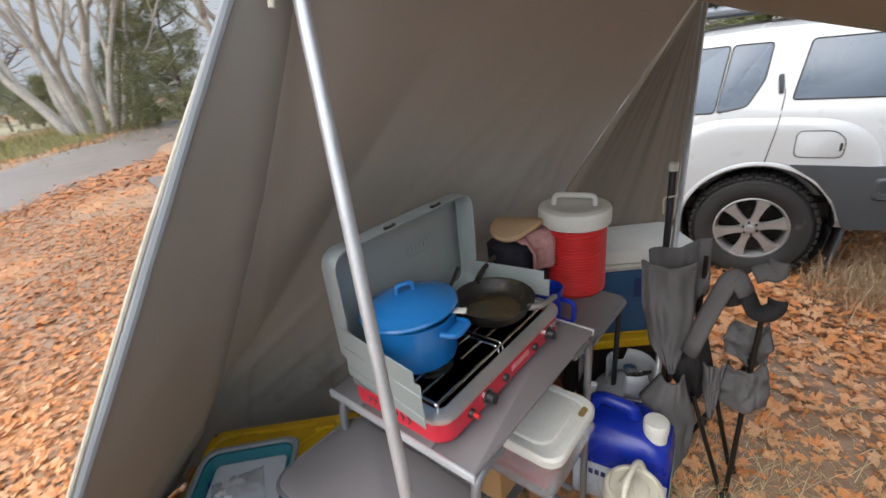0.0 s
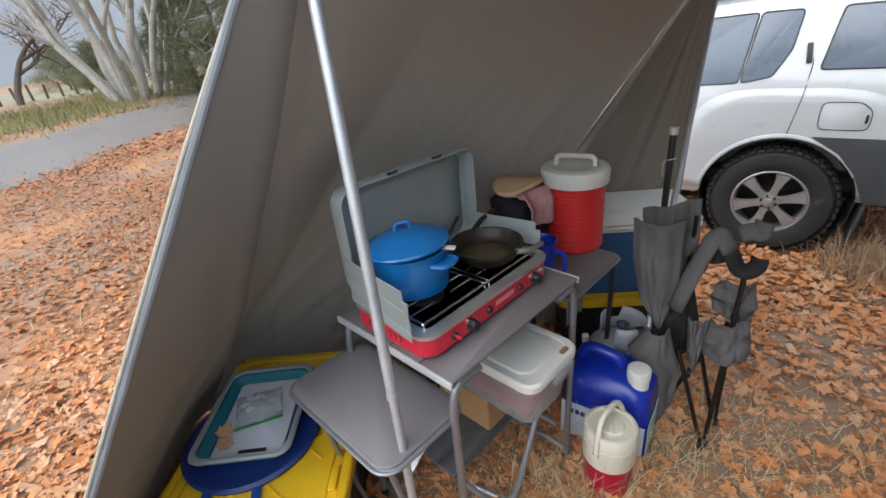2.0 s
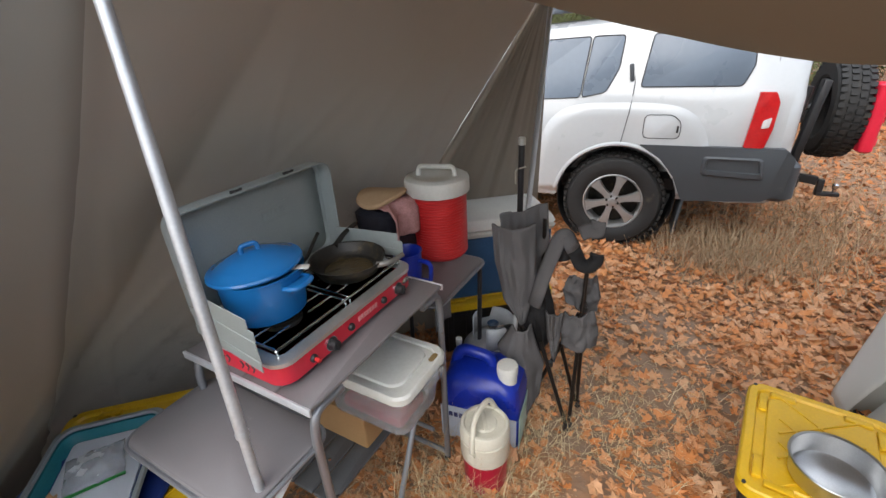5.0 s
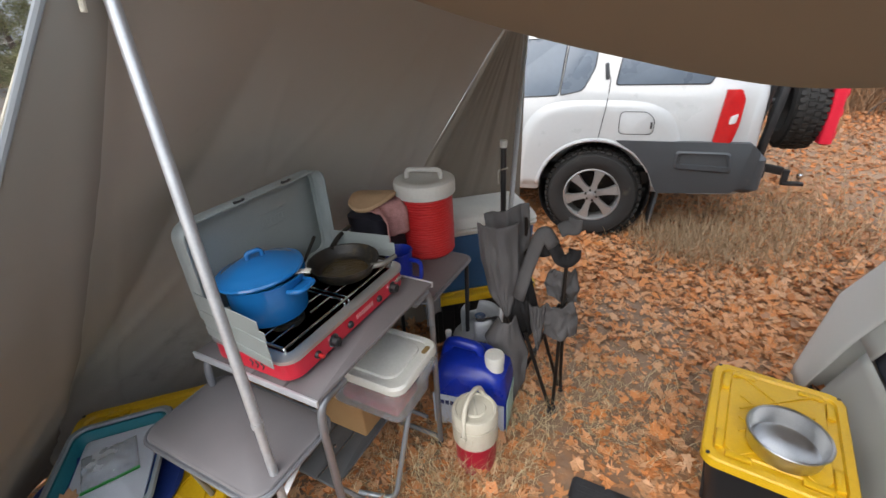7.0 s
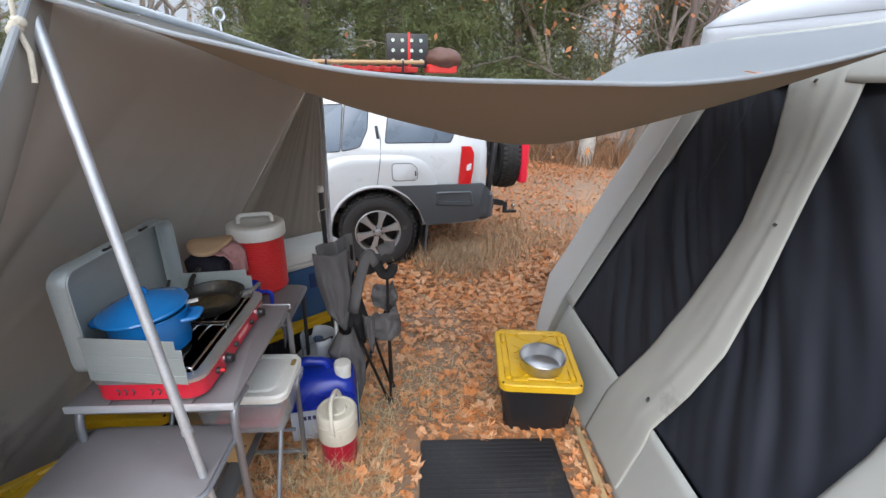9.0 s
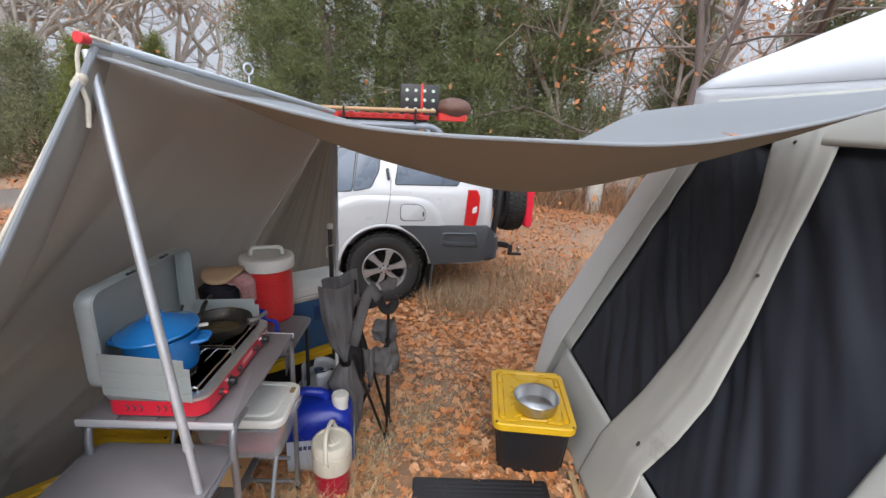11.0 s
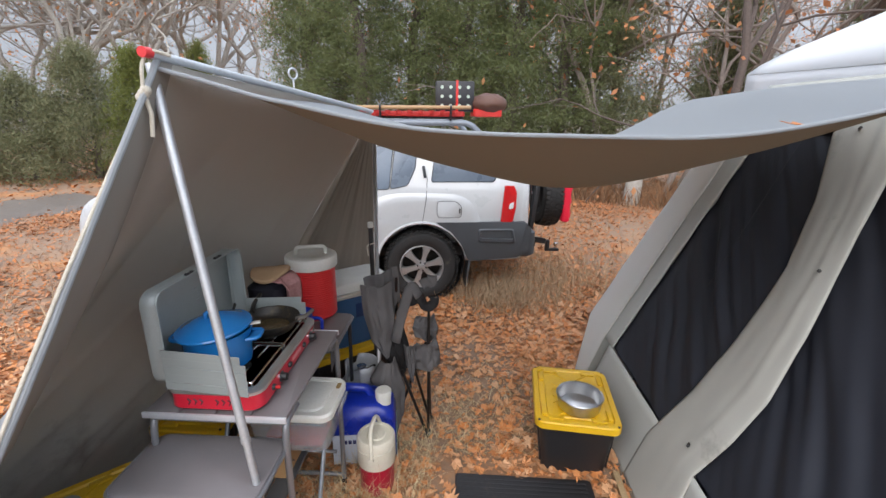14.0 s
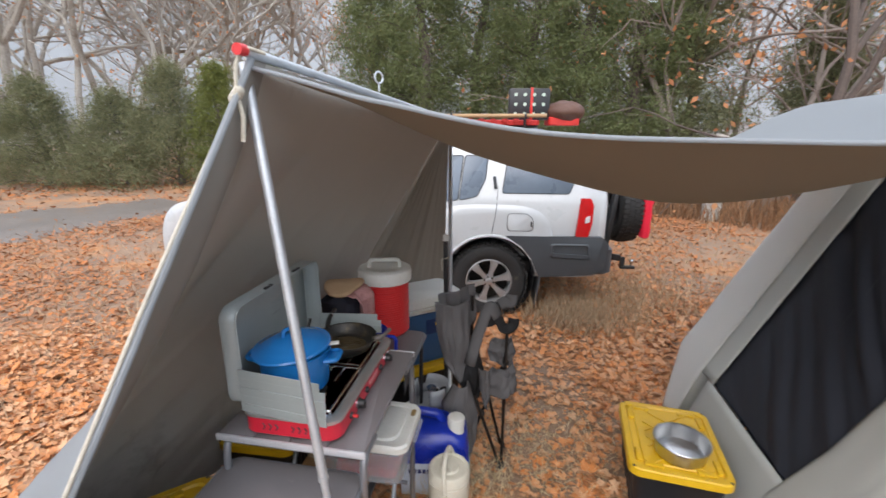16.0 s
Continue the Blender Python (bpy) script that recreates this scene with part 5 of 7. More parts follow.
def towel_pile():
    m = dot(-0.17, 0.58, 0.774) @ Matrix.Scale(1.13, 4)
    b = thing("soft_bag", "dark navy soft bag on the rear table leaf", "bag", m)
    bm = B()
    rbox(bm, 0.19, 0.21, 0, 0.255, 0.05, (0.17, 0.19), 0.02, 8)
    bmesh.ops.subdivide_edges(bm, edges=bm.edges[:], cuts=2, use_grid_fill=True)
    for v in bm.verts:
        v.co += Vector((0.012, 0.012, 0.008)) * noise.noise(v.co * 14)
        v.co.z = max(0, v.co.z)
    part("bag", bm, mat("navy_nylon", (0.012, 0.013, 0.025), 0.7, 0, (0.008, 0.008, 0.015), 12, 300, 0.2), b)
    c = thing("dish_towel", "pink terry dish towel draped over the dark bag", "towel", m)
    pink = mat("pink_terry", (0.62, 0.34, 0.33), 0.95, 0, (0.36, 0.17, 0.17), 40, 220, 0.9)
    bm = B()
    def drape(u, v):
        x, y = (u - 0.25) * 0.2, (v - 0.42) * 0.2
        x += 0.03
        over = max(0, abs(x) - 0.075) * 1.5 + max(0, abs(y) - 0.09) * 1.6
        xx, yy = max(-0.1, min(0.105, x)), max(-0.118, min(0.115, y))
        return Vector((xx + 0.018 * math.sin(9 * v + 2), yy, 0.27 - over * 0.8 + 0.012 * noise.noise((u * 6, v * 6, 5))))
    sheet(bm, drape, 30, 30)
    thicken(part("towel", bm, pink, c), 0.006)
    d = thing("pot_holder", "tan quilted pot holder lying on the pink towel", "pot holder", m)
    bm = B()
    rings = [[(r * 0.085 * math.cos(a) * (1 + 0.08 * math.sin(3 * a)), r * 0.11 * math.sin(a), z + 0.012 * math.sin(2 * a + 1) * r) for a in [2 * math.pi * k / 28 for k in range(28)]] for r, z in ((0.3, 0.282), (0.96, 0.28), (1.0, 0.288), (0.95, 0.296), (0.5, 0.302), (0.1, 0.304))]
    loft(bm, rings)
    part("pad", bm, mat("tan_quilted_cotton", (0.55, 0.38, 0.23), 0.9, 0, (0.45, 0.3, 0.17), 18, 200, 0.4), d)
    e = thing("blue_pitcher", "blue plastic pitcher with a handle behind the stove", "pitcher", dot(0.03, 0.45, 0.774) @ Matrix.Scale(1.45, 4))
    bm = B()
    lathe(bm, [(0, 0), (0.036, 0), (0.04, 0.11), (0.043, 0.112), (0.041, 0.114), (0.036, 0.108), (0.033, 0.006), (0, 0.006)], 32)
    part("cup", bm, BLUE, e)
    bm = B()
    tube(bm, bend([(0.038, 0, 0.09), (0.075, 0, 0.09), (0.072, 0, 0.03), (0.037, 0, 0.03)], 0.02), 0.0065, 8)
    part("handle", bm, BLUE, e)


towel_pile()


def camp_chair():
    """A folding camp chair, bundled shut and stood upright."""
    t = thing("camp_chair", "folded grey fabric camp chair standing on its black legs", "chair", pose(0.98, 1.78, 0, 0, 0, -19.6))
    grey = cloth("charcoal_nylon", (0.15, 0.146, 0.15), (0.1, 0.098, 0.1), 0.06, 600, stain=(0.2, 0.19, 0.18), scale=5)
    dark = mat("black_mesh_fabric", (0.014, 0.014, 0.016), 0.8, 0, (0.01, 0.01, 0.011), 20, 400, 0.3)
    tubes = mat("black_powder_coat", (0.018, 0.014, 0.012), 0.38, 0.3, (0.011, 0.009, 0.008), 9, 200, 0.06)
    legs = [((0.093, -0.112, 0.0), (-0.05, -0.02, 0.42)), ((0.1, -0.1, 0.02), (0.121, -0.01, 0.82)), ((0.135, 0.056, 0.0), (0.04, 0.03, 0.38)), ((-0.1, 0.02, 0.0), (0.105, 0.0, 0.58)), ((0.14, 0.05, 0.02), (0.126, 0.03, 0.62)), ((-0.06, 0.06, 0.35), (-0.06, 0.07, 0.99))]
    for a, b in legs:
        bm = B()
        tube(bm, [a, b], 0.0092, 10)
        leg = part("leg", bm, tubes, t)
        if a[2] < 0.05:
            part("rubber_foot", lathe(B(), [(0, 0.0), (0.019, 0.0), (0.021, 0.012), (0.014, 0.03), (0, 0.032)], 12, (a[0], a[1], 0)), BLACK, leg)
    def flat(name, left, right, depth, bulge, m, label="", n=(22, 34), seed=1):
        """A slack piece of cloth between two upright edges, given as (z, x)."""
        z0, z1 = left[0][0], left[-1][0]
        w0, w1 = right[0][0], right[-1][0]
        def place(u, v):
            zl, zr = z0 + (z1 - z0) * v, w0 + (w1 - w0) * v
            xl, xr = curve_at(left, zl), curve_at(right, zr)
            y = depth - bulge * math.sin(math.pi * u) + 0.03 * noise.noise((u * 3, v * 3, seed)) + 0.012 * noise.noise((u * 9, v * 4, seed + 3))
            return Vector((xl + (xr - xl) * u, y, zl + (zr - zl) * u + 0.008 * math.sin(4 * u + seed)))
        return thicken(part(name, sheet(B(), place, *n), m, t, label), 0.007)
    flat("backrest", [(0.53, -0.16), (0.626, -0.219), (0.8, -0.262), (0.977, -0.273)], [(0.53, -0.12), (0.71, -0.083), (0.85, -0.088), (0.998, -0.093)], 0.0, 0.045, grey, "charcoal fabric backrest, folded upright", seed=2)
    flat("backrest_wing", [(0.7, -0.2), (0.85, -0.24), (1.005, -0.25)], [(0.727, -0.077), (0.843, -0.037), (1.054, -0.051)], 0.07, 0.03, grey, "second fold of the backrest", seed=5)
    flat("seat", [(0.06, -0.105), (0.17, -0.167), (0.4, -0.241), (0.515, -0.173)], [(0.07, -0.085), (0.13, -0.045), (0.316, -0.03), (0.54, -0.095)], -0.05, 0.06, grey, "slack charcoal seat hanging in a fold", seed=8)
    flat("mesh_pocket", [(0.34, -0.06), (0.5, -0.14), (0.64, -0.15)], [(0.36, -0.02), (0.52, 0.012), (0.74, -0.045)], 0.035, 0.02, dark, "black mesh pocket", seed=11)
    flat("side_panel", [(0.35, 0.005), (0.45, -0.02), (0.59, -0.034)], [(0.36, 0.02), (0.45, 0.03), (0.6, 0.04)], -0.03, 0.03, grey, "charcoal side panel", seed=14)
    flat("side_panel", [(0.42, 0.04), (0.5, 0.035), (0.6, 0.045)], [(0.42, 0.188), (0.5, 0.19), (0.6, 0.165)], -0.01, 0.05, grey, "charcoal side panel", seed=17)
    flat("side_panel", [(0.58, 0.05), (0.65, 0.03), (0.72, 0.06)], [(0.56, 0.187), (0.65, 0.19), (0.745, 0.167)], 0.07, 0.03, grey, "charcoal side panel", seed=20)
    def ribbon(pts, width, depth, name, label, m):
        pts = bend([(x, depth, z) for x, z in pts], 0.04, 5)
        n = len(pts) - 1
        def place(u, v):
            k = u * n
            i = min(int(k), n - 1)
            p, d = lerp(pts[i], pts[i + 1], k - i), (pts[i + 1] - pts[i]).normalized()
            side = Vector((d.z, -0.55, -d.x)).normalized()
            return p + side * width * (v - 0.5) + Vector((0, -0.012, 0)) * math.sin(math.pi * v)
        thicken(part(name, sheet(B(), place, n * 2, 6), m, t, label), 0.007)
    ribbon([(-0.085, 0.62), (-0.045, 0.79), (-0.0, 0.94), (0.024, 0.965), (0.06, 0.9)], 0.06, -0.03, "armrest", "charcoal fabric armrest", grey)
    ribbon([(0.06, 0.9), (0.09, 0.835), (0.125, 0.825), (0.152, 0.86), (0.15, 0.89)], 0.055, -0.03, "armrest", "curled end of an armrest", dark)
    ribbon([(0.085, 0.94), (0.12, 0.96), (0.15, 0.95), (0.15, 1.0)], 0.06, 0.04, "armrest", "upturned charcoal armrest", grey)
    rings = [[(0.03 + r * math.cos(a), 0.0 + r * 0.7 * math.sin(a), z + 0.3 * r * math.cos(a)) for a in [2 * math.pi * k / 24 for k in range(24)]] for r, z in ((0.03, 0.84), (0.036, 0.92), (0.032, 0.922), (0.026, 0.84))]
    bm = B()
    loft(bm, rings, cap=False)
    part("cup_holder", bm, dark, t, "black mesh cup holder")
    for x, z in ((-0.005, 0.3), (0.12, 0.62)):
        part("hinge", box(B(), (x, -0.02, z), (0.028, 0.028, 0.028), 20, bevel=0.005), BLACK, t, "black plastic hinge")


camp_chair()
t = thing("tent_pole", "collapsed black tent pole leaning by the ice chest", "pole", Matrix())
bm = B()
tube(bm, [(0.915, 2.15, 1.24), (0.9, 2.1, 0.5), (0.89, 2.06, 0.0)], 0.014, 12)
part("tube", bm, BLACK, t)
bm = B()
lathe(bm, [(0, 0), (0.018, 0), (0.018, 0.03), (0.014, 0.034), (0, 0.034)], 14, (0.915, 2.151, 1.235))
part("cap", bm, WHITE_P, t, "pale end cap")
bm = B()
tube(bm, bend([(0.9, 2.135, 1.13), (0.93, 2.12, 1.14), (0.93, 2.16, 1.13), (0.89, 2.16, 1.12), (0.885, 2.13, 1.06)], 0.02), 0.004, 6)
part("tie", bm, ROPE, t, "tied cord")

# the rubber mat by the tent
mt = thing("door_mat", "black ribbed rubber mat with a few leaves on it", "mat", pose(1.17, 0.895, 0.0, 0, 0, -36))
RUB = mat("black_rubber", (0.03, 0.031, 0.034), 0.5, 0, (0.018, 0.018, 0.02), 6, 60, 0.2, dirt=(0.08, 0.065, 0.05), dirt_scale=5, dirt_at=0.6)
bm = B()
rbox(bm, 0.73, 0.43, 0.006, 0.018, 0.02, None, 0.003)
part("base", bm, RUB, mt)
for k in range(14):
    bm = B()
    box(bm, (0, -0.185 + 0.0285 * k, 0.019), (0.67, 0.012, 0.0012), bevel=0.0004, seg=1)
    part("rib", bm, RUB, mt)
for x, y, a in ((0.98, 0.66, 10), (1.12, 0.62, 130), (1.22, 0.56, 250), (1.03, 0.6, 60)):
    bm = B()
    loft(bm, [[Vector((px * 0.06, py * 0.06, 0.02 * (px * px + py * py) + o)) for px, py in LOBES] for o in (0, 0.0015)])
    ob = part("fallen_leaf", bm, bpy.data.materials["fallen_sycamore_leaf"])
    ob.matrix_world = pose(x, y, 0.026, 5, 4, a)
    tagged(ob, "tan sycamore leaf lying on the rubber mat", "leaf")


# ---- the parked car ----
def car():
    """Origin under the near rear wheel's outer face: x to the rear, y to the far side."""
    t = thing("parked_car", "white off-road car with grey cladding and muddy wheels", "car", pose(2.03, 3.48, 0, 0, 0, -28))
    white = mat("white_car_paint", (0.46, 0.475, 0.48), 0.3, 0, (0.435, 0.45, 0.455), 3, 40, 0.0, coat=0.7, dirt=(0.43, 0.42, 0.4), dirt_scale=2, dirt_at=0.68)
    clad = mat("dark_grey_cladding", (0.06, 0.068, 0.076), 0.5, 0, (0.05, 0.056, 0.063), 6, 260, 0.12, dirt=(0.13, 0.125, 0.115), dirt_scale=3, dirt_at=0.62)
    # the sky's even reflection is painted into the glass as a pale blue-grey
    glass = mat("sky_toned_window_glass", (0.13, 0.165, 0.205), 0.3, 0, (0.11, 0.14, 0.18), 3, 20, 0.0, spec=0.6)
    tyre = mat("muddy_tyre_rubber", (0.022, 0.021, 0.02), 0.75, 0, (0.014, 0.014, 0.014), 7, 90, 0.3, dirt=(0.07, 0.058, 0.045), dirt_scale=6, dirt_at=0.58)
    alloy = mat("dull_alloy", (0.44, 0.44, 0.435), 0.36, 0.6, (0.33, 0.33, 0.325), 9, 150, 0.05, dirt=(0.26, 0.22, 0.18), dirt_scale=10, dirt_at=0.66)
    red_glass = mat("red_tail_lens", (0.55, 0.012, 0.012), 0.14, 0, (0.4, 0.008, 0.01), 14, 60, 0.05, coat=0.8)
    W = 1.8
    # body: cross sections along x, each a ring in y and z
    def ring(x, z0, zb, zr, half_low, half_roof):
        c = W / 2 + 0.02
        pts = [(half_low - 0.05, z0), (half_low, z0 + 0.06), (half_low + 0.012, (z0 + zb) / 2), (half_low, zb - 0.05), (half_low - 0.03, zb), (half_roof + 0.03, zr - 0.1), (half_roof - 0.02, zr - 0.03), (half_roof - 0.1, zr), (0, zr + 0.02)]
        full = [(x, c - y, z) for y, z in pts] + [(x, c + y, z) for y, z in pts[-2::-1]]
        return full
    H = 0.9
    xs = [(1.13, 0.5, 1.24, 1.27, H - 0.1, H - 0.16), (1.115, 0.45, 1.24, 1.55, H - 0.07, H - 0.17), (1.04, 0.44, 1.24, 1.69, H - 0.015, H - 0.15), (0.8, 0.43, 1.25, 1.72, H, H - 0.13), (0.2, 0.43, 1.25, 1.73, H, H - 0.12), (-0.1, 0.43, 1.24, 1.735, H, H - 0.12), (-0.6, 0.43, 1.23, 1.71, H, H - 0.12), (-1.3, 0.43, 1.22, 1.66, H, H - 0.13), (-1.75, 0.43, 1.2, 1.6, H, H - 0.15), (-2.25, 0.43, 1.13, 1.22, H, H - 0.06), (-2.9, 0.43, 1.02, 1.06, H, H - 0.1), (-3.25, 0.45, 0.95, 0.98, H - 0.06, H - 0.16), (-3.4, 0.5, 0.8, 0.82, H - 0.16, H - 0.24)]
    bm = B()
    loft(bm, [ring(*x) for x in xs])
    body = part("body", bm, white, t)
    # wheel arches cut through the flank, and windows let into it
    cut = B()
    for x in (0.0, -2.7):
        rings = [[(x + 0.462 * math.cos(a), y, 0.395 + 0.462 * math.sin(a)) for a in [2 * math.pi * k / 40 for k in range(40)]] for y in (-0.2, 0.36)]
        loft(cut, rings)
        rings = [[(x + 0.462 * math.cos(a), y, 0.395 + 0.462 * math.sin(a)) for a in [2 * math.pi * k / 40 for k in range(40)]] for y in (1.5, 2.1)]
        loft(cut, rings)
    cme = mesh_of(cut, white, False)
    cob = new("cutter", cme)
    cob.matrix_world = t.matrix_world
    md = body.modifiers.new("arches", "BOOLEAN")
    md.operation, md.solver, md.object = "DIFFERENCE", "EXACT", cob
    bpy.context.view_layer.update()
    dg = bpy.context.evaluated_depsgraph_get()
    me = bpy.data.meshes.new_from_object(body.evaluated_get(dg))
    body.modifiers.clear()
    body.data = me
    me.shade_smooth()
    me.set_sharp_from_angle(angle=radians(30))
    bpy.data.objects.remove(cob)
    for s, y0 in ((1, 0.02 + W / 2 - H), (-1, 0.02 + W / 2 + H)):
        def flank(x, z, out):
            """A place on the flank, out metres proud of it."""
            lean = float(np.interp(z, (0.43, 0.49, 0.84, 1.19, 1.24, 1.63, 1.7, 1.73), (0.05, 0, -0.012, 0, 0.03, 0.09, 0.14, 0.22)))
            return Vector((x, y0 + s * (lean - out), z))
        def panel(name, pts, out, thick, m, parent, label=""):
            bm = B()
            loft(bm, [[flank(x, z, out) for x, z in pts], [flank(x, z, out - thick) for x, z in pts]])
            bmesh.ops.bevel(bm, geom=[e for e in bm.edges], offset=min(0.006, thick * 0.4), segments=2, affect="EDGES", profile=0.5)
            return part(name, bm, m, parent, label)
        def rounded(pts, r=0.025):
            ring_pts = [Vector((x, z, 0)) for x, z in pts]
            ext = ring_pts[-1:] + ring_pts + ring_pts[:1]
            out_pts = []
            for a, p, b in zip(ext, ext[1:], ext[2:]):
                q = min(r, (a - p).length * 0.4, (b - p).length * 0.4)
                e0, e1 = p + (a - p).normalized() * q, p + (b - p).normalized() * q
                for k in range(5):
                    u = k / 4
                    v = e0 * (1 - u) ** 2 + p * 2 * u * (1 - u) + e1 * u * u
                    out_pts.append((v.x, v.y))
            return out_pts
        # glass
        for nm, pts in (("rear_quarter_glass", [(0.1, 1.27), (0.74, 1.27), (0.79, 1.4), (0.77, 1.62), (0.15, 1.62)]), ("rear_door_glass", [(-0.31, 1.2), (-0.14, 1.235), (-0.06, 1.4), (-0.04, 1.62), (-0.26, 1.62)]), ("rear_door_glass", [(-0.9, 1.18), (-0.325, 1.2), (-0.275, 1.62), (-0.85, 1.6)]), ("front_door_glass", [(-1.9, 1.2), (-1.0, 1.235), (-1.0, 1.57), (-1.5, 1.53)])):
            g = panel(nm, rounded(pts), 0.004, 0.02, glass, t, "tinted side glass, toned for the reflected sky")
            bm = B()
            rp = [flank(x, z, 0.005) for x, z in rounded(pts)]
            tube(bm, rp + [rp[0]], 0.004, 6)
            part("window_seal", bm, BLACK, g)
        # door gaps, handle, fuel flap
        part("door_gap", tube(B(), [flank(x, z, o) for x, z, o in ((0.02, 1.66, 0.0005), (0.06, 1.3, 0.0005), (0.052, 1.17, 0.0015), (0.045, 1.1, 0.03), (0.01, 0.88, 0.0295))], 0.003, 6), BLACK, t, "dark shut line")
        for run in ([(-0.96, 1.62), (-0.97, 0.5)], [(-1.98, 1.2), (-2.02, 0.5)], [(0.92, 1.66), (0.93, 0.88)]):
            part("door_gap", tube(B(), [flank(x, z, 0.0005) for x, z in run], 0.003, 6), BLACK, t, "dark shut line")
        bm = B()
        box(bm, flank(0.03, 1.37, 0.012), (0.03, 0.03, 0.12), ry=-8, bevel=0.008)
        part("door_handle", bm, clad, t, "upright black door handle")
        f = panel("fuel_flap", rounded([(0.16, 0.92), (0.4, 0.92), (0.4, 1.03), (0.34, 1.08), (0.16, 1.08)], 0.04), 0.0325, 0.012, white, t)
        rp = [flank(x, z, 0.03) for x, z in rounded([(0.156, 0.916), (0.404, 0.916), (0.404, 1.034), (0.343, 1.084), (0.156, 1.084)], 0.04)]
        part("flap_gap", tube(B(), rp + [rp[0]], 0.0025, 6), BLACK, f)
        bm = B()
        box(bm, flank(0.385, 0.985, 0.034), (0.014, 0.006, 0.05), bevel=0.002)
        part("flap_latch", bm, BLACK, f)
        # the arch lining and lip
        for xw in (0.0, -2.7):
            bm = B()
            rings = []
            for r, o in ((0.459, -0.05), (0.459, 0.03), (0.465, 0.034), (0.475, 0.033), (0.486, 0.028)):
                rings.append([flank(xw + r * math.cos(a), min(1.08, 0.395 + r * math.sin(a)), o) for a in [math.pi * (0.16 + 0.8 * k / 40) for k in range(41)]])
            loft(bm, rings, cap=False, closed=False)
            thicken(part("wheel_arch", bm, white, t, "flared wheel arch"), 0.004)
        for xw in (0.0, -2.7):
            def flare(u, v):
                """Swollen wing round the wheel, squared off above it."""
                a = math.pi * (0.16 + 0.83 * u)
                ca, sa = abs(math.cos(a)) / 0.63, max(0.001, math.sin(a)) / 0.77
                edge = (ca ** 4 + sa ** 4) ** -0.25
                r = 0.472 + (edge - 0.472) * v
                z = 0.395 + r * math.sin(a)
                return flank(xw + r * math.cos(a), max(z, 0.862) if math.cos(a) > 0 else z, 0.03 * (1 - max(0, (v - 0.72) / 0.28) ** 2) - 0.001)
            part("wing_flare", sheet(B(), flare, 60, 14), white, t, "swollen white wing round the wheel")
        for xw in (0.0, -2.7):
            bm = B()
            rings = [[flank(xw + r * math.cos(a), 0.4 + r * math.sin(a), o) for a in [2 * math.pi * k / 32 for k in range(33)]] for r, o in ((0.457, -0.02), (0.457, -0.34), (0.02, -0.345))]
            loft(bm, rings, cap=False, closed=False)
            thicken(part("wheel_well", bm, BLACK, t, "black wheel well"), 0.004)
        # lower cladding behind the wheel and along the sill
        panel("rear_cladding", rounded([(0.5, 0.43), (1.0, 0.48), (1.12, 0.56), (1.14, 0.8), (1.07, 0.868), (0.14, 0.868), (0.3, 0.765), (0.41, 0.63), (0.465, 0.5)], 0.02), 0.036, 0.068, clad, t, "dark grey bumper end with a moulded step")
        bm = B()
        rp = rounded([(0.58, 0.66), (0.98, 0.64), (0.95, 0.8), (0.58, 0.8)], 0.03)
        loft(bm, [[flank(x, z, 0.038) for x, z in rp], [flank(0.78 + (x - 0.78) * 0.93, 0.72 + (z - 0.72) * 0.85, 0.05) for x, z in rp], [flank(0.78 + (x - 0.78) * 0.86, 0.735 + (z - 0.72) * 0.6, 0.05) for x, z in rp], [flank(0.78 + (x - 0.78) * 0.8, 0.74 + (z - 0.72) * 0.5, 0.004) for x, z in rp]])
        part("bumper_step", bm, clad, t, "recessed side step")
        panel("sill_cladding", rounded([(-2.2, 0.4), (-0.46, 0.4), (-0.44, 0.5), (-2.22, 0.5)], 0.02), 0.02, 0.05, white if s > 0 else clad, t)
        # tail lamp
        lamp = panel("tail_lamp", rounded([(0.81, 0.87), (0.935, 0.868), (0.96, 1.0), (0.965, 1.17), (0.94, 1.235), (0.845, 1.235), (0.83, 1.1)], 0.012), 0.03, 0.09, red_glass, t, "red tail lamp")
        panel("reversing_lens", rounded([(0.89, 1.0), (0.935, 1.01), (0.94, 1.075), (0.895, 1.055)], 0.008), 0.034, 0.01, mat("clear_lens", (0.7, 0.7, 0.7), 0.15), lamp, "clear reversing lens")
        # mud flap
        bm = B()
        box(bm, flank(0.5, 0.34, -0.1), (0.022, 0.26, 0.42), ry=6, bevel=0.006)
        part("mud_flap", bm, clad, t, "grey mud flap")
    # bumper across the rear, rear window, lamps
    bm = B()
    rbox(bm, 0.22, 1.78, 0.47, 0.76, 0.07, None, 0.03, 6, 1.1, 0.92)
    part("rear_bumper", bm, clad, t, "dark grey rear bumper")
    bm = B()
    box(bm, (1.115, 0.92, 1.45), (0.02, 1.2, 0.3), ry=-10, bevel=0.008)
    part("rear_window", bm, glass, t)
    bm = B()
    box(bm, (1.075, 0.2, 1.42), (0.1, 0.1, 0.2), bevel=0.02)
    part("rear_corner_glass", bm, glass, t)
    # wheels
    def wheel(m, width=0.27, name="wheel", rad=0.385, alloy_on=True):
        w = new(name)
        w.parent = t
        w.matrix_local = m
        bm = B()
        prof = [(0.225, 0.02), (0.25, 0.0), (0.3, -0.012), (0.345, -0.004), (rad - 0.02, 0.025), (rad - 0.003, 0.05), (rad, 0.09), (rad, width - 0.09), (rad - 0.003, width - 0.05), (rad - 0.02, width - 0.025), (0.345, width), (0.25, width), (0.225, width - 0.02)]
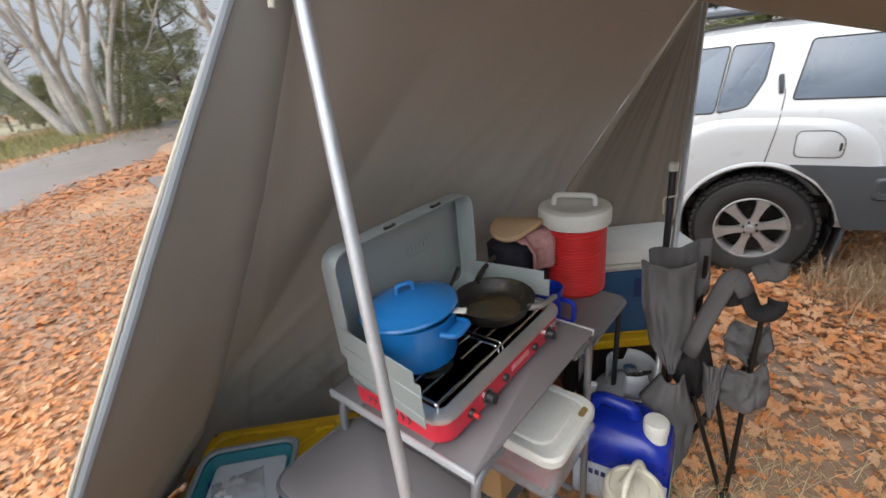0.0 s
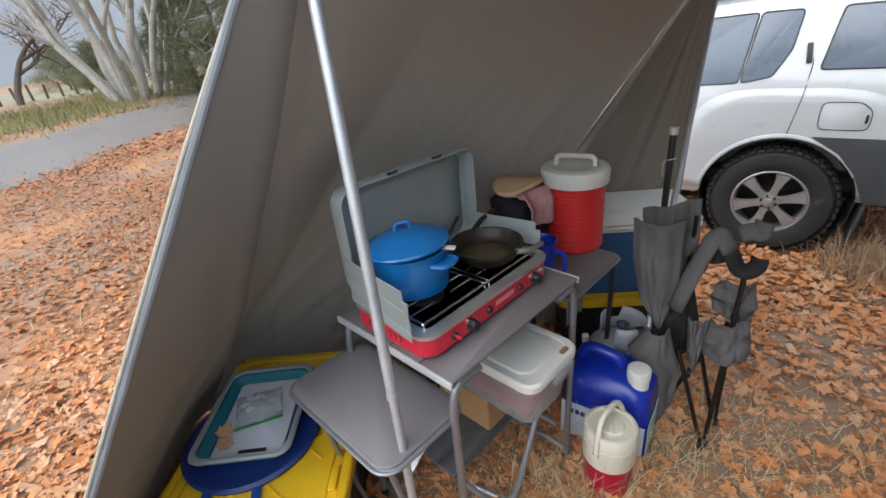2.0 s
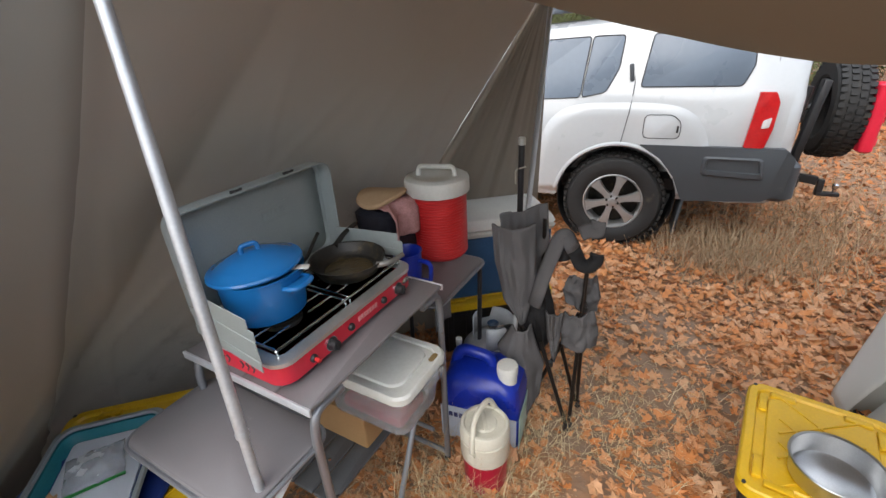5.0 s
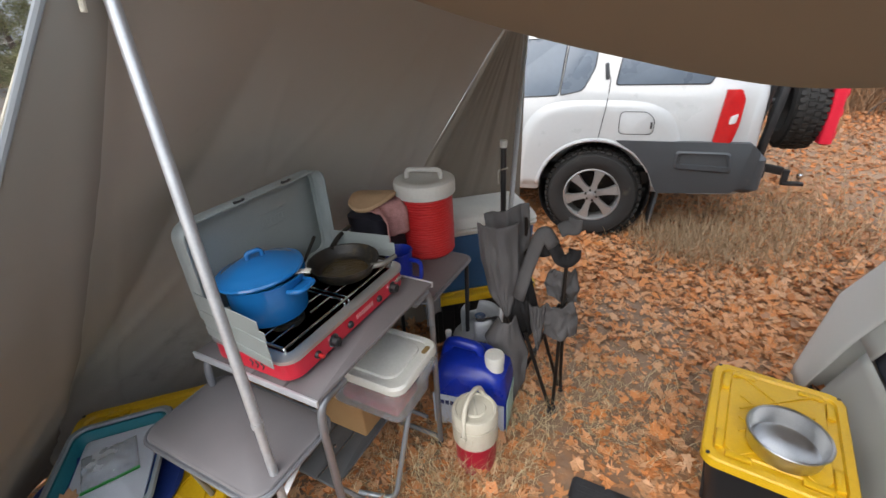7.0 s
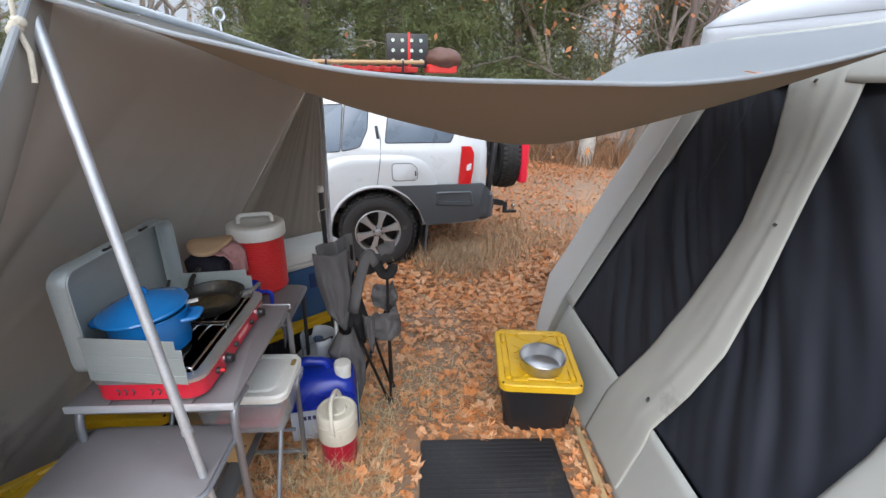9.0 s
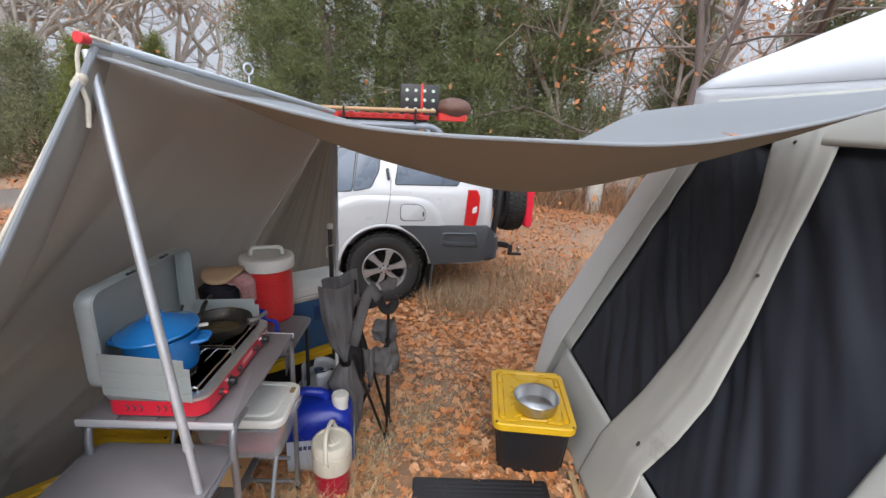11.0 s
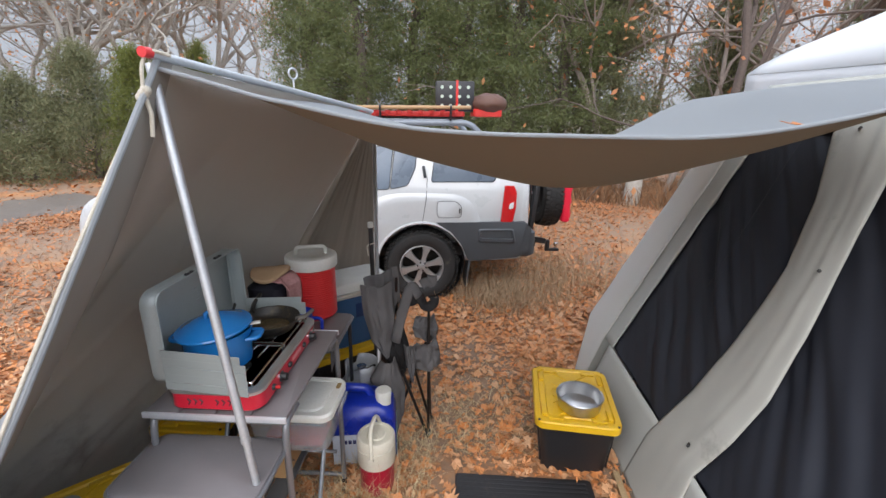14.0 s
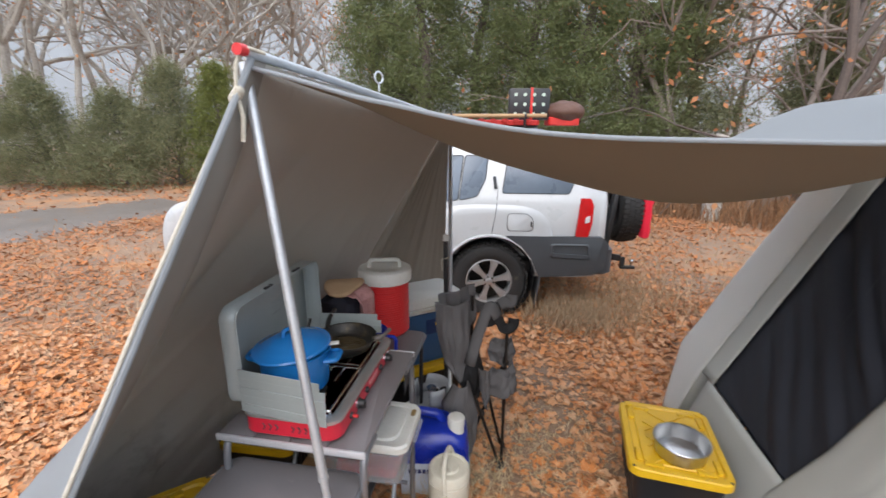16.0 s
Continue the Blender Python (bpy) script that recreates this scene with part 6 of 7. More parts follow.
        rings = [[(r * math.cos(a), y, r * math.sin(a)) for a in [2 * math.pi * k / 64 for k in range(64)]] for r, y in prof]
        loft(bm, rings, cap=False)
        part("tyre", bm, tyre, w, "chunky all-terrain tyre")
        bm = B()
        for k in range(44):
            a = 2 * math.pi * k / 44
            for j, (y, sh) in enumerate(((0.03, 0.0), (0.095, 0.5), (0.165, 0.2), (0.235, 0.7))):
                b = a + sh * 2 * math.pi / 44
                rr = rad + (0.004 if 0 < j < 3 else -0.006)
                box(bm, (rr * math.cos(b), y, rr * math.sin(b)), (0.016, 0.05, 0.034), ry=-math.degrees(b), rz=0, bevel=0)
        part("tread_block", bm, tyre, w)
        if alloy_on:
            bm = B()
            rings = [[(r * math.cos(a), y, r * math.sin(a)) for a in [2 * math.pi * k / 48 for k in range(48)]] for r, y in ((0.228, 0.03), (0.232, 0.012), (0.222, 0.008), (0.21, 0.03), (0.2, 0.16), (0.205, 0.2))]
            loft(bm, rings, cap=False)
            part("rim", bm, alloy, w, "alloy rim lip")
            bm = B()
            rings = [[(r * math.cos(a), y, r * math.sin(a)) for a in [2 * math.pi * k / 32 for k in range(32)]] for r, y in ((0.2, 0.12), (0.02, 0.12))]
            loft(bm, rings)
            part("brake_drum", bm, IRON, w, "dark brake drum")
            for k in range(6):
                a = 2 * math.pi * k / 6 + 0.26
                bm = B()
                c, sn = math.cos(a), math.sin(a)
                def rad_pt(r, off, y):
                    return (r * c - off * sn, y, r * sn + off * c)
                loft(bm, [[rad_pt(r, o * wd, y) for o, y in ((-1, 0.055), (-0.9, y0), (0.9, y0), (1, 0.055))] for r, wd, y0 in ((0.05, 0.026, 0.022), (0.1, 0.024, 0.02), (0.16, 0.032, 0.016), (0.213, 0.05, 0.018))])
                part("spoke", bm, alloy, w)
                bm = B()
                a2 = a + math.pi / 6
                lathe_pts = [[(0.046 * math.cos(a2) + r * math.cos(q), y, 0.046 * math.sin(a2) + r * math.sin(q)) for q in [2 * math.pi * i / 6 for i in range(6)]] for r, y in ((0.009, 0.024), (0.009, 0.006), (0.004, 0.003))]
                loft(bm, lathe_pts)
                part("wheel_nut", bm, IRON, w)
            bm = B()
            rings = [[(r * math.cos(a), y, r * math.sin(a)) for a in [2 * math.pi * k / 24 for k in range(24)]] for r, y in ((0.066, 0.05), (0.064, 0.024), (0.034, 0.018), (0.032, 0.0), (0.024, -0.004))]
            loft(bm, rings)
            part("hub_cap", bm, alloy, w)
        return w
    wheel(pose(0, 0.0, 0.385))
    wheel(pose(-2.7, 0.0, 0.385))
    wheel(pose(0, 1.83, 0.385, 0, 0, 180))
    wheel(pose(-2.7, 1.83, 0.385, 0, 0, 180))
    # spare wheel on a swing-out carrier behind the tailgate
    wheel(pose(1.67, 0.95, 1.0, 0, 0, 90) @ Matrix.Diagonal((1, 0.82, 1, 1)), name="spare_wheel", alloy_on=False)
    bm = B()
    tube(bm, [(1.2, 0.62, 0.55), (1.27, 0.62, 1.2)], 0.03, 8)
    tube(bm, [(1.2, 0.74, 0.55), (1.24, 0.74, 1.05)], 0.022, 8)
    tube(bm, [(1.15, 0.4, 0.58), (1.3, 1.5, 0.58)], 0.03, 8)
    tube(bm, [(1.2, 0.95, 0.6), (1.34, 0.95, 1.0), (1.45, 0.95, 1.0)], 0.03, 8)
    box(bm, (1.18, 0.75, 0.62), (0.12, 0.3, 0.06), bevel=0.008)
    box(bm, (1.29, 0.5, 0.9), (0.05, 0.09, 0.72), ry=6, bevel=0.008)
    box(bm, (1.2, 0.36, 0.56), (0.16, 0.14, 0.1), bevel=0.01)
    part("tyre_carrier", bm, BLACK, t, "black steel spare-tyre carrier")
    can_red = mat("bright_red_can", (0.72, 0.02, 0.05), 0.35, 0, (0.62, 0.015, 0.04), 6, 80, 0.05)
    for y in (0.65, 1.25):
        can = part("fuel_can", rbox(B(), 0.09, 0.17, 0.72, 1.22, 0.03, None, 0.015, 5, 1.71, y), can_red, t, "red fuel can strapped behind the spare wheel")
        for z in (0.8, 0.97, 1.12):
            part("can_rib", box(B(), (1.76, y, z), (0.012, 0.11, 0.06), bevel=0.004), can_red, can)
    # hitch
    bm = B()
    box(bm, (1.2, 0.92, 0.43), (0.3, 0.07, 0.07), bevel=0.006)
    box(bm, (1.46, 0.92, 0.42), (0.26, 0.05, 0.07), ry=10, bevel=0.006)
    box(bm, (1.62, 0.92, 0.34), (0.05, 0.05, 0.14), bevel=0.006)
    box(bm, (1.69, 0.92, 0.285), (0.16, 0.06, 0.03), bevel=0.005)
    box(bm, (1.14, 0.92, 0.45), (0.12, 0.5, 0.1), bevel=0.01)
    hitch = part("tow_hitch", bm, BLACK, t, "black drop tow hitch")
    bm = B()
    lathe(bm, [(0.012, 0), (0.014, 0.03), (0.02, 0.035), (0.027, 0.05), (0.025, 0.068), (0.012, 0.078), (0, 0.08)], 20, (1.73, 0.92, 0.3))
    part("tow_ball", bm, CHROME, hitch, "chrome tow ball")
    # underbody
    bm = B()
    rbox(bm, 4.2, 1.3, 0.4, 0.56, 0.1, None, 0.03, 4, -1.2, 0.92)
    tube(bm, [(0, 0.2, 0.38), (0, 1.65, 0.38)], 0.05, 10)
    part("chassis", bm, BLACK, t, "dark underbody")
    # roof rack
    rack = new("roof_rack")
    rack.parent = t
    bm = B()
    silver = mat("grey_rack_plastic", (0.22, 0.25, 0.28), 0.4, 0.2, (0.18, 0.2, 0.23), 6, 90, 0.05)
    for y in (0.24, 1.6):
        tube(bm, bend([(0.62, y, 1.72), (0.5, y, 1.84), (-1.3, y, 1.84), (-1.45, y, 1.7)], 0.1), 0.03, 10)
    part("rail", bm, silver, rack, "grey roof rail")
    for x in (0.4, -0.1, -0.6, -1.1):
        bm = B()
        box(bm, (x, 0.92, 1.86), (0.06, 1.36, 0.03), bevel=0.008)
        part("crossbar", bm, silver, rack)
    bm = B()
    rbox(bm, 1.3, 1.2, 1.88, 1.9, 0.05, None, 0.005, 4, -0.2, 0.92)
    part("rack_tray", bm, BLACK, rack)
    return t


car()


def roof_load():
    m = pose(2.03, 3.48, 0, 0, 0, -28)
    red = mat("faded_red_plastic", (0.62, 0.03, 0.02), 0.45, 0, (0.5, 0.02, 0.015), 6, 70, 0.08)
    t = thing("traction_board", "red recovery boards strapped flat on the roof rack", "recovery board", m)
    bm = B()
    rbox(bm, 1.1, 0.32, 1.9, 1.95, 0.04, None, 0.008, 5, -0.1, 0.42)
    part("board", bm, red, t)
    for k in range(9):
        bm = B()
        box(bm, (-0.55 + 0.11 * k, 0.255, 1.94), (0.05, 0.03, 0.04), bevel=0.006)
        part("stud", bm, red, t)
    c = thing("black_crate", "black tray with rows of pale round holes on the roof rack", "crate", m)
    bm = B()
    box(bm, (0.36, 0.45, 2.1), (0.4, 0.1, 0.3), ry=0, bevel=0.012)
    part("tray", bm, BLACK, c)
    pale = mat("pale_green_disc", (0.5, 0.6, 0.5), 0.5)
    for i in range(4):
        for j in range(3):
            bm = B()
            tube(bm, [(0.225 + 0.09 * i, 0.398, 2.01 + 0.09 * j), (0.225 + 0.09 * i, 0.396, 2.01 + 0.09 * j)], 0.017, 14)
            part("disc", bm, pale, c)
    bm = B()
    box(bm, (0.38, 0.45, 2.105), (0.025, 0.108, 0.308), bevel=0.004)
    part("strap", bm, red, c, "red tie-down strap")
    s = thing("roof_bag", "brown duffel and red can at the back of the roof rack", "bag", m)
    bm = B()
    bmesh.ops.create_icosphere(bm, subdivisions=4, radius=1)
    for v in bm.verts:
        v.co = Vector((v.co.x * 0.2 + 0.72, v.co.y * 0.22 + 0.5, v.co.z * 0.11 + 2.03 + 0.015 * noise.noise(v.co * 4)))
    part("duffel", bm, mat("brown_leather", (0.12, 0.055, 0.035), 0.6, 0, (0.08, 0.035, 0.022), 8, 120, 0.3), s)
    bm = B()
    rbox(bm, 0.3, 0.3, 1.9, 1.98, 0.03, None, 0.01, 4, 0.7, 0.5)
    part("base", bm, red, s, "red plastic base")
    p = thing("shovel", "wooden-handled shovel tied along the roof rack", "shovel", m)
    bm = B()
    tube(bm, [(0.5, 0.2, 1.99), (-0.8, 0.22, 1.98)], 0.018, 10)
    part("shaft", bm, mat("worn_ash_wood", (0.42, 0.26, 0.13), 0.6, 0, (0.33, 0.2, 0.1), 5, 90, 0.2), p)
    bm = B()
    sheet(bm, lambda u, v: Vector((-0.8 - 0.28 * u, 0.22 + (v - 0.5) * 0.2 * (1 - 0.5 * u * u), 1.98 + 0.03 * (2 * v - 1) ** 2)), 8, 8)
    thicken(part("blade", bm, STEEL, p), 0.004)
    for x in (0.3, -0.4):
        bm = B()
        tube(bm, bend([(x, 0.2, 1.86), (x, 0.17, 2.0), (x, 0.24, 2.0), (x, 0.24, 1.86)], 0.02), 0.01, 8)
        part("clamp", bm, BLACK, p, "black mounting clamp")


roof_load()


# ---- trees and distance ----
PALE_BARK = mat("white_sycamore_bark", (0.5, 0.47, 0.42), 0.85, 0, (0.3, 0.27, 0.23), 1.3, 14, 0.4, 0.4, dirt=(0.2, 0.16, 0.12), dirt_scale=1.6, dirt_at=0.56)
DARK_BARK = mat("dark_wet_bark", (0.13, 0.1, 0.085), 0.9, 0, (0.075, 0.06, 0.052), 3, 30, 0.7)
GREY_BARK = mat("grey_brown_bark", (0.3, 0.25, 0.215), 0.9, 0, (0.19, 0.155, 0.13), 3, 30, 0.6)
RUST = palette("rust_oak_leaf", [(0.39, 0.15, 0.068), (0.51, 0.24, 0.12), (0.3, 0.128, 0.075), (0.6, 0.3, 0.135)], 0.8, through_light=0.25)
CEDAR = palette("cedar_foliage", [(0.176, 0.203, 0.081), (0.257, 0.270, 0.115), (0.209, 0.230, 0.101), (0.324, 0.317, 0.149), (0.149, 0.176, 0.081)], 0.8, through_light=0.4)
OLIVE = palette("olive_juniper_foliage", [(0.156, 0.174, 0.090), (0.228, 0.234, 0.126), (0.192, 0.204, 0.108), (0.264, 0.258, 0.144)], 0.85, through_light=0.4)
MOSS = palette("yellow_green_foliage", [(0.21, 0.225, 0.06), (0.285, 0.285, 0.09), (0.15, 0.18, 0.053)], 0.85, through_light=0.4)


def limbs(bm, start, heading, length, radius, depth, r, tips, spread=0.6, droop=0.0, sides=6):
    """A bent limb and its side branches; the ends go into tips."""
    pts, d, p = [start], heading.normalized(), start
    n = 5 if depth > 1 else 3
    for k in range(n):
        d = (d + Vector((r.normal(0, 0.16), r.normal(0, 0.16), r.normal(0.03, 0.12) - droop))).normalized()
        p = p + d * (length / n)
        pts.append(p)
    tube(bm, pts, radius, sides if depth > 1 else 4, max(radius * 0.45, 0.003), cap=False)
    if depth == 0:
        tips.append((pts[-1], d))
        return
    for k in range(int(r.integers(2, 4)) + (1 if depth > 2 else 0)):
        i = int(r.integers(2, n + 1))
        q = Vector((r.normal(0, 1), r.normal(0, 1), r.normal(0.25, 0.7))).normalized()
        limbs(bm, pts[i], (d + q * spread * 1.5), length * r.uniform(0.5, 0.78), radius * (0.62 - 0.05 * (n - i)), depth - 1, r, tips, spread, droop, sides)


def foliage(name, pts, size, material, parent, r, per=1, aspect=0.55, hang=0.0):
    """Many small pointed leaves, each its own island."""
    count = len(pts) * per
    base = np.repeat(np.array(pts), per, 0)
    dirs = r.normal(0, 1, (count, 3))
    dirs[:, 2] -= hang
    dirs /= np.linalg.norm(dirs, axis=1)[:, None]
    side = np.cross(dirs, r.normal(0, 1, (count, 3)))
    side /= np.linalg.norm(side, axis=1)[:, None] + 1e-6
    L = r.uniform(size[0], size[1], count)[:, None]
    base = base + r.normal(0, size[1] * 0.5, (count, 3)) * (per > 1)
    a, b, c = base, base + dirs * L * 0.55 + side * L * aspect * 0.5, base + dirs * L
    e = base + dirs * L * 0.55 - side * L * aspect * 0.5
    vs = np.stack([a, b, c, e], 1).reshape(-1, 3)
    o = np.arange(count)[:, None] * 4
    me = bpy.data.meshes.new(name)
    me.from_pydata(vs.tolist(), [], (o + np.array([[0, 1, 2, 3]])).tolist())
    me.materials.append(material)
    return part(name, me, material, parent)


def bare_tree(m, label, height, seed, bark, trunks=1, depth=4, leaves=0, lean=0.25, girth=0.16, leaf_mat=None, spread=0.6):
    r = np.random.default_rng(seed)
    t = thing("bare_tree", label, "tree", m, "bare trees")
    tips = []
    for k in range(trunks):
        bm = B()
        a = 6.283 * k / max(1, trunks) + r.uniform(0, 1)
        out = lean * r.uniform(0.3, 1.3) if trunks > 1 else lean * r.uniform(0, 0.6)
        o = Vector((math.cos(a), math.sin(a), 0)) * (0.35 * trunks ** 0.5 if trunks > 1 else 0)
        limbs(bm, o + Vector((0, 0, -0.1)), Vector((math.cos(a) * out, math.sin(a) * out, 1)), height * r.uniform(0.42, 0.6), girth * r.uniform(0.7, 1.1), depth, r, tips, spread, 0, 8)
        part("trunk", bm, bark, t)
    if leaves:
        pts = [p + Vector(r.normal(0, 0.25, 3)) for p, d in tips for _ in range(leaves)]
        foliage("crown", [tuple(p) for p in pts], (0.09, 0.2), leaf_mat or RUST, t, r)
    return t


def cedar(m, label, height, width, seed, material, sprays=260, bottom=0.06, size=(0.1, 0.24), name="cedar_tree"):
    """An evergreen of drooping sprays round a hidden trunk, with gaps and an uneven edge."""
    r = np.random.default_rng(seed)
    t = thing(name, label, "tree", m, "evergreen trees")
    bm = B()
    tips = []
    tube(bm, [Vector((r.normal(0, 0.04) * k, r.normal(0, 0.04) * k, -0.1 + (height * 0.92 + 0.1) * k / 7)) for k in range(8)], 0.035 * height ** 0.8, 8, 0.015)
    pts = []
    lobes = [(r.uniform(0, 6.283), r.uniform(0.1, 0.95), r.uniform(0.7, 1.25)) for _ in range(9)]
    for k in range(sprays):
        h = bottom + (1 - bottom) * r.random() ** 0.85
        a = r.uniform(0, 6.283)
        bulge = 1.0
        for la, lh, ls in lobes:
            da = abs((a - la + math.pi) % (2 * math.pi) - math.pi)
            bulge += (ls - 0.95) * math.exp(-(da / 0.7) ** 2 - ((h - lh) / 0.18) ** 2)
        reach = width / 2 * bulge * (1.05 - h) ** 0.65 * r.uniform(0.55, 1.1)
        z0 = h * height
        end = Vector((math.cos(a) * reach, math.sin(a) * reach, z0 + reach * r.uniform(-0.15, 0.3)))
        base = Vector((0, 0, z0 - reach * 0.15))
        mid = lerp(base, end, 0.55) + Vector((0, 0, 0.12 * reach))
        if k % 3 == 0:
            tube(bm, [base, mid, end], 0.018, 4, 0.004, cap=False)
        n = int(14 + 16 * reach)
        for q in range(n):
            f = 0.35 + 0.65 * r.random() ** 0.7
            p = lerp(lerp(base, mid, f), lerp(mid, end, f), f)
            pts.append((p.x + r.normal(0, 0.13), p.y + r.normal(0, 0.13), p.z + r.normal(-0.06, 0.14)))
    part("trunk", bm, DARK_BARK, t)
    foliage("crown", pts, (size[0] * 0.45, size[1] * 0.6), material, t, r, 5, 0.2, 0.5)
    return t


def polar(az, d, turn=0):
    """A spot that many degrees right of the y axis and d metres off the camp."""
    return pose(d * math.sin(radians(az)), d * math.cos(radians(az)), 0, 0, 0, turn)


# behind the dirt road
bare_tree(polar(-41.5, 30), "white-barked sycamore of many trunks behind the dirt road", 17, 11, PALE_BARK, 8, 4, 1, 0.42, 0.24, spread=0.5)
bare_tree(polar(-39.5, 31), "white-barked leafless sycamore beside the road", 15, 12, PALE_BARK, 4, 4, 0, 0.25, 0.2)
bare_tree(pose(-20.6, 22.4, 0, 0, -24, 0), "pale sycamore trunk leaning over the road", 17, 13, PALE_BARK, 1, 4, 2, 0.1, 0.3)
bare_tree(polar(-51, 42), "dark leafless tree beyond the fence", 9, 14, DARK_BARK, 1, 5, 1, 0.3, 0.22, spread=0.75)
bare_tree(polar(-57.5, 28), "dark leafless tree with a few rust leaves", 12, 15, DARK_BARK, 1, 5, 1, 0.3, 0.2, spread=0.7)
bare_tree(polar(-63, 30), "dark leafless tree with a few rust leaves", 12, 16, DARK_BARK, 1, 5, 1, 0.3, 0.2, spread=0.7)
for az, d, h, w, sd in ((-44, 44, 3.6, 6, 1), (-38, 33, 4.5, 4, 2), (-36, 30, 6, 5, 3), (-47, 60, 4, 8, 4), (-33, 28, 7, 6, 5)):
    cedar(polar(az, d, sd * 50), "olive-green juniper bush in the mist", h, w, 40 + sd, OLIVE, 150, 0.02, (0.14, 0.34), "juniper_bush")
# left of the shelter
for az, d, h, w, sd, mt_ in ((-11, 17.5, 2.9, 3.6, 1, OLIVE), (-6, 16.5, 3.7, 3.8, 2, OLIVE), (-1.5, 15.5, 3.6, 2.6, 3, MOSS), (-17, 19, 3.2, 4.0, 4, OLIVE), (4.5, 22, 4.6, 2.4, 5, MOSS), (-22, 22, 3.6, 4.5, 6, OLIVE)):
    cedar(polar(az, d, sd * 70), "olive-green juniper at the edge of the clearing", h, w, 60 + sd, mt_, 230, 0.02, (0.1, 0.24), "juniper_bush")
for az, d, h, sd, lv in ((-15, 25, 15, 21, 2), (-10, 28, 17, 22, 1), (-4, 24, 16, 23, 1), (1.5, 27, 15, 24, 2), (-20, 27, 15, 25, 2), (7, 30, 13, 26, 2)):
    bare_tree(polar(az, d, sd), "white-limbed bare sycamore with scattered rust leaves", h, sd, PALE_BARK, 2, 5, lv, 0.35, 0.22)
# behind the car
for az, d, h, w, sd, mt_ in ((16.5, 14.5, 8.0, 3.6, 1, CEDAR), (22, 13, 9.5, 4.2, 2, CEDAR), (28.5, 13.8, 10, 4.4, 3, CEDAR), (35, 13.2, 9, 3.8, 4, CEDAR), (41, 12.4, 9, 3.8, 9, CEDAR), (47, 12.8, 9.5, 4.0, 5, CEDAR), (53, 13.6, 8, 3.2, 6, OLIVE), (64, 15, 6.5, 3, 7, OLIVE), (77, 14, 7, 4, 8, OLIVE)):
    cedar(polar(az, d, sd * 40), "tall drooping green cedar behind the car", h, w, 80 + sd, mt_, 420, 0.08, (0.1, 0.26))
for az, d, h, sd, lv, bk in ((44, 16, 9, 31, 2, GREY_BARK), (52, 15.5, 9, 32, 4, GREY_BARK), (57.5, 12.5, 9, 33, 3, GREY_BARK), (61, 13, 10, 34, 5, GREY_BARK), (66, 11, 9, 35, 2, DARK_BARK), (71, 14, 10, 36, 5, GREY_BARK), (80, 13, 10, 37, 4, GREY_BARK), (47, 17, 11, 38, 6, GREY_BARK), (55, 18, 11, 39, 6, GREY_BARK), (64, 18, 11, 40, 6, GREY_BARK), (37, 18, 11, 41, 5, GREY_BARK), (22, 20, 11, 42, 5, GREY_BARK), (29, 19, 11, 43, 5, GREY_BARK)):
    bare_tree(polar(az, d, sd * 30), "brown oak with dark crooked limbs and rust leaves", h, sd, bk, 2 if sd % 2 else 1, 4, lv, 0.5, 0.11, spread=0.75)
bm = B()
tube(bm, [(0, 0, -0.1), (0.05, 0, 0.5), (0.02, 0.03, 1.6), (0.06, 0, 1.75)], 0.2, 12, 0.15)
st = tagged(part("tree_stump", bm, PALE_BARK), "pale broken tree trunk at the wood's edge", "tree trunk")
st.matrix_world = polar(56.5, 10.8)
# undergrowth at the wood's edge
def wood_edge():
    az, d = rng.uniform(36, 84), rng.uniform(10.2, 13.5)
    return d * math.sin(radians(az)), d * math.cos(radians(az))


scatter_blades("undergrowth", "brown and straw undergrowth at the foot of the trees", 5000, wood_edge, (0.2, 0.8), 0.025, (0.1, 0.6), BRUSH)
# more oaks and sycamores further back in the mist
oaks = [o for o in scene.objects if o.name.startswith("bare_tree") and not o.parent]
for k in range(26):
    az = -24 + 4.6 * k + 2.2 * math.sin(k * 2.7)
    copy_thing(oaks[(6 + k % 6) if az < 12 else (len(oaks) - 1 - k % 6)], polar(az, 27 + 7 * ((k * 0.618) % 1), k * 77))
# the wood goes on round the camp
src = [o for o in scene.objects if o.name.startswith("cedar_tree") and not o.parent][:3]
for k, az in enumerate((100, 118, 136, 154, 172, 190, 210, 232, 255, 278)):
    copy_thing(src[k % 3], polar(az, 46 + 4 * (k % 3), k * 47))


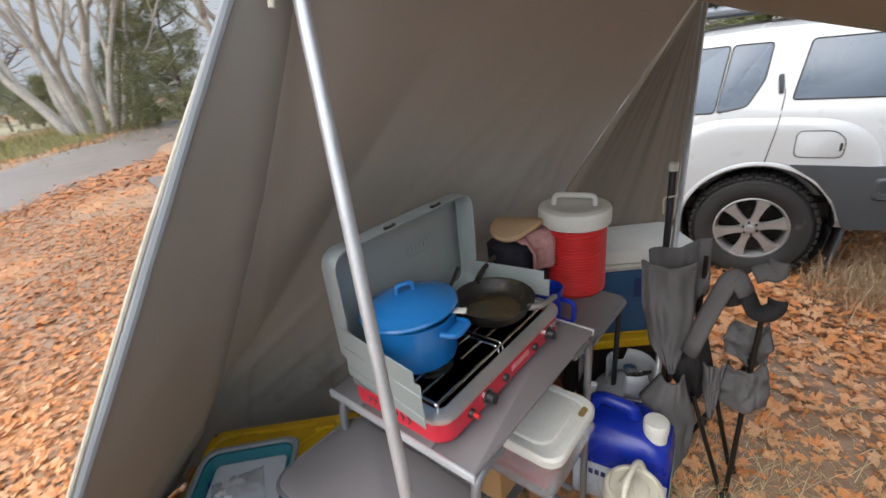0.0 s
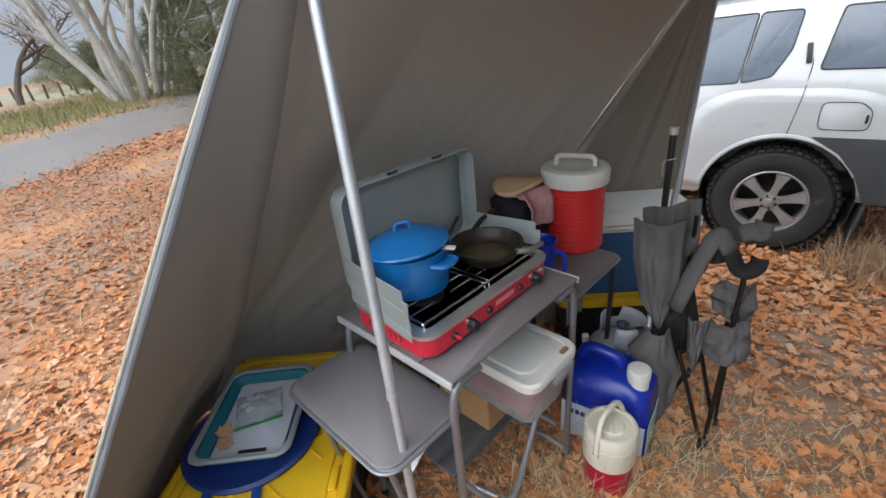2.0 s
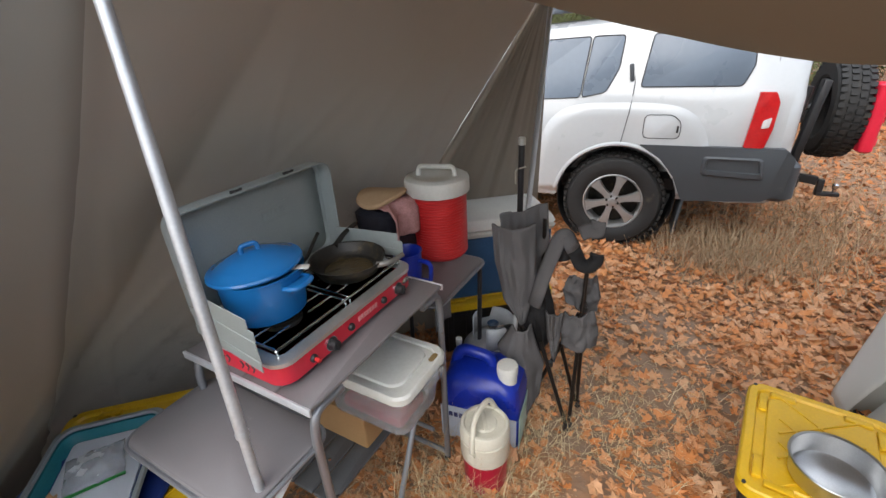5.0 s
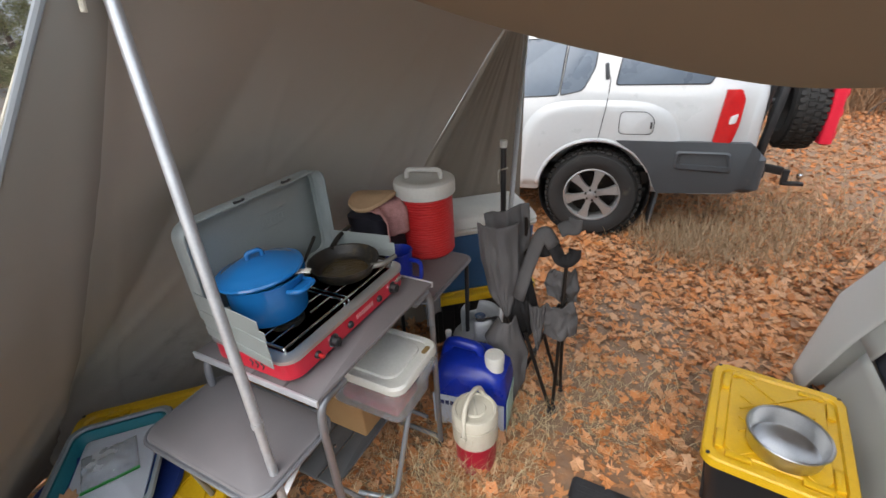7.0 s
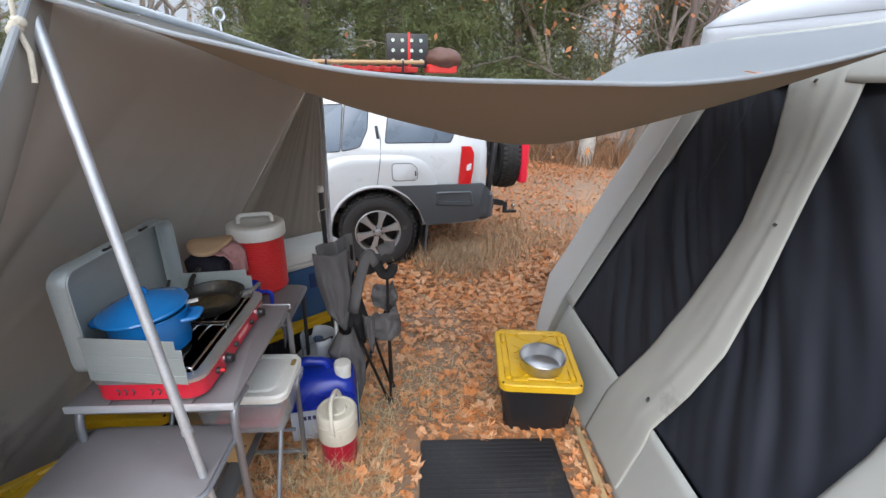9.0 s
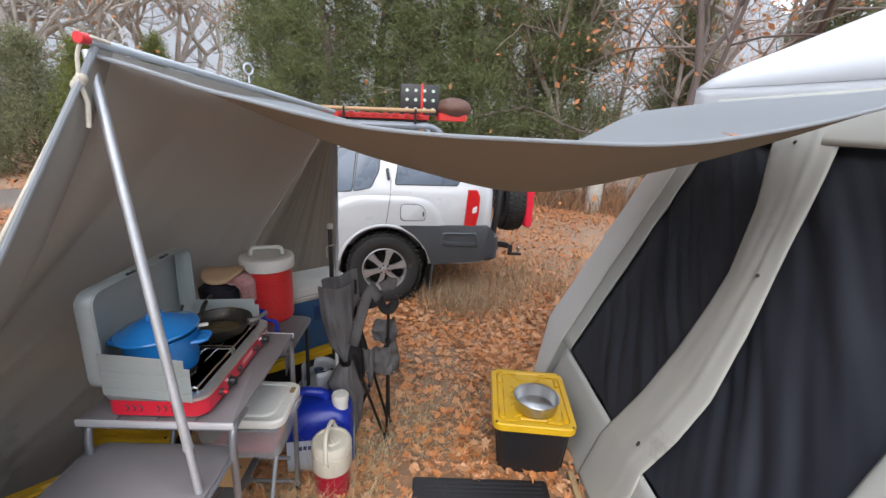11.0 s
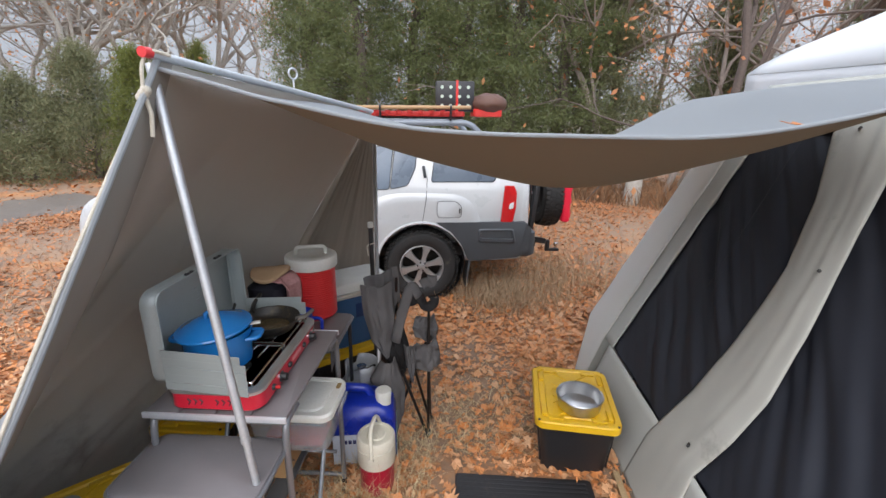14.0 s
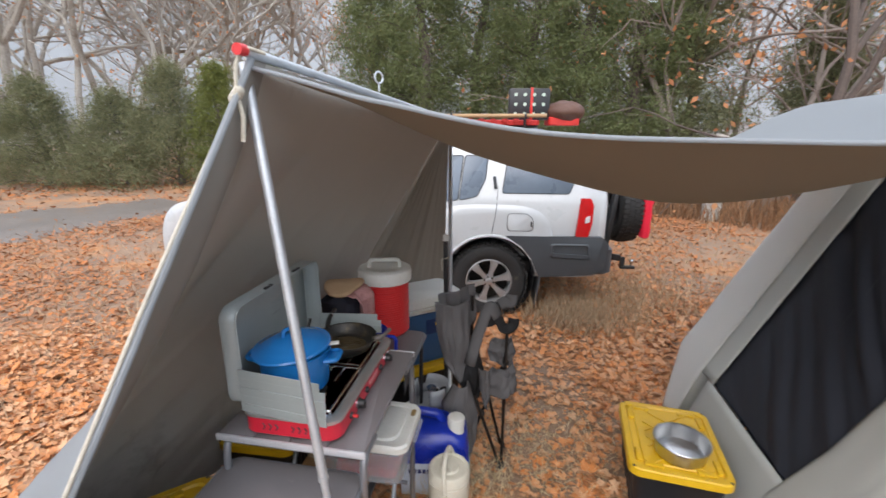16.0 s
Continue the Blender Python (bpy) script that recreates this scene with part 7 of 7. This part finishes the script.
# ---- shed and fence by the road ----
RUSTY = mat("grey_corrugated_roof", (0.4, 0.41, 0.43), 0.5, 0.3, (0.3, 0.3, 0.32), 3, 30, 0.2, dirt=(0.22, 0.16, 0.12), dirt_scale=2, dirt_at=0.6)
POST = mat("weathered_brown_timber", (0.13, 0.085, 0.06), 0.9, 0, (0.08, 0.055, 0.042), 4, 50, 0.4)
shed = thing("open_shed", "open timber shed with a sloping tin roof", "shed", pose(-29.5, 17.2, 0, 0, 0, 35))
for x in (-3.5, -1.2, 1.2, 3.5):
    for y, h in ((-1.2, 2.7), (1.2, 2.3)):
        bm = B()
        box(bm, (x, y, h / 2 - 0.1), (0.16, 0.16, h), ry=rng.uniform(-3, 3), bevel=0.01)
        part("post", bm, POST, shed)
for y in (-1.2, 1.2):
    for z in (0.6, 1.2):
        bm = B()
        box(bm, (0, y, z), (7.2, 0.05, 0.12), bevel=0.005)
        part("rail", bm, POST, shed)
bm = B()
sheet(bm, lambda u, v: Vector((-4.2 + 8.4 * u, -1.8 + 3.6 * v, 2.78 - 0.62 * v + 0.03 * math.sin(u * 200))), 120, 3)
thicken(part("roof", bm, RUSTY, shed, "grey tin roof"), 0.05)
for k in range(14):
    az, d = -53.5 + 1.15 * k, 44 + 0.5 * k
    bm = B()
    h = rng.uniform(1.1, 1.5)
    box(bm, (0, 0, h / 2 - 0.1), (0.13, 0.13, h), rx=rng.uniform(-6, 6), ry=rng.uniform(-8, 8), bevel=0.01)
    ob = part("fence_post", bm, POST)
    ob.matrix_world = polar(az, d)
    tagged(ob, "weathered leaning timber fence post in the meadow", "fence post", "fence posts by the meadow")


# ---- hills and woods, haze painted into their colours ----
HILL = mat("haze_toned_hills", (0.3, 0.32, 0.335), 1.0, 0, (0.265, 0.28, 0.29), 0.02, 0.2, 0.0, spec=0.0)
WOODED = mat("haze_toned_woods", (0.26, 0.225, 0.205), 1.0, 0, (0.2, 0.175, 0.16), 0.06, 0.6, 0.0, spec=0.0)


def hills(name, material, radius, low, high, seed, label, a0=-180, a1=180):
    bm = B()
    def place(u, v):
        a = radians(a0 + (a1 - a0) * u)
        h = low + (high - low) * (0.5 + 0.5 * noise.noise((math.cos(a) * 3, math.sin(a) * 3, seed))) + 0.1 * high * noise.noise((math.cos(a) * 24, math.sin(a) * 24, seed))
        h *= 0.3 + 0.7 * max(0.0, math.cos(a)) ** 0.4
        return Vector((math.sin(a) * (radius + 40 * v), math.cos(a) * (radius + 40 * v), -2 + h * math.sin(v * math.pi / 2)))
    return structure(name, sheet(bm, place, 240, 6), material, label, "hills")


hills("backdrop_hills", HILL, 170, 44, 74, 3, "distant hills coloured blue-grey for the haze")
hills("backdrop_woods", WOODED, 48, 3.0, 7.5, 6, "brown woodland behind the clearing, coloured pale for the haze", -28, 200)
